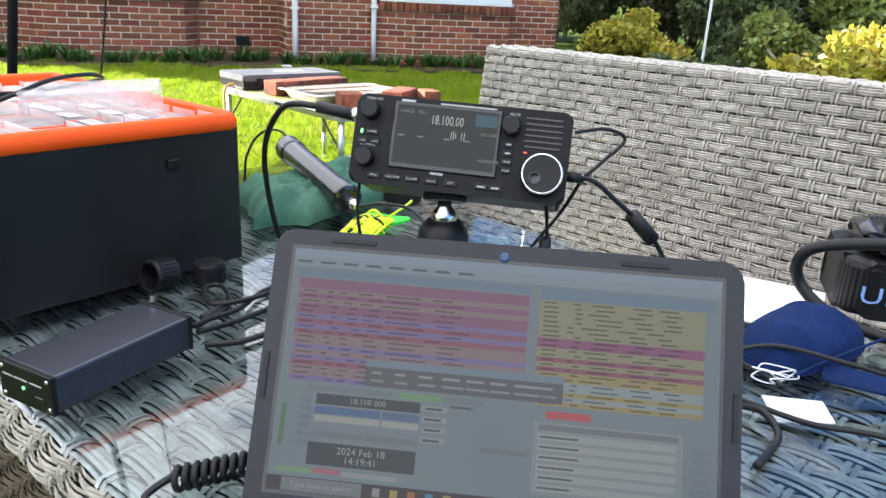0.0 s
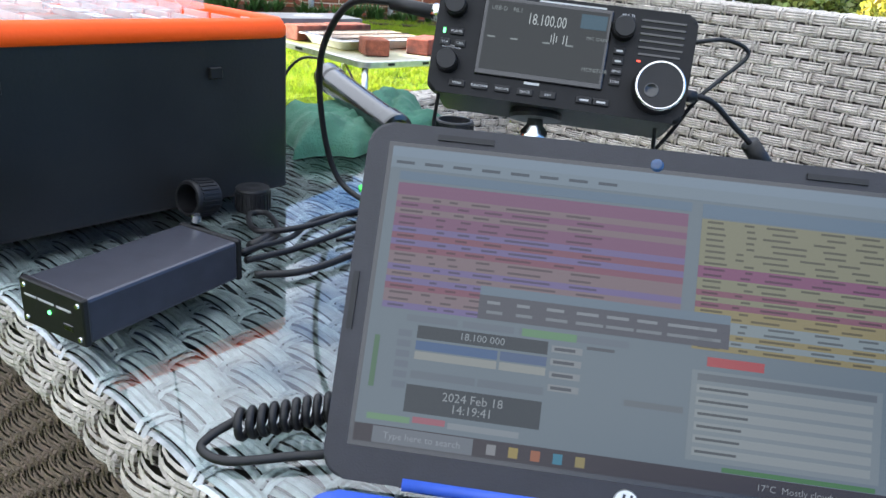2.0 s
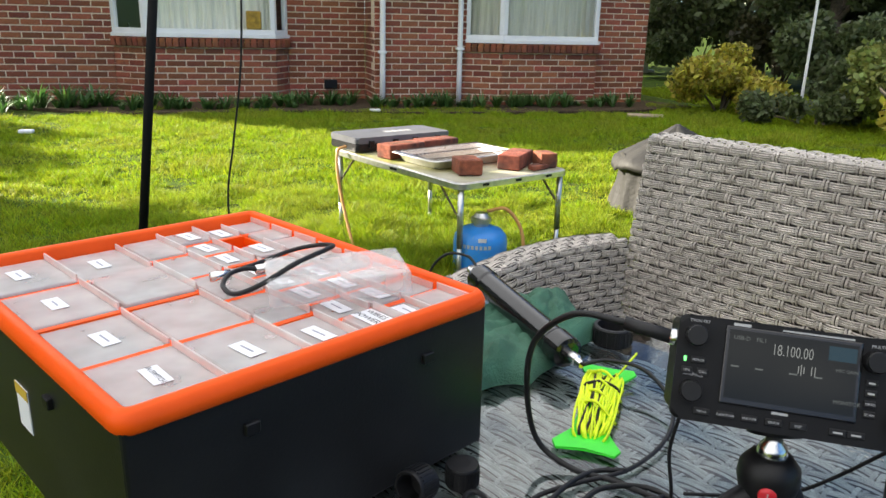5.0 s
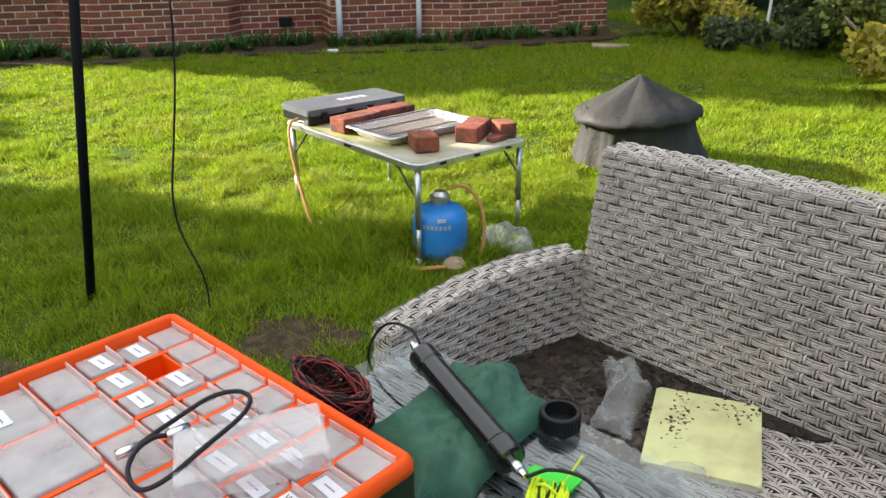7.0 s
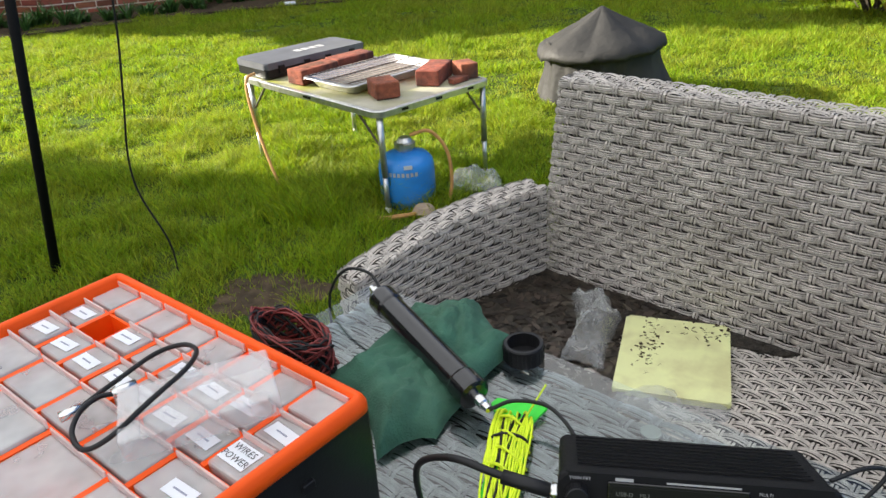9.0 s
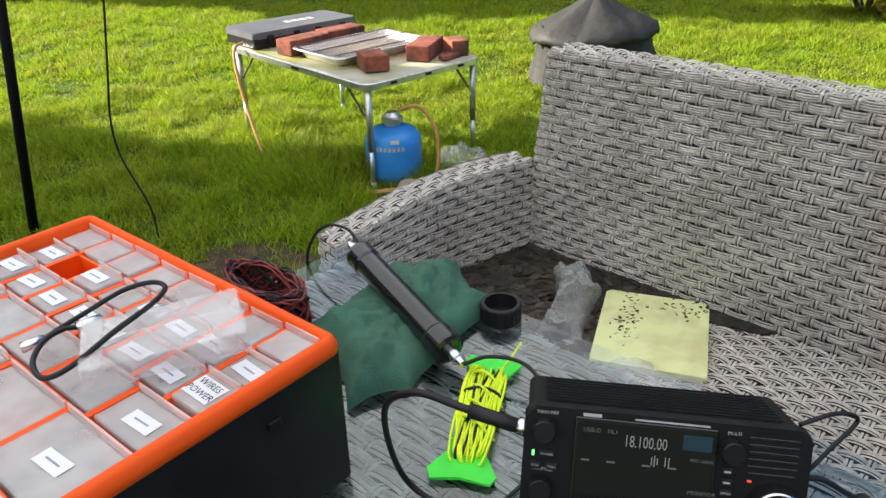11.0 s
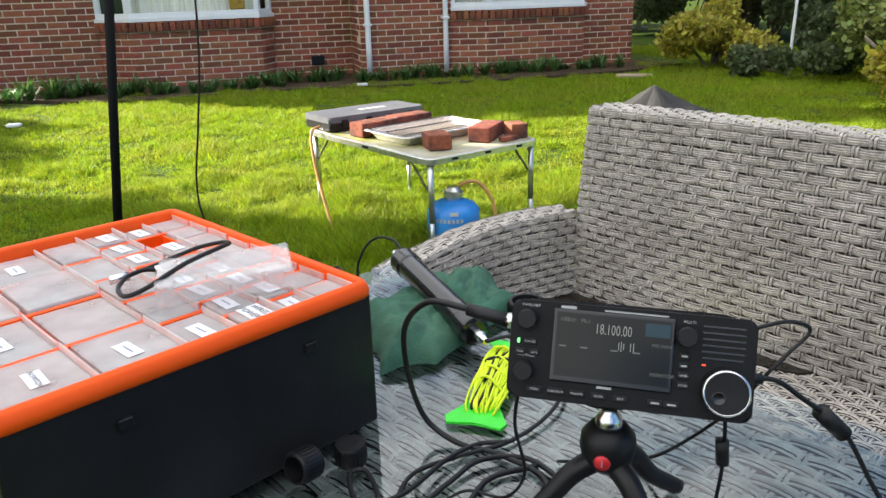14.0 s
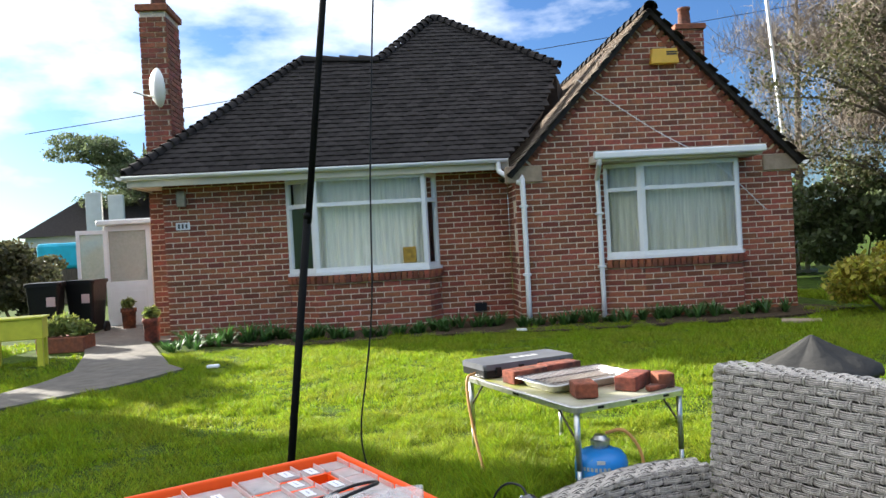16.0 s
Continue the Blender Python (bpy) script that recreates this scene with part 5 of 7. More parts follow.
ta, tb = Vector((-0.212, 1.302, 0.649)), Vector((-0.066, 1.098, 0.619))
ant = thing("antenna_tube", Matrix.Translation(ta), "glossy black antenna tube with coax plugs, on a green bag", "antenna")
ax = (tb - ta)
L = ax.length
ROT = ax.to_track_quat("Z", "Y").to_matrix().to_4x4()
part("tube", lathe([(0.0205, 0.012), (0.0205, 0.0125), (0.0205, L - 0.0125), (0.0205, L - 0.012)], 40, ROT), M["polished"], ant, smooth=True)
part("collar", lathe([(0, 0), (0.016, 0), (0.0218, 0.002), (0.0226, 0.006), (0.0226, 0.03), (0.0208, 0.034)], 40, ROT), M["polished"], ant, "black end collar", smooth=False)
part("collar", lathe([(0.0208, L - 0.034), (0.0226, L - 0.03), (0.0226, L - 0.006), (0.0218, L - 0.002), (0.016, L), (0, L)], 40, ROT), M["polished"], ant, "black end collar", smooth=False)
for z0, sgn in ((L, 1), (0, -1)):
    c = part("connector", lathe([(0.0065, 0), (0.0065, 0.006), (0.008, 0.007), (0.008, 0.019), (0.006, 0.021), (0.005, 0.03), (0, 0.03)], 20, ROT @ Matrix.Translation((0, 0, z0)) @ (Matrix.Identity(4) if sgn > 0 else Matrix.Rotation(math.pi, 4, "X"))), M["steel"], ant, "nickel coax connector", smooth=False)

# green canvas bag, slumped
bag = thing("canvas_bag", pose(-0.135, 1.185, TOP, 0, 0, -62), "slumped green canvas bag with camouflage base on the glass", "bag")


def slump(w, d, h, seed, fold=0.012, n=44, square=2.6):
    """A soft, creased cushion shape on z = 0."""
    vs, fs = [], []
    for j in range(n + 1):
        for i in range(n + 1):
            u, v = 2 * i / n - 1, 2 * j / n - 1
            r = (abs(u) ** square + abs(v) ** square) ** (1 / square)
            m = max(abs(u), abs(v), 1e-6)
            k = m / r if r > 0 else 1
            x, y = u * k * w / 2, v * k * d / 2
            z = h * max(0, 1 - m ** 3.2) ** 0.55
            q = 1 - m ** 4
            z += q * fold * (noise.noise((x * 16, y * 9, seed)) + 0.6 * abs(noise.noise((x * 30 + 5, y * 34, seed + 3))) - 0.2) + q * h * 0.35 * noise.noise((x * 6, y * 6, seed + 9))
            e = 1 + 0.10 * noise.noise((x * 9, y * 9, seed + 20))
            vs.append((x * e, y * e, max(z, 0.0) + 0.001))
    for j in range(n):
        for i in range(n):
            k = j * (n + 1) + i
            fs.append((k, k + 1, k + n + 2, k + n + 1))
    return vs, fs


def sagged(corners, h, seed, fold, shrink=0.0, n=22, per=12):
    """Soft cloth heaped on z = 0 within a many-cornered outline."""
    mid = Vector((sum(c[0] for c in corners) / len(corners), sum(c[1] for c in corners) / len(corners)))
    rim = []
    for p, q in zip(corners, corners[1:] + corners[:1]):
        for k in range(per):
            f = k / per
            o = Vector((p[0] + (q[0] - p[0]) * f, p[1] + (q[1] - p[1]) * f))
            rim.append(mid + (o - mid) * (1 - shrink - 0.10 * math.sin(math.pi * f) + 0.06 * noise.noise((o.x * 22, o.y * 22, seed))))
    vs, fs = [], []
    for j in range(n + 1):
        r = j / n
        for o in rim:
            p = mid + (o - mid) * r
            z = h * max(0, 1 - r ** 4) ** 0.5
            w = 1 - r ** 6
            z += w * fold * (1.3 * noise.noise((p.x * 13, p.y * 8, seed)) + 0.9 * abs(noise.noise((p.x * 26 + 5, p.y * 30, seed + 3))) + 0.3 * abs(noise.noise((p.x * 70, p.y * 60, seed + 6))))
            vs.append((p.x, p.y, max(z, 0) + 0.0012))
    m = len(rim)
    for j in range(n):
        for i in range(m):
            fs.append((j * m + i, j * m + (i + 1) % m, (j + 1) * m + (i + 1) % m, (j + 1) * m + i))
    return vs, fs


bag.matrix_world = pose(-0.135, 1.185, TOP)
BAG = [(-0.271, 1.170), (-0.185, 1.010), (-0.115, 1.050), (-0.005, 1.253), (-0.060, 1.352), (-0.17, 1.372)]
BAG = [(x + 0.135, y - 1.185) for x, y in BAG]
vs, fs = sagged(BAG, 0.034, 4.0, 0.020, n=34, per=18)
part("flap", mesh_from("flap", vs, fs, M["canvas"], True), None, bag)
vs, fs = sagged([(x * 0.88 - 0.004, y * 0.92 - 0.01) for x, y in BAG], 0.010, 7.0, 0.008, 0.02, 12, 8)
part("base_panel", mesh_from("base_panel", vs, fs, M["camo"], True), None, bag, "camouflage patterned base")

# tangle of red and black wire behind the cabinet
wire = thing("wire_bundle", pose(-0.335, 1.222, TOP, 0, 0, -38), "coiled bundle of red and black antenna wire", "wire")
M["red_wire"] = material("red_wire", (0.22, 0.03, 0.025), 0.5)
rg = random.Random(21)
for nm, mat in (("strand", "red_wire"), ("strand", "rubber"), ("strand", "red_wire"), ("strand", "rubber"), ("strand", "red_wire"), ("strand", "rubber")):
    pts = []
    ph = rg.uniform(0, 6)
    for k in range(60):
        a = ph + k * 1.05
        pts.append((0.085 * math.cos(a) * rg.uniform(0.7, 1.05), 0.04 * math.sin(a) * rg.uniform(0.6, 1.1), 0.034 + 0.028 * math.sin(a * 1.7 + ph) + rg.uniform(-0.004, 0.006)))
    part(nm, tube(pts, 0.0017, 5, 4), M[mat], wire, smooth=True)

# cord winder with fluorescent line
wd = thing("cord_winder", pose(-0.028, 1.008, TOP, 0, 0, 80) @ Matrix.Diagonal((0.95, 0.66, 1, 1)), "green plastic winder wound with fluorescent yellow cord", "cord winder")
outline = [(-0.118, -0.05), (-0.105, -0.058), (-0.07, -0.03), (0.07, -0.03), (0.105, -0.056), (0.118, -0.048), (0.112, -0.01), (0.118, 0.045), (0.105, 0.056), (0.07, 0.03), (-0.07, 0.03), (-0.105, 0.058), (-0.12, 0.048), (-0.112, 0.0)]
part("plate", prism(outline, 0.004, 0.0075, 0.001), M["neon_green"], wd, "bright green winder plate")
rg = random.Random(8)
for k in range(30):
    y = -0.034 + 0.0024 * k + rg.uniform(-0.002, 0.002)
    h = 0.012 + 0.012 * math.cos(y * 38) * rg.uniform(0.75, 1.1)
    e = 0.082 + rg.uniform(-0.008, 0.008)
    skew = rg.uniform(-0.012, 0.012)
    part("cord_turn", tube([(-e, y * 0.55 + skew, 0.006), (-e + 0.008, y * 0.75 + skew, 0.013), (-0.03, y + skew * 0.4, h), (0.03, y - skew * 0.4, h + 0.002), (e - 0.008, y * 0.8 - skew, 0.013), (e, y * 0.6 - skew, 0.006)], 0.0024, 6, 5), M["rubber"] if k in (12, 13, 18, 19) else M["neon_yellow"], wd, smooth=True)
for k in range(4):
    y = rg.uniform(-0.03, 0.03)
    part("cord_turn", tube([(-0.05 + 0.03 * k, -0.04, 0.01), (-0.04 + 0.03 * k, 0.0, 0.03), (-0.02 + 0.03 * k, 0.035, 0.014)], 0.0021, 6, 5), M["neon_yellow"], wd, smooth=True)
part("cord_end", tube([(0.07, -0.02, 0.016), (0.1, -0.035, 0.022), (0.125, -0.05, 0.03)], 0.002, 6, 5), M["neon_yellow"], wd, smooth=True)
part("tie", tube([(0.02, -0.034, 0.006), (0.02, -0.03, 0.022), (0.02, 0, 0.029), (0.02, 0.03, 0.022), (0.02, 0.034, 0.006)], 0.0022, 6, 5), M["rubber"], wd, "black elastic tie", smooth=True)

# ---- cables ----
cable([(-0.004, 0.752, 0.800), (-0.035, 0.762, 0.803), (-0.075, 0.79, 0.795), (-0.108, 0.835, 0.745), (-0.112, 0.862, 0.675), (-0.098, 0.875, 0.615), (-0.06, 0.862, 0.594), (-0.01, 0.845, 0.593), (0.04, 0.80, 0.593), (0.02, 0.70, 0.594), (-0.03, 0.66, 0.594)], 0.0032, "thick black cable from the radio, looping down to the glass",
      [((0.008, 0.748, 0.798), (-0.032, 0.7605, 0.8025), 0.0058, "strain_relief", "rubber"), ((0.012, 0.747, 0.798), (0.004, 0.749, 0.799), 0.007, "plug", "steel")])
cable([(-0.048, 1.072, 0.617), (-0.015, 1.085, 0.62), (0.03, 1.07, 0.618), (0.058, 1.01, 0.606), (0.045, 0.94, 0.597), (0.0, 0.875, 0.593), (-0.06, 0.835, 0.593), (-0.10, 0.80, 0.593), (-0.11, 0.74, 0.595), (-0.125, 0.69, 0.603), (-0.13, 0.668, 0.606)], 0.0026, "thin black coax from the antenna tube to the tuner")
cable([(-0.128, 0.672, 0.598), (-0.10, 0.72, 0.593), (-0.06, 0.79, 0.593), (-0.03, 0.83, 0.596), (0.02, 0.84, 0.594), (0.06, 0.80, 0.594)], 0.0030, "black cable lying on the glass")
cable([(-0.132, 0.68, 0.600), (-0.125, 0.75, 0.593), (-0.15, 0.80, 0.593), (-0.165, 0.79, 0.594), (-0.14, 0.74, 0.598), (-0.10, 0.76, 0.6), (-0.07, 0.82, 0.597), (-0.04, 0.86, 0.594), (-0.005, 0.87, 0.594)], 0.0028, "black cable curled beside the tuner", [((-0.135, 0.705, 0.597), (-0.127, 0.745, 0.594), 0.0046, "strain_relief", "rubber")])
cable([(-0.115, 0.655, 0.594), (-0.08, 0.675, 0.593), (-0.045, 0.73, 0.593), (-0.02, 0.80, 0.593), (0.03, 0.83, 0.593)], 0.0032, "black cable lying on the glass")
cable([(0.015, 0.725, 0.742), (0.012, 0.735, 0.70), (0.02, 0.75, 0.64), (0.0, 0.765, 0.60), (-0.04, 0.78, 0.593), (-0.07, 0.75, 0.593)], 0.0016, "thin black lead hanging from the radio")
cable([(0.215, 0.765, 0.792), (0.245, 0.775, 0.795), (0.265, 0.78, 0.785), (0.245, 0.77, 0.765), (0.225, 0.762, 0.745), (0.205, 0.78, 0.70), (0.16, 0.83, 0.62), (0.12, 0.85, 0.593), (0.05, 0.84, 0.593)], 0.0018, "thin black lead looping from the radio's side")
cable([(0.208, 0.75, 0.752), (0.235, 0.755, 0.748), (0.262, 0.762, 0.727), (0.285, 0.768, 0.708), (0.31, 0.775, 0.68), (0.345, 0.78, 0.62), (0.37, 0.74, 0.594), (0.41, 0.66, 0.594)], 0.0024, "black lead with a ferrite lump", [((0.278, 0.766, 0.714), (0.303, 0.773, 0.688), 0.0078, "ferrite", "rubber"), ((0.208, 0.75, 0.752), (0.222, 0.753, 0.750), 0.005, "plug", "rubber")])
cable([(0.190, 0.735, 0.738), (0.195, 0.745, 0.70), (0.197, 0.75, 0.66), (0.20, 0.76, 0.60), (0.24, 0.77, 0.593)], 0.0018, "thin black lead with a square ferrite clip", [((0.194, 0.747, 0.690), (0.197, 0.751, 0.665), 0.006, "ferrite", "rubber")])
cable([(-0.215, 1.318, 0.657), (-0.235, 1.345, 0.668), (-0.275, 1.375, 0.660), (-0.305, 1.385, 0.625), (-0.318, 1.39, 0.56), (-0.33, 1.42, 0.3), (-0.5, 1.7, 0.02), (-1.05, 2.4, 0.015)], 0.0024, "black coax from the tube down over the table's edge")
# coiled lead in front of the tuner
pts = []
for k in range(16 * 12):
    a = k / 12 * 2 * math.pi
    q = k / (16 * 12)
    pts.append((-0.058 + 0.085 * q, 0.452 + 0.05 * q + 0.0075 * math.cos(a), TOP + 0.0105 + 0.0075 * math.sin(a)))
coil = thing("coiled_lead", pose(0, 0, 0), "coiled black microphone lead on the glass", "cable", "cables on the table")
part("coil", tube(pts, 0.0024, 7, 0), M["rubber"], coil, smooth=True)
part("tail", tube([pts[0], (-0.07, 0.447, 0.594), (-0.072, 0.437, 0.592), (-0.055, 0.43, 0.592), (-0.02, 0.44, 0.593), (0.03, 0.455, 0.593)], 0.0026, 7, 8), M["rubber"], coil, smooth=True)

# ---- things to the other side of the laptop ----
pack = thing("power_pack", pose(0.655, 0.905, TOP, 0, 0, -14) @ Matrix.Diagonal((1, 1, 0.78, 1)), "squat black power pack with blue lettering and carry handle", "power pack")
part("case", prism(rounded(0.205, 0.15, 0.03, 8), 0.0, 0.085, 0.012), M["black"], pack)
part("top_cover", prism(rounded(0.17, 0.125, 0.03, 8), 0.083, 0.117, 0.016), M["gloss_black"], pack, "sloping glossy top", smooth=True)
part("handle", tube([(-0.05, 0.0, 0.115), (-0.045, 0, 0.130), (0.0, 0, 0.134), (0.045, 0, 0.130), (0.05, 0, 0.115)], 0.007, 10, 6), M["rubber"], pack, "black carry handle", smooth=True)
letters("print", "ULT", 0.036, material("pale_blue_print", (0.25, 0.4, 0.8), 0.5), pack, pose(-0.052, -0.0765, 0.036, 90, 0, 0))
part("switch", span(0.01, 0.03, -0.079, -0.074, 0.022, 0.034, 0.001), material("red_switch", (0.6, 0.03, 0.04), 0.4), pack, "small red switch")
cable([(0.70, 0.80, 0.69), (0.62, 0.79, 0.694), (0.52, 0.80, 0.690), (0.475, 0.82, 0.672), (0.478, 0.83, 0.635), (0.51, 0.80, 0.608), (0.57, 0.76, 0.598), (0.66, 0.70, 0.596)], 0.0065, "thick black power lead looped by the pack")
M["blue_cloth"] = material("blue_zip_cloth", (0.004, 0.018, 0.085), 0.8, spec=0.2, vary=0.2, scale=60, bump=0.4, bump_scale=700)
pouch = thing("zip_pouch", pose(0.462, 0.755, TOP, 0, 0, 38), "dark blue padded pouch lying flat", "pouch")
vs, fs = slump(0.165, 0.085, 0.040, 3.0, 0.012, 34)
part("shell", mesh_from("shell", vs, fs, M["blue_cloth"], True), None, pouch)
part("zip", tube([(-0.08, -0.041, 0.012), (0, -0.044, 0.016), (0.08, -0.041, 0.012)], 0.0016, 6, 8), M["blue_cloth"], pouch, smooth=True)
strap = thing("webbing_strap", pose(0.0, 0.0, 0), "blue woven webbing strap on the glass", "strap")
sv, sf = [], []
line = smooth_line([(0.46, 0.70, TOP + 0.006), (0.52, 0.68, TOP + 0.004), (0.60, 0.655, TOP + 0.012), (0.70, 0.60, TOP + 0.004)], 8)
for k, p in enumerate(line):
    sv += [(p.x + 0.008, p.y + 0.018, p.z), (p.x - 0.008, p.y - 0.018, p.z), (p.x - 0.008, p.y - 0.018, p.z - 0.0025), (p.x + 0.008, p.y + 0.018, p.z - 0.0025)]
for k in range(len(line) - 1):
    for i in range(4):
        j = (i + 1) % 4
        sf.append((4 * k + i, 4 * k + j, 4 * k + 4 + j, 4 * k + 4 + i))
part("webbing", mesh_from("webbing", sv, sf, M["blue_cloth"]), None, strap)
sheet = tagged(part("paper_sheet", box(0.115, 0.15, 0.0015, pose(0.47, 0.88, TOP, 0, 0, -25)), M["paper"]), "white paper sheet lying on the glass", "paper")
sheet = tagged(part("paper_scrap", prism([(0.03, 0.01), (0.02, -0.025), (-0.03, -0.02), (-0.02, 0.022)], 0, 0.001, m=pose(0.412, 0.632, TOP, 0, 0, 10)), M["paper"]), "torn scrap of white paper on the glass", "paper")
string = thing("string_tangle", pose(0.405, 0.675, TOP), "small tangle of white string", "string")
rg = random.Random(2)
part("string", tube([(rg.uniform(-0.02, 0.025), rg.uniform(-0.012, 0.012), 0.003 + rg.uniform(0, 0.012)) for k in range(16)], 0.0007, 5, 6), M["paper"], string, smooth=True)
cable([(0.36, 0.62, 0.594), (0.372, 0.60, 0.60), (0.376, 0.575, 0.595), (0.36, 0.55, 0.593), (0.345, 0.53, 0.594)], 0.0032, "black charger lead at the laptop's edge")
cable([(0.36, 0.63, 0.595), (0.41, 0.60, 0.593), (0.47, 0.585, 0.593), (0.55, 0.53, 0.593), (0.62, 0.48, 0.593)], 0.0026, "black lead lying on the glass")
cable([(0.355, 0.70, 0.60), (0.41, 0.70, 0.615), (0.47, 0.68, 0.612), (0.55, 0.66, 0.60), (0.66, 0.64, 0.594)], 0.0022, "thin black lead over the blue strap")

# ---- garden ----
def mesh_np(name, verts, faces, mat):
    """A mesh from arrays; all faces have the same number of corners."""
    me = bpy.data.meshes.new(name)
    n, k = faces.shape
    me.vertices.add(len(verts))
    me.vertices.foreach_set("co", np.ascontiguousarray(verts, np.float32).ravel())
    me.loops.add(n * k)
    me.loops.foreach_set("vertex_index", np.ascontiguousarray(faces, np.int32).ravel())
    me.polygons.add(n)
    me.polygons.foreach_set("loop_start", np.arange(0, n * k, k, dtype=np.int32))
    me.polygons.foreach_set("loop_total", np.full(n, k, dtype=np.int32))
    me.update(calc_edges=True)
    me.materials.append(mat)
    return me


def leafy(m, share=0.4):
    """Lets light through thin leaves."""
    nt = m.node_tree
    b, o = nt.nodes["Principled BSDF"], nt.nodes["Material Output"]
    col = b.inputs["Base Color"].links[0].from_socket
    t, mx = nt.nodes.new("ShaderNodeBsdfTranslucent"), nt.nodes.new("ShaderNodeMixShader")
    mx.inputs[0].default_value = share
    nt.links.new(col, t.inputs[0])
    nt.links.new(b.outputs[0], mx.inputs[1])
    nt.links.new(t.outputs[0], mx.inputs[2])
    nt.links.new(mx.outputs[0], o.inputs[0])
    return m


leafy(M["grass"], 0.45)
leafy(M["weed"], 0.35)


def leaf_cloud(name, centres, radii, count, size, mat, seed, squash=0.8, shell=0.55, long=1.6):
    """Many small leaves scattered through lumps: one mesh of kind stuff, as quads folded along their middle."""
    r = np.random.default_rng(seed)
    centres, radii = np.array(centres, float), np.array(radii, float)
    pick = r.choice(len(centres), count, p=radii ** 2 / (radii ** 2).sum())
    d = r.normal(size=(count, 3))
    d /= np.linalg.norm(d, axis=1)[:, None]
    rad = radii[pick] * (shell + (1 - shell) * r.random(count)) * (0.85 + 0.3 * r.random(count))
    p = centres[pick] + d * rad[:, None] * np.array([1, 1, squash])
    ax = r.normal(size=(count, 3)) + d * 0.8
    ax /= np.linalg.norm(ax, axis=1)[:, None]
    side = np.cross(ax, r.normal(size=(count, 3)))
    side /= np.linalg.norm(side, axis=1)[:, None]
    s = size * (0.6 + 0.8 * r.random(count))[:, None]
    v = np.stack([p - ax * s * long / 2, p + side * s / 2, p + ax * s * long / 2, p - side * s / 2], 1).reshape(-1, 3)
    f = np.arange(count * 4).reshape(-1, 4)
    return mesh_np(name, v, f, mat)


def bush(x, y, rx, h, mat, label, seed, count=7000, size=0.045, lumps=16):
    rg = random.Random(seed)
    t = thing("bush", pose(x, y, 0), label, "bush", "garden shrubs")
    cs, rs = [], []
    for k in range(lumps):
        a, q = rg.uniform(0, 6.28), math.sqrt(rg.random())
        z = h * rg.uniform(0.25, 0.8) * (1 - 0.35 * q)
        cs.append((rx * 0.75 * q * math.cos(a), rx * 0.75 * q * math.sin(a), z))
        rs.append(rg.uniform(0.22, 0.36) * min(rx, h))
    part("crown", leaf_cloud("crown", cs, rs, count, size, M[mat], seed), None, t, kind="stuff")
    st = bmesh.new()
    for k in range(7):
        c = cs[k]
        tube([(c[0] * 0.1, c[1] * 0.1, -0.03), (c[0] * 0.5, c[1] * 0.5, c[2] * 0.5), c], lambda q: 0.022 * (1 - 0.7 * q), 5, 4, bm=st)
    part("stem", st, M["bark"], t, kind="stuff")
    return t


M["bark"] = material("grey_brown_bark", (0.10, 0.08, 0.06), 0.9, vary=0.4, scale=20, bump=0.8, bump_scale=40)
M["leaf_yellow"] = leafy(material("yellow_green_leaf", (0.40, 0.36, 0.05), 0.5, spread=("island", 0.5, 0.03)))
M["leaf_dark"] = leafy(material("dark_green_leaf", (0.09, 0.12, 0.045), 0.45, spread=("island", 0.5, 0.02)))
M["leaf_mid"] = leafy(material("mid_green_leaf", (0.19, 0.23, 0.055), 0.5, spread=("island", 0.5, 0.03)))
M["leaf_olive"] = leafy(material("olive_leaf", (0.075, 0.075, 0.030), 0.6, spread=("island", 0.5, 0.03)))
M["needle"] = leafy(material("pine_needle", (0.12, 0.15, 0.07), 0.6, spread=("island", 0.4, 0.02)))
M["twig"] = material("pale_bare_twig", (0.20, 0.165, 0.13), 0.9, spread=("island", 0.3, 0.0))


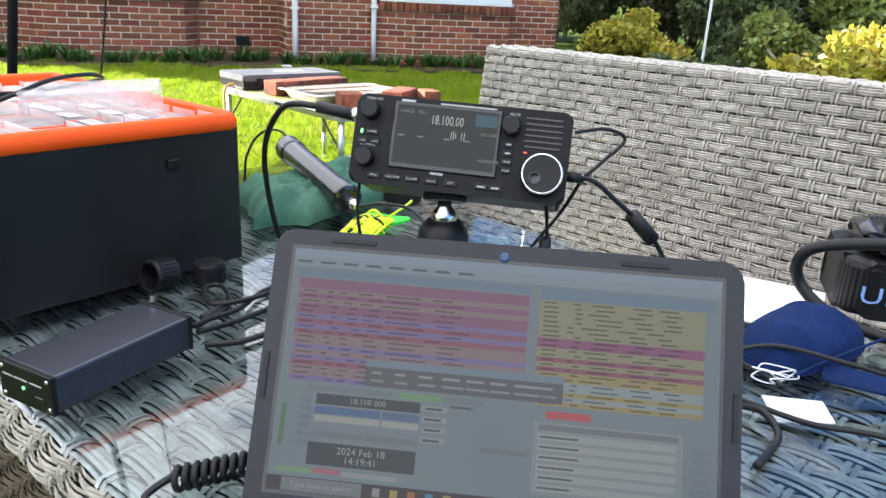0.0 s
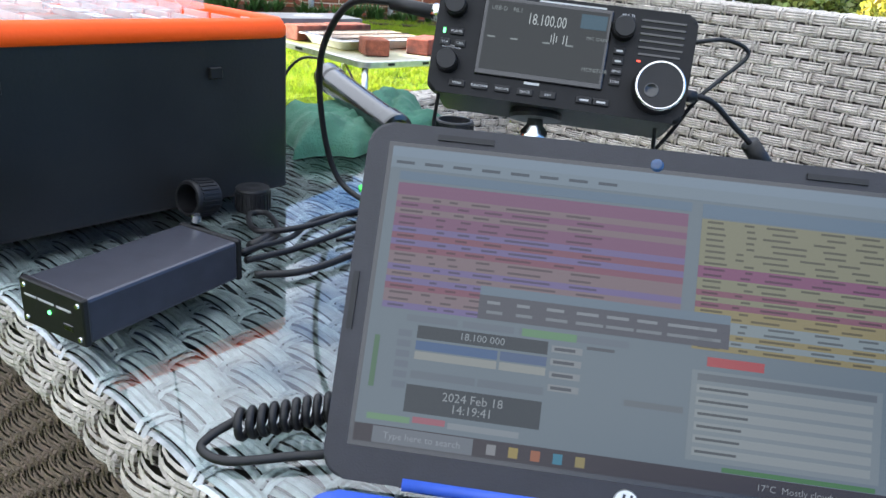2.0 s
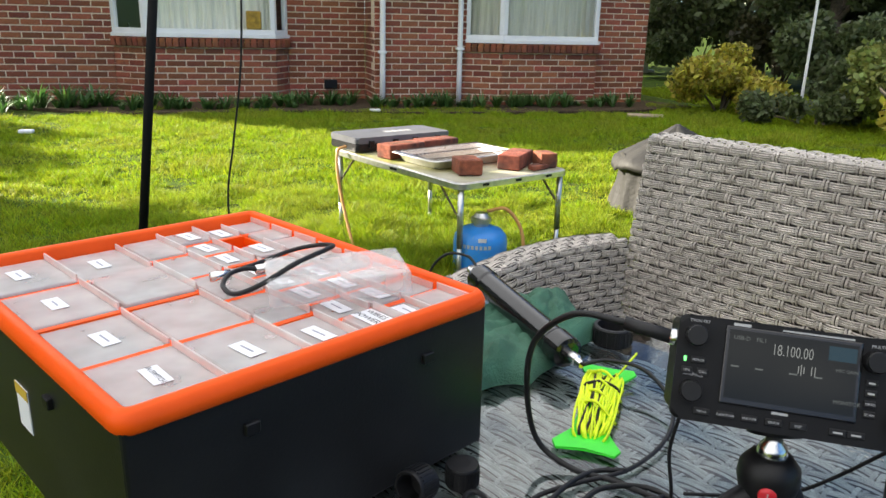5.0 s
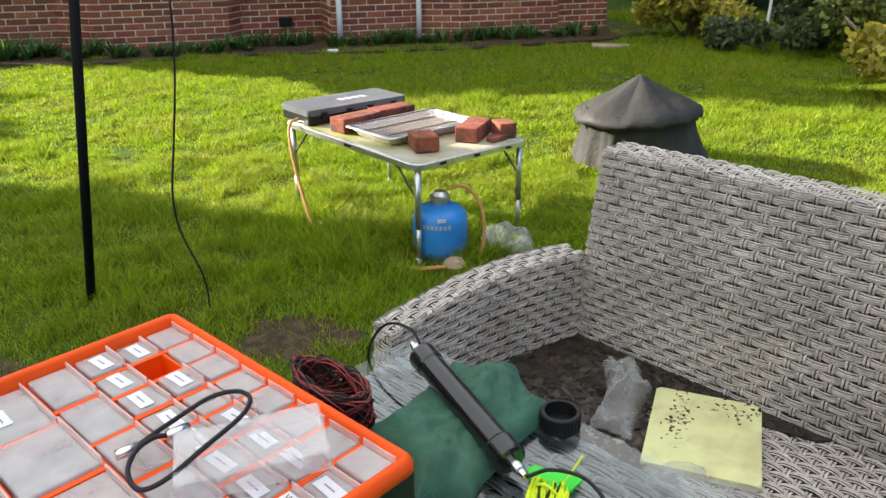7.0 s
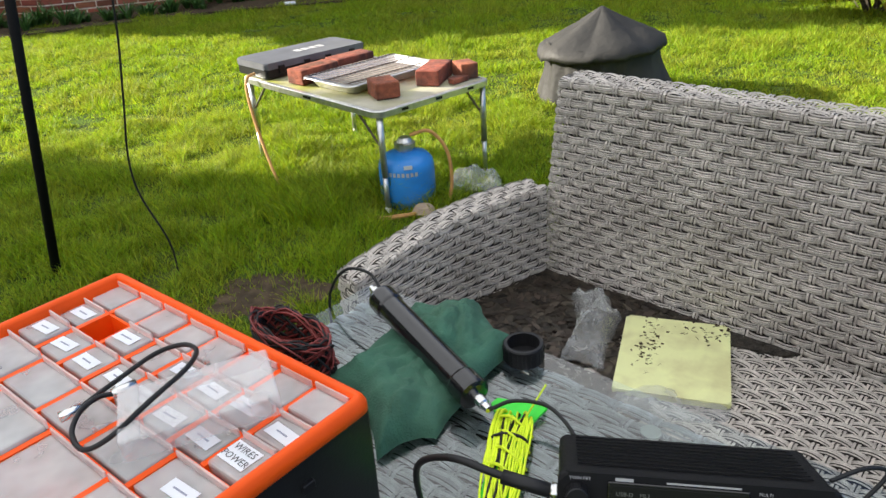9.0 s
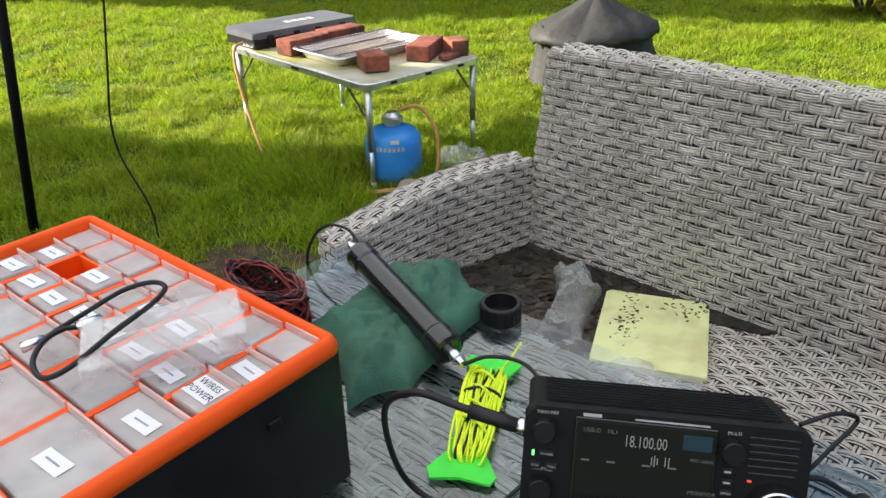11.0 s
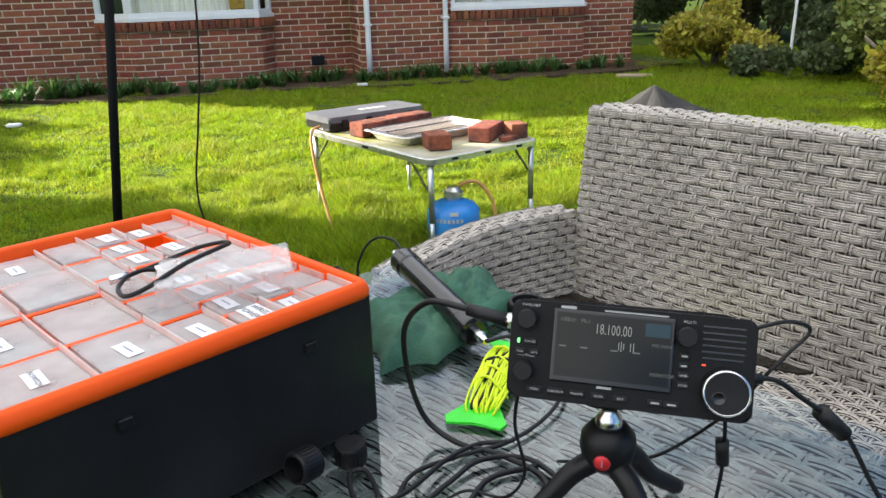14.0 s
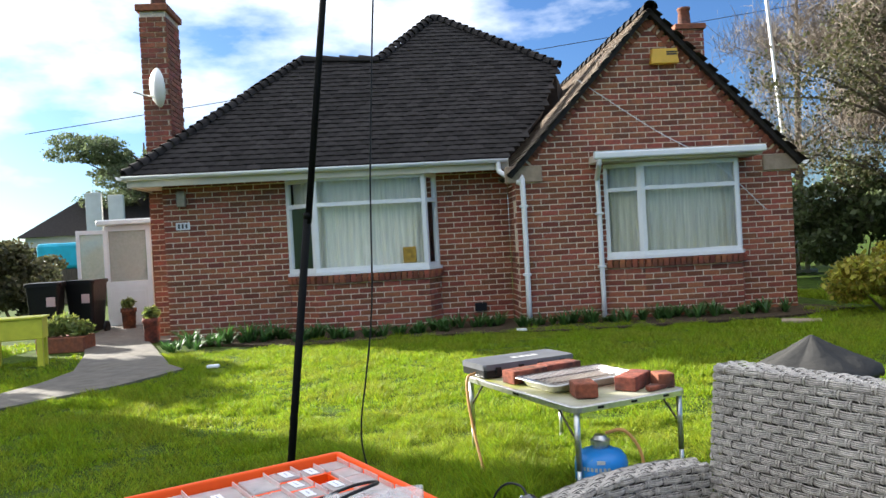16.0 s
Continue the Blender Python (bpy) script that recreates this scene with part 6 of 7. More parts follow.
def tree(x, y, h, spread, mat, label, seed, leaves=9000, size=0.09, clear=0.3, lumps=22, trunk=0.16, bare=False, flat=0.8):
    """A tapered trunk with forking limbs and a crown of leaves (or of bare twigs)."""
    rg = random.Random(seed)
    t = thing("tree", pose(x, y, 0), label, "tree", "garden trees")
    wood = bmesh.new()
    top = Vector((rg.uniform(-0.3, 0.3), rg.uniform(-0.3, 0.3), h * 0.92))
    mid = top * 0.5 + Vector((rg.uniform(-0.15, 0.15), rg.uniform(-0.15, 0.15), 0))
    tube([(0, 0, -0.05), mid, top], lambda q: trunk * (1 - 0.85 * q) + 0.01, 8, 6, bm=wood)
    cs, rs = [], []
    for k in range(lumps):
        q = rg.uniform(clear, 0.95)
        a = rg.uniform(0, 6.28)
        root = mid * (q * 2) if q < 0.5 else mid.lerp(top, q * 2 - 1)
        root = Vector((root.x, root.y, h * 0.85 * q))
        reach = spread * rg.uniform(0.45, 1.0) * (1.1 - 0.6 * abs(q - 0.5))
        end = root + Vector((math.cos(a) * reach, math.sin(a) * reach, reach * rg.uniform(0.15, 0.7)))
        tube([root, root.lerp(end, 0.5) + Vector((0, 0, 0.08 * reach)), end], lambda w: trunk * 0.3 * (1 - 0.85 * w) + 0.004, 5, 4, bm=wood)
        cs.append(tuple(end))
        rs.append(spread * rg.uniform(0.18, 0.34))
        cs.append(tuple(root.lerp(end, 0.6)))
        rs.append(spread * rg.uniform(0.14, 0.24))
    part("trunk", wood, M["bark"], t, smooth=True)
    if bare:
        r = np.random.default_rng(seed)
        n = leaves
        base = np.array(cs)[r.integers(len(cs), size=n)] + r.normal(size=(n, 3)) * spread * 0.12
        d = r.normal(size=(n, 3)) * 0.5 + np.array([0, 0, 0.7])
        d /= np.linalg.norm(d, axis=1)[:, None]
        ln = spread * (0.1 + 0.25 * r.random(n))[:, None]
        sd = np.cross(d, r.normal(size=(n, 3)))
        sd /= np.linalg.norm(sd, axis=1)[:, None]
        v = np.stack([base - sd * 0.008, base + sd * 0.008, base + d * ln + r.normal(size=(n, 3)) * 0.03], 1).reshape(-1, 3)
        part("twig", mesh_np("twigs", v, np.arange(n * 3).reshape(-1, 3), M["twig"]), None, t, kind="stuff")
    else:
        part("crown", leaf_cloud("crown", cs, rs, leaves, size, M[mat], seed, flat), None, t, kind="stuff")
    return t


# shrubs to the side of the house
HB = lambda x, y: tuple((HOUSE @ Vector((x, y, 0))).xy)
bush(1.95, 10.6, 0.85, 0.95, "leaf_yellow", "yellow-green variegated shrub beside the house", 31, 9000, 0.045)
bush(2.75, 9.3, 1.0, 0.62, "leaf_dark", "low dark green spreading shrub on the lawn", 32, 9000, 0.04)
bush(3.6, 9.1, 0.9, 1.25, "leaf_mid", "light green leafy shrub on the lawn", 33, 9000, 0.05)
bush(3.3, 10.7, 0.9, 1.75, "leaf_dark", "tall dark clipped evergreen shrub", 34, 9000, 0.05)
bush(3.05, 6.85, 0.66, 0.90, "leaf_yellow", "straggly shrub with bare twigs and bright leaves", 35, 3500, 0.05)
bush(3.9, 7.1, 0.9, 1.15, "leaf_yellow", "bright leafy shrub at the lawn's edge", 36, 6000, 0.055)
bush(5.2, 11.5, 1.3, 2.0, "leaf_mid", "tall green garden shrub", 37, 8000, 0.06)
tw = thing("twig_pile", pose(3.0, 6.9, 0), "heap of cut bare twigs beside the shrub", "twigs")
rg = random.Random(41)
b = bmesh.new()
for k in range(70):
    a = rg.uniform(0, 6.28)
    p = Vector((rg.uniform(-0.3, 0.6), rg.uniform(-0.3, 0.3), rg.uniform(0.0, 0.35)))
    tube([p, p + Vector((math.cos(a) * 0.3, math.sin(a) * 0.3, rg.uniform(0.02, 0.3)))], 0.006, 4, 0, bm=b)
part("twig", b, M["twig"], tw, kind="stuff")
# trees beyond
for x, y, h, s, mat, lab, seed, bare, n in (
        (3.6, 17.0, 6.0, 2.4, "leaf_olive", "tall evergreen tree with olive leaves", 51, False, 9000),
        (6.0, 15.5, 5.6, 2.6, "leaf_dark", "dense dark evergreen tree", 52, False, 9000),
        (8.5, 14.0, 5.5, 2.6, "leaf_olive", "tall evergreen tree with olive leaves", 53, False, 6500),
        (5.0, 20.0, 9.5, 3.0, "twig", "tall bare winter tree", 54, True, 9000),
        (9.0, 18.0, 9.0, 3.0, "twig", "tall bare winter tree", 55, True, 9000),
        (2.0, 24.0, 9.0, 2.6, "twig", "tall bare winter tree", 56, True, 9000),
        (6.5, 16.5, 8.0, 2.8, "twig", "tall bare winter tree", 59, True, 14000),
        (4.2, 18.5, 8.4, 2.6, "twig", "tall bare winter tree", 60, True, 14000),
        (8.2, 16.0, 7.6, 2.8, "twig", "tall bare winter tree", 64, True, 14000),
        (4.4, 13.6, 2.8, 1.3, "leaf_dark", "dark evergreen tree by the fence", 57, False, 9000),
        (6.6, 12.4, 3.4, 1.6, "leaf_dark", "dark evergreen tree by the fence", 58, False, 10000)):
    tree(x, y, h, s, mat, lab, seed, n, 0.05 if mat == "leaf_olive" else 0.07, 0.15 if not bare else 0.3, 26, 0.14, bare)
# hedge to the side, out of which the shade on the lawn falls, and one behind
def hedge(x0, x1, y0, y1, h, label, seed, count):
    t = thing("hedge", pose(0, 0, 0), label, "hedge")
    part("core", span(x0 + 0.25, x1 - 0.25, y0 + 0.25, y1 - 0.25, 0, h - 0.3, 0.2), M["leaf_dark"], t)
    rg = random.Random(seed)
    cs = [(rg.uniform(x0 + 0.3, x1 - 0.3), rg.uniform(y0 + 0.3, y1 - 0.3), rg.uniform(0.3, h - 0.3)) for k in range(int((x1 - x0) * (y1 - y0) * h * 2))]
    part("leaves", leaf_cloud("leaves", cs, [0.5] * len(cs), count, 0.12, M["leaf_dark"], seed), None, t, kind="stuff")


hedge(-13.2, -11.5, -1.2, 6.25, 6.4, "tall dark green conifer hedge along the garden", 61, 16000)
hedge(-13.6, -12.2, 6.4, 8.2, 3.5, "clipped dark green hedge along the garden", 62, 5000)
hedge(-9, 12, -9.5, -8.0, 2.6, "long green hedge at the garden's end", 63, 14000)
M["timber"] = material("weathered_timber", (0.085, 0.07, 0.055), 0.9, vary=0.35, scale=12, stretch=(6, 6, 0.6), spread=("object", 0.3, 0.0))
for x, y, rx, h, mat, seed in ((1.3, 18.5, 1.4, 2.6, "leaf_dark", 91), (2.6, 17.0, 1.4, 3.0, "leaf_dark", 92), (3.9, 15.6, 1.4, 3.0, "leaf_olive", 93), (5.3, 14.2, 1.5, 3.2, "leaf_dark", 94), (6.8, 13.0, 1.5, 3.0, "leaf_dark", 95), (0.4, 21.0, 1.6, 2.6, "leaf_olive", 96)):
    bush(x, y, rx, h, mat, "dense untidy evergreen screen behind the lawn", seed, 8000, 0.08, 22)
# slender metal pole beside the house, with its wire stay
pole = thing("aerial_pole", pose(1.55, 18.8, 0), "slender silver metal aerial pole beyond the house", "pole")
part("pole", tube([(0, 0, 0), (-0.16, 0, 3.0), (-0.36, 0, 6.2), (-0.55, 0, 9.0)], lambda q: 0.062 - 0.03 * q, 10, 6), M["alu"], pole, smooth=True)
part("foot_bracket", span(-0.3, 0.4, -0.06, 0.06, 0.02, 0.08), M["alu"], pole)
part("foot_post", span(0.15, 0.25, -0.05, 0.05, 0, 0.8), M["alu"], pole)
part("stay", tube([(-0.3, 0, 5.5), (2.2, -1.0, 0.0)], 0.008, 5, 0), M["black"], pole)
pole2 = thing("aerial_pole", pose(2.55, 9.3, 0), "thin white fibreglass pole by the shrubs", "pole")
part("pole", tube([(0, 0, 0), (0.02, 0, 2.4), (0.04, 0.0, 4.6)], lambda q: 0.018 - 0.008 * q, 8, 6), M["upvc"], pole2, smooth=True)
# flat stone and litter on the lawn
slab = tagged(part("stone_slab", prism([(-0.2, -0.12), (0.22, -0.14), (0.24, 0.1), (-0.18, 0.13)], 0.0, 0.035, 0.006, m=pose(0.86, 9.5, 0)), M["stone"]), "flat pale stone set in the lawn", "stone slab")
for lx, ly in ((-4.72, 6.1), (-2.25, 8.75)):
    tagged(part("litter", box(0.12, 0.07, 0.03, pose(lx, ly, 0.03, 0, 0, 20), 0.01), M["paper"]), "small white scrap at the bed's edge", "litter")

# ---- folding table and what stands on it ----
FT = pose(-0.478, 3.059, 0, 0, 0, 46.4)
ft = thing("folding_table", FT, "folding aluminium camping table with a dirty pale top", "folding table")
M["ft_top"] = material("dirty_table_top", (0.42, 0.40, 0.30), 0.5, vary=0.2, scale=10, dark=(0.30, 0.31, 0.03), dark_scale=4, dark_amount=0.9)
FX, FY, FZ = 0.625, 1.03, 0.425
part("tabletop", prism([(x + FX / 2, y + FY / 2) for x, y in rounded(FX - 0.03, FY - 0.03, 0.03)], FZ - 0.016, FZ - 0.003), M["ft_top"], ft, "pale laminate top with green stains")
bm = bmesh.new()
loops = []
for ins, z in ((0.0, FZ - 0.026), (0.0, FZ - 0.003), (0.004, FZ), (0.02, FZ), (0.022, FZ - 0.004), (0.022, FZ - 0.026)):
    loops.append([bm.verts.new((x + FX / 2, y + FY / 2, z)) for x, y in rounded(FX - 2 * ins, FY - 2 * ins, 0.05 - ins)])
for p, q in zip(loops, loops[1:] + loops[:1]):
    for i in range(len(p)):
        j = (i + 1) % len(p)
        bm.faces.new((p[i], p[j], q[j], q[i]))
part("edge_frame", bm, M["alu"], ft, "aluminium edge profile", smooth=False)
for lx, ly in ((0.03, 0.03), (FX - 0.03, 0.03), (0.03, FY - 0.03), (FX - 0.03, FY - 0.03)):
    leg = part("leg", tube([(lx, ly, 0.15), (lx, ly, FZ - 0.02)], 0.013, 12, 0), M["alu"], ft, "round aluminium leg", smooth=True)
    part("leg_extension", tube([(lx, ly, 0.0), (lx, ly, 0.17)], 0.0105, 12, 0), M["alu"], leg, smooth=True)
    part("leg_foot", tube([(lx, ly, -0.005), (lx, ly, 0.02)], 0.013, 10, 0), M["upvc"], leg)
    dy = 0.14 if ly < 0.5 else -0.14
    part("brace", tube([(lx, ly, FZ - 0.16), (lx, ly + dy, FZ - 0.03)], 0.005, 6, 0), M["bark"], ft)
for q in (0.12, 0.3, 0.48):
    part("catch", span(q, q + 0.03, -0.004, 0.0, FZ - 0.018, FZ - 0.008), M["black"], ft)
part("catch", span(-0.004, 0.0, 0.45, 0.5, FZ - 0.018, FZ - 0.008), M["black"], ft)

stove = thing("camping_stove", FT @ pose(0.31, 0.965, FZ), "closed grey camping stove in its flat case, on the table", "camping stove")
M["case_grey"] = material("grey_enamel_case", (0.10, 0.105, 0.12), 0.45, vary=0.15, scale=14, dark=(0.2, 0.2, 0.2), dark_scale=5, dark_amount=0.3)
part("base", prism(rounded(0.56, 0.26, 0.015), 0.004, 0.04, 0.005), M["black"], stove)
lidp = part("lid", prism(rounded(0.565, 0.265, 0.018), 0.042, 0.072, 0.008), M["case_grey"], stove, "grey lid with a pale maker's mark")
for k in range(4):
    part("maker_bar", box(0.03, 0.05, 0.0004, pose(-0.02 + 0.042 * k, 0.0, 0.0722)), M["white_print"], lidp)
for q in (-0.2, -0.06, 0.06, 0.2):
    part("latch", span(q - 0.015, q + 0.015, -0.142, -0.13, 0.02, 0.056, 0.002), M["black"], stove)
part("handle", tube([(-0.08, -0.132, 0.03), (-0.07, -0.15, 0.03), (0.07, -0.15, 0.03), (0.08, -0.132, 0.03)], 0.006, 8, 4), M["black"], stove, smooth=True)


M["old_brick"] = material("sooty_red_brick", (0.24, 0.07, 0.033), 0.9, vary=0.4, scale=30, bump=0.6, bump_scale=120, spread=("object", 0.25, 0.01), dark=(0.035, 0.022, 0.018), dark_scale=9, dark_amount=0.95)


def loose_brick(x, y, rz, label, sx=0.215, frog=True, z=FZ):
    b = thing("loose_brick", FT @ pose(x, y, z, 0, 0, rz), label, "brick", "bricks on the folding table")
    part("block", box(sx, 0.1025, 0.065, None, 0.006, 2), M["old_brick"], b)
    if frog:
        part("frog", box(sx * 0.6, 0.05, 0.001, pose(0, 0, 0.0648), 0.0004), M["old_brick"], b)
    return b


loose_brick(0.17, 0.665, 6, "sooty red brick lying beside the foil tray")
loose_brick(0.40, 0.70, 2, "sooty red brick lying beside the foil tray")
loose_brick(0.18, 0.18, 68, "red brick set end-on in front of the tray", 0.13, False)
loose_brick(0.47, 0.19, 30, "red brick at the table's corner")
loose_brick(0.585, 0.12, -20, "broken end of a red brick", 0.08, False)
shard = tagged(part("brick_shard", prism([(-0.05, -0.02), (0.05, -0.03), (0.03, 0.03), (-0.03, 0.025)], 0, 0.02, 0.003, m=FT @ pose(0.50, 0.085, FZ, 0, 0, 10)), M["old_brick"]), "flat shard of broken red brick", "brick")
tray2 = thing("foil_tray", FT @ pose(0.33, 0.44, FZ, 0, 0, 2), "disposable foil barbecue tray with a wire grid", "foil tray")
M["foil"] = material("crumpled_foil", (0.72, 0.72, 0.71), 0.3, 0.95, vary=0.1, scale=30, bump=0.5, bump_scale=60)
bm = bmesh.new()
loops = []
for sx, sy, z in ((0.44, 0.25, 0.003), (0.45, 0.26, 0.001), (0.50, 0.31, 0.042), (0.525, 0.335, 0.043), (0.53, 0.34, 0.040)):
    loops.append([bm.verts.new((x + 0.002 * math.sin(50 * x), y, z)) for x, y in rounded(sx, sy, 0.035)])
for p, q in zip(loops, loops[1:]):
    for i in range(len(p)):
        j = (i + 1) % len(p)
        bm.faces.new((p[i], p[j], q[j], q[i]))
bm.faces.new(loops[0][::-1])
part("pan", bm, M["foil"], tray2, smooth=False)
part("ash", prism(rounded(0.45, 0.26, 0.03), 0.004, 0.016), M["contents"], tray2, "grey ash and spent charcoal")
M["rust"] = material("rusty_grid_wire", (0.09, 0.065, 0.05), 0.6, 0.5, vary=0.3, scale=50)
for k in range(22):
    x = -0.235 + 0.47 * k / 21
    part("grid_wire", tube([(x, -0.155, 0.046), (x, 0.155, 0.046)], 0.0018, 6, 0), M["rust"], tray2)
for y in (-0.13, 0, 0.13):
    part("grid_wire", tube([(-0.25, y, 0.049), (0.25, y, 0.049)], 0.002, 6, 0), M["rust"], tray2)

gas = thing("gas_bottle", pose(-0.405, 3.21, 0) @ Matrix.Diagonal((1.14, 1.14, 0.9, 1)), "blue camping gas bottle on the grass under the table", "gas bottle")
part("cylinder", lathe([(0.085, 0.0), (0.092, 0.005), (0.092, 0.02), (0.098, 0.03), (0.1, 0.05), (0.1, 0.18), (0.096, 0.205), (0.08, 0.23), (0.05, 0.245), (0.03, 0.25), (0, 0.25)], 40), M["blue_gas"], gas, smooth=True)
part("valve", lathe([(0.028, 0.248), (0.03, 0.262), (0.038, 0.266), (0.038, 0.286), (0.03, 0.292), (0.02, 0.31), (0, 0.312)], 20), M["alu"], gas, "grey metal regulator", smooth=False)
for k in range(7):
    a = radians(-118 + 9 * k)
    part("maker_bar", box(0.010, 0.0008, 0.018, pose(0.1005 * math.cos(a), 0.1005 * math.sin(a), 0.165, 0, 0, math.degrees(a) + 90)), M["white_print"], gas)
lab = part("label", box(0.03, 0.0008, 0.02, pose(0.1 * math.cos(radians(-80)), 0.1 * math.sin(radians(-80)), 0.2, 12, 0, 10)), M["paper"], gas)
M["hose"] = material("orange_gas_hose", (0.48, 0.24, 0.07), 0.5, vary=0.15, scale=40)
for pts, lab in (([(-0.38, 3.2, 0.29), (-0.30, 3.21, 0.30), (-0.235, 3.20, 0.22), (-0.22, 3.18, 0.10), (-0.235, 3.16, 0.01)], "orange rubber gas hose beside the bottle"),
                 ([(-1.13, 3.70, 0.45), (-1.16, 3.66, 0.43), (-1.15, 3.62, 0.33), (-1.10, 3.55, 0.17), (-1.02, 3.44, 0.01), (-0.98, 3.40, 0.005)], "tan rubber gas hose hanging from the stove")):
    hs = thing("gas_hose", pose(0, 0, 0), lab, "hose")
    part("hose", tube(pts, 0.0075, 8, 8), M["hose"], hs, smooth=True)
pb = thing("plastic_bag", pose(-0.13, 3.34, 0), "crumpled clear plastic bag on the grass", "plastic bag")
M["film"] = frosted("crumpled_clear_film", (0.62, 0.63, 0.62), 0.68, 0.15)
vs, fs = slump(0.24, 0.18, 0.065, 11.0, 0.05, 30)
part("film", mesh_from("film", vs, fs, M["film"], False), None, pb)
tagged(part("stone", lathe([(0, 0), (0.04, 0.0), (0.05, 0.02), (0.035, 0.04), (0, 0.045)], 9, pose(-0.33, 3.06, 0)), M["stone"]), "small pale stone by the gas bottle", "stone")
tagged(part("stick", tube([(-0.56, 3.0, 0.015), (-0.46, 3.0, 0.02), (-0.36, 3.03, 0.02)], 0.009, 6, 4), M["hose"]), "short broken stick on the grass", "stick")

# ---- covered barbecue ----
bbq = thing("covered_barbecue", pose(0.566, 4.685, 0) @ Matrix.Diagonal((0.94, 0.94, 0.88, 1)), "kettle barbecue under a faded black cover", "barbecue")


def cover_ring(bm, r, z, n, f, top):
    """One ring of the cover: six panels with ridged seams on the top, irregular upright folds below."""
    out = []
    for i in range(n):
        a = 2 * math.pi * i / n
        g = abs((a * 3 / math.pi + 0.35) % 1 - 0.5) * 2               # 1 on a seam, 0 between seams
        if top:
            rr = r * (0.965 + 0.035 * g ** 1.5) + 0.004 * noise.noise((a * 3, r * 9, 1))
            zz = z - 0.016 * (1 - g ** 0.7) * min(1, r / 0.15) + 0.011 * noise.noise((math.cos(a) * r * 9, math.sin(a) * r * 9, 5)) + 0.03 * math.cos(a) * r / 0.37
            zz -= f * (0.028 * abs(noise.noise((a * 4, 2, 8))) + 0.010 * noise.noise((a * 11, 4, 3)))
        else:
            k = noise.noise((math.cos(a) * 4, math.sin(a) * 4, 3 + z * 1.5)) + 0.7 * noise.noise((math.cos(a) * 9, math.sin(a) * 9, 7 + z * 2.5))
            rr = r * (1 + 0.10 * k * (0.4 + f)) + 0.10 * f * max(0, math.cos(a + 0.25)) ** 6
            zz = z + 0.03 * noise.noise((a * 2, 1, z * 5)) * (z > 0.02)
        out.append(bm.verts.new((rr * math.cos(a), rr * math.sin(a), zz)))
    return out


def cover_skin(profile, top, name, label):
    bm = bmesh.new()
    n = 108
    rings = [cover_ring(bm, r, z, n, f, top) for r, z, f in profile]
    for p, q in zip(rings, rings[1:]):
        for i in range(n):
            bm.faces.new((p[i], p[(i + 1) % n], q[(i + 1) % n], q[i]))
    if top:
        bm.faces.new(rings[0])
    part(name, bm, M["cover"], bbq, label, smooth=True)


cover_skin([(0.012, 0.575, 0), (0.05, 0.548, 0), (0.10, 0.520, 0), (0.15, 0.494, 0), (0.20, 0.468, 0), (0.25, 0.442, 0), (0.30, 0.415, 0), (0.345, 0.392, 0), (0.376, 0.374, 0.1), (0.386, 0.350, 0.5), (0.388, 0.328, 1.0), (0.376, 0.330, 1.0)], True, "cover_top", "peaked top of six sewn panels")
cover_skin([(0.330, 0.36, 0), (0.332, 0.30, 0.1), (0.330, 0.25, 0.2), (0.335, 0.20, 0.35), (0.342, 0.15, 0.5), (0.35, 0.10, 0.7), (0.36, 0.05, 0.85), (0.37, 0.0, 1.0)], False, "cover_skirt", "creased hanging skirt")

# ---- mast and wires ----
mast = thing("telescopic_mast", pose(-1.653, 2.65, 0), "black telescopic fibreglass mast standing in the lawn", "mast")
sec, z = 0, 0.0
rad0 = 0.0165
while z < 6.4:
    z1 = min(z + 1.3, 6.5)
    part("section", tube([(0.147 * z, 0, z - 0.04), (0.147 * z1, 0, z1)], rad0, 14, 0), M["mast"], mast, smooth=True)
    part("joint_ring", tube([(0.147 * z1, 0, z1 - 0.02), (0.147 * (z1 + 0.005), 0, z1 + 0.005)], rad0 * 1.12, 14, 0), M["mast"], mast, smooth=True)
    rad0 *= 0.86
    z = z1
aw = thing("antenna_wire", pose(0, 0, 0), "thin black antenna wire hanging from the mast", "wire")
part("wire", tube([(-0.8, 2.64, 5.85), (-1.006, 2.62, 3.093), (-1.085, 2.6, 2.109), (-1.138, 2.6, 1.453), (-1.163, 2.6, 0.939), (-1.206, 2.6, 0.646), (-1.24, 2.6, 0.453), (-1.234, 2.6, 0.314), (-1.171, 2.6, 0.13), (-1.169, 2.6, -0.016), (-1.149, 2.56, 0.0)], 0.0035, 6, 8), M["rubber"], aw, smooth=True)
for pts in ([(-14, 12, 4.0), (-4, 16, 5.2), (6, 22, 7)], ):
    ow = thing("overhead_cable", pose(0, 0, 0), "thin overhead telephone cable", "cable")
    part("wire", tube(pts, 0.008, 4, 6), M["black"], ow)

# ---- beside the house: porch, bins, planter, pots ----
porch = thing("porch", HOUSE @ pose(-6.6, 3.5, -0.06), "white glazed porch with its door ajar", "porch")
fr = bmesh.new()
for a in ((0, 0.07, 0, 0.06, 0, 1.82), (0.70, 0.78, 0, 0.06, 0, 1.82), (0.07, 0.70, 0, 0.06, 1.72, 1.82), (0.07, 0.70, 0, 0.06, 0.0, 0.75), (0.07, 0.70, 0, 0.06, 0.75, 0.85)):
    span(*a, 0.004, 1, bm=fr)
dw = part("door_wall", fr, M["upvc"], porch, "white panelled door frame")
M["obscure"] = frosted("obscured_door_glass", (0.42, 0.45, 0.40), 0.45, 0.2)
part("pane", span(0.07, 0.70, 0.025, 0.032, 0.85, 1.72), M["obscure"], dw, "patterned glass pane")
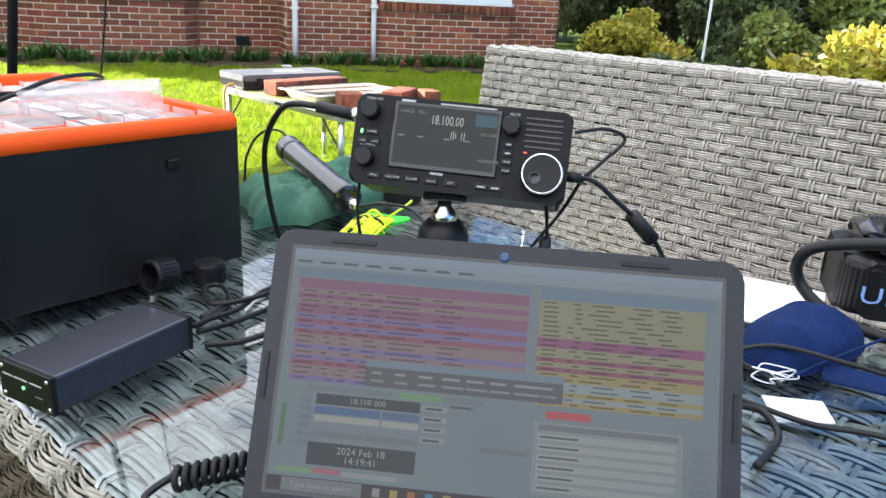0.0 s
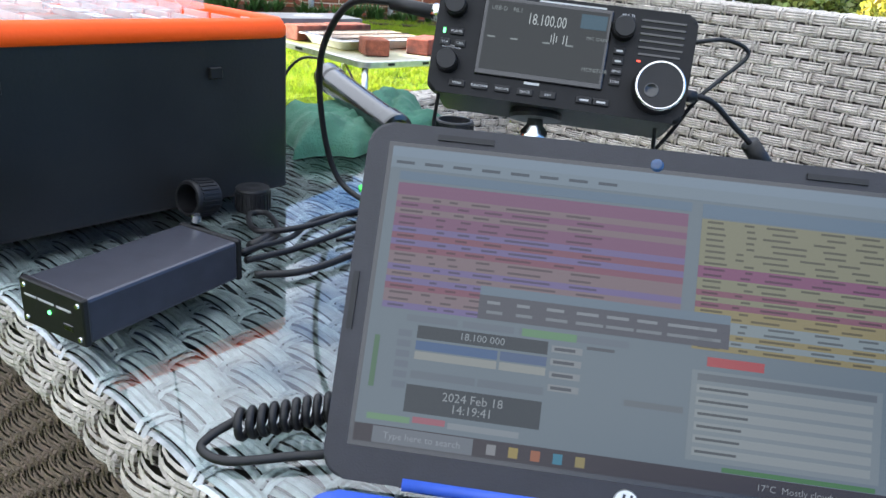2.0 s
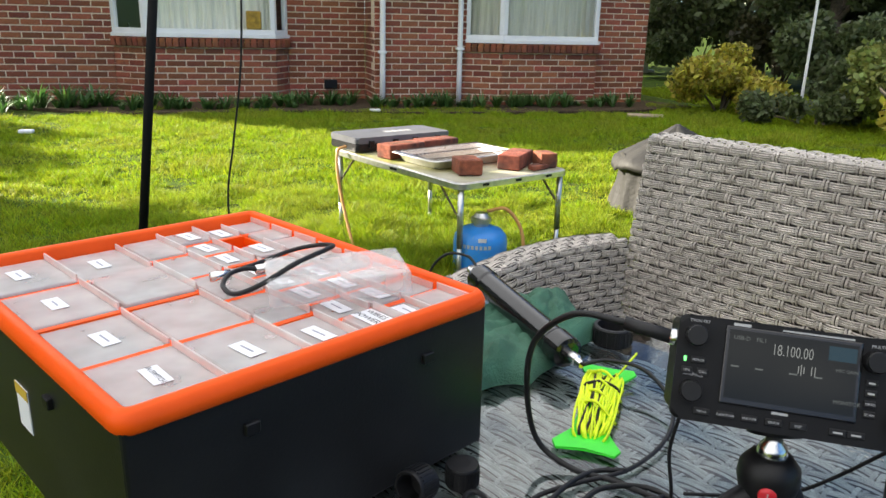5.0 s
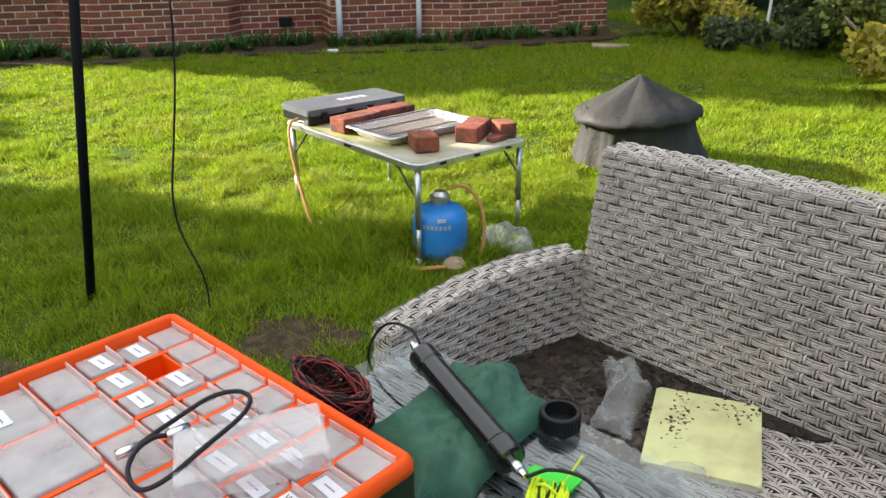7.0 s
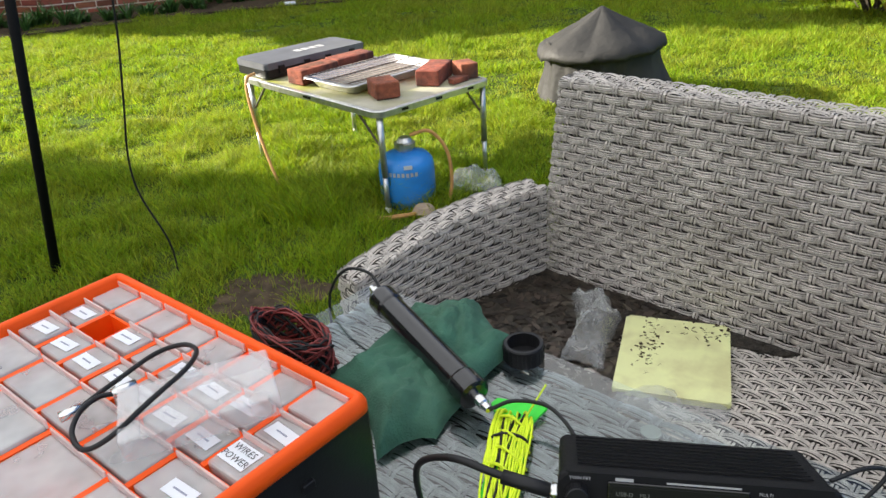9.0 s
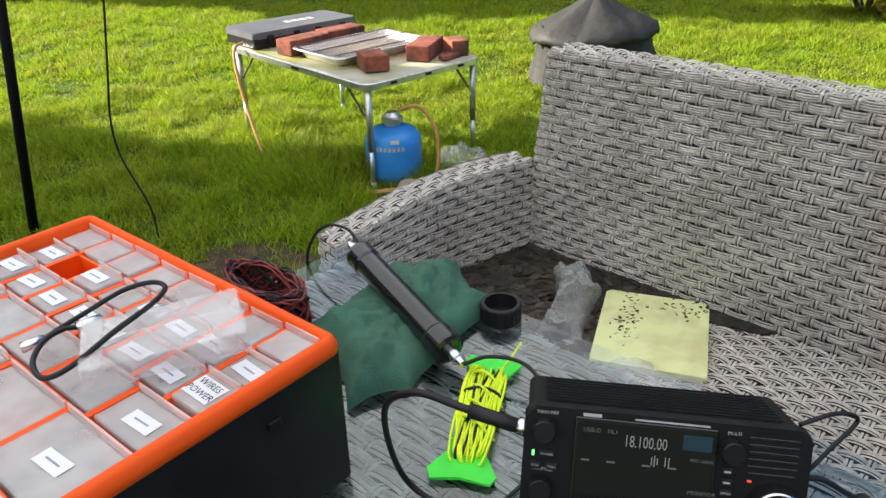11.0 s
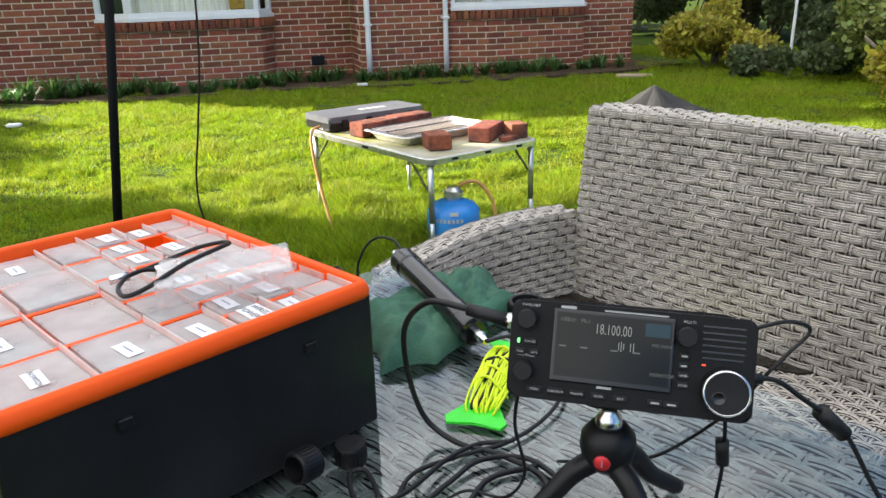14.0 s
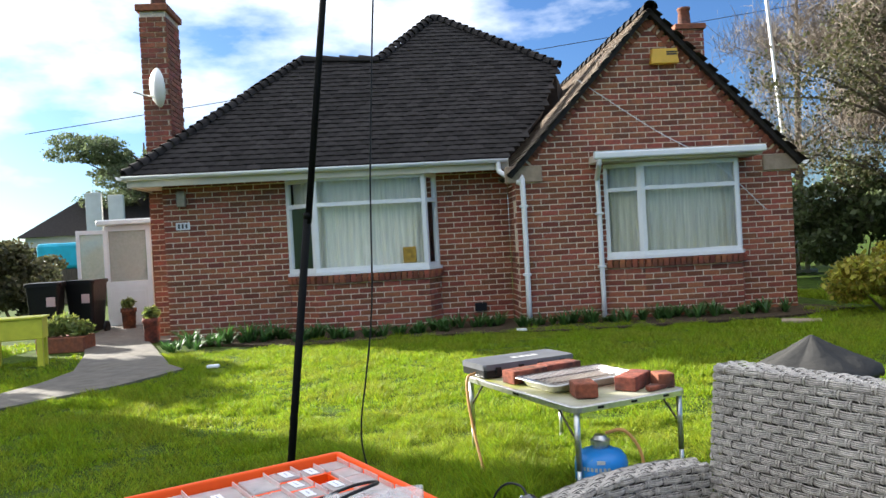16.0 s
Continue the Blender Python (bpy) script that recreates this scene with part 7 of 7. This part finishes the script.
part("panel", span(0.12, 0.65, -0.006, 0.0, 0.12, 0.68, 0.004), M["upvc"], dw)
sd = bmesh.new()
for a in ((0, 0.06, 0, 0.05, 0.75, 1.75), (0.42, 0.48, 0, 0.05, 0.75, 1.75), (0.06, 0.42, 0, 0.05, 1.68, 1.75), (0.06, 0.42, 0, 0.05, 0.75, 0.82)):
    span(*a, 0.004, 1, bm=sd)
sdo = part("open_window", sd, M["upvc"], porch, "open white window leaf", m=pose(-0.40, -0.18, 0, 0, 0, 22))
part("pane", span(0.06, 0.42, 0.02, 0.026, 0.82, 1.68), M["obscure"], sdo)
part("roof", span(-0.1, 1.4, -0.1, 2.0, 1.82, 1.92, 0.02), M["upvc"], porch)
part("wall", span(0.0, 0.06, 0.06, 1.9, 0, 1.82), M["upvc"], porch)


def wheelie_bin(x, y, rz, label):
    b = thing("wheelie_bin", HOUSE @ pose(x, y, 0, 0, 0, rz), label, "bin", "bins by the path")
    bm = bmesh.new()
    lo = [bm.verts.new((px, py, 0.06)) for px, py in rounded(0.36, 0.40, 0.05)]
    hi = [bm.verts.new((px, py, 0.82)) for px, py in rounded(0.46, 0.52, 0.05)]
    k = len(lo)
    bm.faces.new(lo[::-1])
    bm.faces.new(hi)
    for i in range(k):
        bm.faces.new((lo[i], lo[(i + 1) % k], hi[(i + 1) % k], hi[i]))
    part("body", bm, M["black"], b)
    part("lid", prism(rounded(0.50, 0.56, 0.06), 0.82, 0.88, 0.02), M["black"], b, "domed black lid")
    for q in (-0.2, 0.2):
        part("wheel", lathe([(0, -0.02), (0.09, -0.02), (0.1, 0), (0.09, 0.02), (0, 0.02)], 18, pose(q, 0.2, 0.1, 0, 90, 0)), M["rubber"], b)
    part("sticker", span(0.05, 0.17, -0.26, -0.246, 0.52, 0.66), material("bin_sticker", (0.55, 0.4, 0.38), 0.6), b)


wheelie_bin(-6.95, 2.0, 12, "black wheelie bin with pale sticker by the path")
wheelie_bin(-6.55, 2.5, -6, "black wheelie bin standing behind another")
M["yellow"] = material("yellow_green_paint", (0.62, 0.60, 0.05), 0.45, vary=0.1, scale=10)
pl = thing("planter", HOUSE @ pose(-5.95, -1.0, 0, 0, 0, 12), "yellow wooden trough planter on legs", "planter")
part("trough", span(-0.28, 0.28, -0.14, 0.14, 0.32, 0.55, 0.008), M["yellow"], pl)
part("rim", span(-0.3, 0.3, -0.16, 0.16, 0.55, 0.575, 0.005), M["yellow"], pl)
for a in (-0.24, 0.24):
    for c in (-0.1, 0.1):
        part("leg", span(a - 0.03, a + 0.03, c - 0.03, c + 0.03, 0, 0.32), M["yellow"], pl)
ptr = thing("flower_trough", HOUSE @ pose(-6.0, 0.35, 0), "brown wooden flower trough with green plants", "planter")
part("trough", span(-0.3, 0.3, -0.2, 0.2, 0, 0.2, 0.01), M["brick_joined"], ptr)
part("plant", leaf_cloud("plant", [(-0.2, 0, 0.3), (0, 0, 0.35), (0.2, 0, 0.28)], [0.16, 0.18, 0.15], 700, 0.04, M["leaf_mid"], 71, long=3.0), None, ptr, kind="stuff")
for x, y, h, lab in ((-6.05, 2.9, 0.36, "tall red clay pot by the porch"), (-5.02, 0.75, 0.34, "red clay pot with a small plant by the wall")):
    pt = thing("flower_pot", HOUSE @ pose(x, y, 0), lab, "flower pot", "clay pots")
    part("pot", lathe([(0.09, 0), (0.1, 0.02), (0.11, h * 0.8), (0.125, h * 0.82), (0.125, h), (0.1, h), (0.1, h - 0.05), (0, h - 0.05)], 20), M["old_brick"], pt, smooth=True)
    part("plant", leaf_cloud("plant", [(0, 0, h + 0.08)], [0.1], 160, 0.04, M["leaf_mid"], int(h * 100), long=2.5), None, pt, kind="stuff")
bush(-11.6, 9.6, 1.1, 2.2, "leaf_olive", "tall olive-green shrub beside the path", 38, 9000, 0.06)

# ---- far side: neighbour's house, pines ----
nb = thing("neighbour_house", pose(-35.9, 36.8, 0.15, 0, 0, 38), "white rendered bungalow with dark roof beyond the garden", "house")
M["render"] = material("white_render", (0.62, 0.62, 0.6), 0.8, vary=0.08, scale=2)
part("wall", span(-4.5, 4.5, -3, 3, 0, 2.7), M["render"], nb)
bm = bmesh.new()
v = [bm.verts.new(p) for p in ((-4.9, -3.4, 2.6), (4.9, -3.4, 2.6), (4.9, 3.4, 2.6), (-4.9, 3.4, 2.6), (-1.8, 0, 5.0), (1.8, 0, 5.0))]
for f in ((0, 1, 5, 4), (2, 3, 4, 5), (1, 2, 5), (3, 0, 4), (3, 2, 1, 0)):
    bm.faces.new([v[i] for i in f])
rf = part("roof", bm, M["tile"], nb)
for cx, cy, cz in ((-0.49, -5.17, 4.87), (0.65, -5.03, 4.72)):
    part("chimney", span(cx - 0.4, cx + 0.4, cy - 0.35, cy + 0.35, 2.0, cz, 0.03), M["render"], rf, "white rendered chimney")
for q in (-2.5, 1.5):
    w = part("window", span(q - 0.8, q + 0.8, -3.05, -3.0, 0.9, 2.1), M["upvc"], nb)
    part("pane", span(q - 0.7, q + 0.7, -3.07, -3.06, 1.0, 2.0), M["room"], w)
tarp = tagged(part("tarpaulin", prism([(-0.9, -0.3), (0.9, -0.4), (1.0, 0.4), (-0.8, 0.4)], 1.0, 1.75, 0.1, m=pose(-17.6, 16.4, 0, 0, 0, 40)), material("blue_tarpaulin", (0.02, 0.42, 0.60), 0.45, vary=0.15, scale=4)), "bright blue tarpaulin over stacked goods", "tarpaulin")
part("stack", span(-0.8, 0.8, -0.3, 0.3, 0, 1.0), M["timber"], tarp, m=None).matrix_basis = pose(-17.6, 16.4, 0, 0, 0, 40)
for x, y, h, s, seed in ((-34.4, 38, 9.3, 4.6, 81),):
    tree(x, y, h, s, "needle", "tall spreading pine beyond the neighbour's roof", seed, 40000, 0.11, 0.45, 40, 0.3, flat=0.38)
for x, y, h, s, seed in ((-20, 20, 2.2, 1.6, 84), (-15.5, 16.5, 2.0, 1.5, 85), (-24, 18.5, 2.8, 2.0, 86)):
    bush(x, y, s, h, "leaf_olive", "untidy hedge shrub beyond the drive", seed, 5000, 0.10)

# ---- on the sofa ----
sf_ = thing("plastic_bag", SOFA @ pose(0.0, 0, 0), "crumpled clear polythene beside a yellow folded sheet", "plastic bag")
vs, fs = sagged([(0.127, -0.09), (0.198, -0.035), (0.265, -0.10), (0.33, -0.29), (0.245, -0.32), (0.21, -0.2)], 0.022, 15.0, 0.055)
part("film", mesh_from("film", [(x, y, z + SEAT_H + 0.009) for x, y, z in vs], fs, M["film"], False), None, sf_)
M["yellow_sheet"] = material("pale_yellow_sheet", (0.78, 0.80, 0.40), 0.4, vary=0.06, scale=12, dark=(0.42, 0.36, 0.18), dark_scale=14, dark_amount=0.5)
ys = thing("folded_sheet", SOFA @ pose(0.426, -0.174, SEAT_H + 0.006, 0, 0, 23), "pale yellow folded sheet in a clear bag, dirt-stained", "folded sheet")
part("sheet", prism(rounded(0.218, 0.275, 0.008), 0.0, 0.014, 0.005), M["yellow_sheet"], ys, smooth=False)
vs, fs = slump(0.22, 0.085, 0.018, 18.0, 0.02, 24)
sp = np.random.default_rng(44)
n = 150
q = np.concatenate([np.stack([-0.055 + 0.014 * sp.standard_normal(90), 0.03 + 0.05 * sp.standard_normal(90)], 1), np.stack([0.06 + 0.03 * sp.standard_normal(60), 0.10 + 0.02 * sp.standard_normal(60)], 1)])
q = np.concatenate([np.clip(q, (-0.10, -0.13), (0.105, 0.135)), np.full((n, 1), 0.0148)], 1)
dx = np.concatenate([sp.uniform(-0.005, 0.005, (n, 2)), np.zeros((n, 1))], 1)
dy = np.concatenate([sp.uniform(-0.004, 0.004, (n, 2)), np.zeros((n, 1))], 1)
part("dirt_specks", mesh_np("dirt_specks", np.stack([q - dx, q - dy, q + dx, q + dy], 1).reshape(-1, 3), np.arange(n * 4).reshape(-1, 4), M["earth"]), None, ys, "dark dirt specks", kind="stuff")
part("bag_end", mesh_from("bag_end", [(x, y - 0.150, z) for x, y, z in vs], fs, M["film"], False), None, ys, "loose end of the clear bag")
M["dead_leaf"] = material("rotting_leaf", (0.040, 0.030, 0.021), 0.6, spread=("island", 0.75, 0.02))
r = np.random.default_rng(91)
n = 2600
q = np.stack([r.random(n) ** 1.6 * 0.5 - 0.04, -r.random(n) ** 1.4 * 0.42 + 0.0, np.full(n, SEAT_H + 0.007) + r.random(n) * 0.007], 1)
a = r.random(n) * 6.28
ln, wd_ = (0.008 + 0.018 * r.random(n))[:, None], (0.004 + 0.007 * r.random(n))[:, None]
dx = np.stack([np.cos(a), np.sin(a), 0.4 * (r.random(n) - 0.5)], 1)
dy = np.stack([-np.sin(a), np.cos(a), 0.4 * (r.random(n) - 0.5)], 1)
v = np.stack([q - dx * ln, q - dy * wd_, q + dx * ln, q + dy * wd_], 1).reshape(-1, 3)
dl = part("leaf_litter", mesh_np("leaf_litter", v, np.arange(n * 4).reshape(-1, 4), M["dead_leaf"]), None, m=SOFA)
tagged(dl, "rotting brown leaf litter in the sofa's corner", "leaf litter", kind="stuff")
mud = tagged(part("dirt_film", prism([(0.0, -0.005), (0.0, -0.36), (0.10, -0.40), (0.22, -0.26), (0.3, -0.10), (0.6, -0.03), (0.62, -0.005)], SEAT_H + 0.003, SEAT_H + 0.009, m=SOFA), M["wet_dirt"]), "wet brown dirt on the sofa's seat", "dirt", kind="stuff")

# ---- grass and weeds ----
def blades(x, y, h, w, seed, fine):
    """Bent blades of three faces where the lawn is near, single spikes where it is far."""
    r = np.random.default_rng(seed)
    n = len(x)
    a, lean, la = r.random(n) * 6.28, 0.3 + 0.9 * r.random(n), r.random(n) * 6.28
    base = np.stack([x, y, np.full(n, -0.004)], 1)
    s = np.stack([np.cos(a), np.sin(a), np.zeros(n)], 1) * (w / 2)[:, None]
    tip = base + np.stack([np.cos(la) * lean * h, np.sin(la) * lean * h, h], 1)
    if not fine:
        v = np.stack([base - s, base + s, tip], 1).reshape(-1, 3)
        return v, np.arange(n * 3).reshape(-1, 3)
    mid = base + (tip - base) * 0.5 + np.stack([-np.cos(la) * lean * h * 0.15, -np.sin(la) * lean * h * 0.15, h * 0.08], 1)
    v = np.stack([base - s, base + s, mid + s * 0.7, mid - s * 0.7, tip], 1).reshape(-1, 3)
    k = np.arange(n)[:, None] * 5
    f = np.concatenate([k + np.array([[0, 1, 2]]), k + np.array([[0, 2, 3]]), k + np.array([[3, 2, 4]])], 0)
    return v, f


LUMPS = np.random.default_rng(7).random((64, 64))


def clumps(x, y, size):
    """Smooth random values from 0 to 1 over the plan, about one lump to each size."""
    u, v = np.mod(x / size, 64), np.mod(y / size, 64)
    i, j = u.astype(int), v.astype(int)
    p, q = u - i, v - j
    p, q = p * p * (3 - 2 * p), q * q * (3 - 2 * q)
    k, l = (i + 1) % 64, (j + 1) % 64
    return (LUMPS[i % 64, j % 64] * (1 - p) + LUMPS[k, j % 64] * p) * (1 - q) + (LUMPS[i % 64, l] * (1 - p) + LUMPS[k, l] * p) * q


def lawn(n, x0, x1, y0, y1, h, w, seed, fine):
    r = np.random.default_rng(seed)
    x, y = x0 + (x1 - x0) * r.random(n), y0 + (y1 - y0) * r.random(n)
    c, s = math.cos(radians(25)), math.sin(radians(25))
    hx, hy = (x + 2.454) * c + (y - 9.571) * s, -(x + 2.454) * s + (y - 9.571) * c
    free = (hy < -0.55 + 0.25 * np.sin(hx * 2)) | (hx > 4.6)
    free |= (hx < -6.6) & (hy < 1.5)
    on_path = np.zeros(n, bool)
    for (ax, ay), (bx, by) in zip(PATH_PLAN, PATH_PLAN[1:] + PATH_PLAN[:1]):
        on_path ^= ((ay > y) != (by > y)) & (x < (bx - ax) * (y - ay) / (by - ay + 1e-9) + ax)
    free &= ~on_path
    for px, py, pr in ((-0.80, 2.45, 0.17), (-1.75, 2.05, 0.22)):
        free &= ((x - px) / 1.3) ** 2 + (y - py) ** 2 > (pr * 1.5 * r.random(n) ** 0.7) ** 2
    patch = 0.3 * clumps(x, y, 0.06) + 0.35 * clumps(x + 5, y + 2, 0.14) + 0.2 * clumps(x + 9, y + 4, 0.36) + 0.15 * clumps(x + 3, y + 8, 1.0)
    free &= r.random(n) < 0.28 + 1.1 * patch
    x, y, patch = x[free], y[free], patch[free]
    hh = h * (0.4 + 0.8 * r.random(len(x))) * (0.12 + 3.4 * patch ** 2.2)
    tuft = np.exp(-(((x + 0.75) / 0.55) ** 2 + ((y - 3.35) / 0.5) ** 2))
    hh *= 1 + 1.5 * tuft
    v, f = blades(x, y, hh, np.full(len(x), w), seed + 1, fine)
    return part("grass", mesh_np("grass", v, f, M["grass"]), None)


for args, lab in (((230000, -2.6, 1.2, 1.9, 4.6, 0.038, 0.0040, 101, True), "short uneven green lawn grass near the table"),
                  ((540000, -6.5, 3.6, 4.4, 9.8, 0.042, 0.0080, 103, False), "short sunlit lawn grass towards the house"),
                  ((70000, -2.4, -0.1, 0.4, 1.9, 0.038, 0.0040, 111, True), "short lawn grass beside the table"),
                  ((170000, -7.0, -2.6, 1.0, 4.6, 0.042, 0.0070, 105, False), "short lawn grass at the garden's side"),
                  ((60000, 1.2, 3.6, 2.6, 4.6, 0.042, 0.0070, 113, False), "short lawn grass behind the sofa"),
                  ((120000, 3.6, 7.0, 4.0, 14.0, 0.05, 0.011, 107, False), "rough lawn grass by the shrubs"),
                  ((60000, 1.0, 3.6, 9.8, 14.0, 0.05, 0.011, 115, False), "rough lawn grass between the house and the shrubs"),
                  ((70000, -12.0, -6.5, 3.5, 8.5, 0.05, 0.011, 109, False), "lawn grass beyond the path"),
                  ((110000, -7.0, 7.0, -6.0, 0.4, 0.05, 0.012, 117, False), "lawn grass behind the table"),
                  ((50000, 1.2, 7.0, 0.4, 2.6, 0.05, 0.011, 119, False), "lawn grass beside the sofa"),
                  ((40000, -7.0, -2.4, 0.4, 1.1, 0.05, 0.011, 121, False), "lawn grass at the table's far side")):
    tagged(lawn(*args), lab, "grass", kind="stuff")


def weed(x, y, h, n, seed, label):
    """A clump of strap leaves."""
    t = thing("weed_clump", pose(x, y, 0.02), label, "plant", "plants in the bed")
    r = np.random.default_rng(seed)
    a, ln = r.random(n) * 6.28, h * (0.6 + 0.5 * r.random(n))
    vs, fs = [], []
    for k in range(n):
        d = np.array([math.cos(a[k]), math.sin(a[k]), 0])
        s = np.array([-d[1], d[0], 0]) * (0.006 + 0.006 * r.random())
        o = len(vs)
        b0 = d * 0.03 * r.random()
        out = 0.3 + 0.6 * r.random()
        for q, w in ((0, 0.7), (0.4, 1), (0.75, 0.8), (1.0, 0.1)):
            c = b0 + d * ln[k] * out * q ** 1.4 + np.array([0, 0, ln[k] * (q - 0.42 * q * q * out)])
            vs += [tuple(c - s * w), tuple(c + s * w)]
        fs += [(o + 2 * j, o + 2 * j + 1, o + 2 * j + 3, o + 2 * j + 2) for j in range(3)]
    part("leaves", mesh_from("leaves", vs, fs, M["weed"]), None, t, kind="stuff")


rg = random.Random(77)
for k in range(110):
    hx = -4.3 + 7.6 * k / 109 + rg.uniform(-0.1, 0.1)
    p = HOUSE @ Vector((hx, (0.12 if hx < -0.1 else -0.25) - (0.25 if -3.0 < hx < -1.0 else 0) - rg.uniform(0, 0.35), 0))
    weed(p.x, p.y, rg.uniform(0.09, 0.27) * (1.25 if hx < -3 else 1), rg.randint(24, 44), 200 + k, "green strap-leaved plants along the wall")
for k in range(8):
    p = HOUSE @ Vector((-4.35 + rg.uniform(-0.3, 0.7), -0.45 + rg.uniform(-0.3, 0.2), 0))
    weed(p.x, p.y, rg.uniform(0.14, 0.24), 26, 300 + k, "bright green clump at the bed's corner")

# ---- bricks and tiles ----
def joined_copies(name, source, places, mat):
    """Many copies of one small bmesh as one mesh."""
    sv = np.array([v.co[:] for v in source.verts])
    source.verts.index_update()
    sf = [[v.index for v in f.verts] for f in source.faces]
    verts, faces = [], []
    for n, mt in enumerate(places):
        a = np.array(mt)
        verts.append(sv @ a[:3, :3].T + a[:3, 3])
        faces += [[i + n * len(sv) for i in f] for f in sf]
    return mesh_from(name, np.concatenate(verts), faces, mat)


bmesh.ops.recalc_face_normals(brick_src, faces=brick_src.faces)
for wall, spots, pieces in brick_jobs:
    rest = []
    spots.sort(key=lambda s: s[2])
    for n, (x, y, z, width) in enumerate(spots):
        mt = Matrix.Translation((x, y, z)) @ Matrix.Diagonal((width / BRICK_L, 1, 1, 1))
        if n < pieces:
            ob = new("brick", BRICK)
            ob.parent, ob.matrix_basis = wall, mt
        else:
            rest.append(mt)
    if rest:
        part("bricks", joined_copies("bricks", brick_src, rest, M["brick_joined"]), None, wall, kind="stuff")
tile_src = tile_mesh()
TILE = to_mesh(tile_mesh(), "roof_tile", M["tile"])
bmesh.ops.recalc_face_normals(tile_src, faces=tile_src.faces)
for roof, spots, pieces, mat in tile_jobs:
    places = []
    for n, (x, y, z, a) in enumerate(spots):
        mt = pose(x, y, z, 0, 0, a)
        if n < pieces:
            ob = new("roof_tile", TILE)
            ob.parent, ob.matrix_basis = roof, mt
        else:
            places.append(mt)
    part("roof_tiles", joined_copies("roof_tiles", tile_src, places, mat), None, roof, kind="stuff")
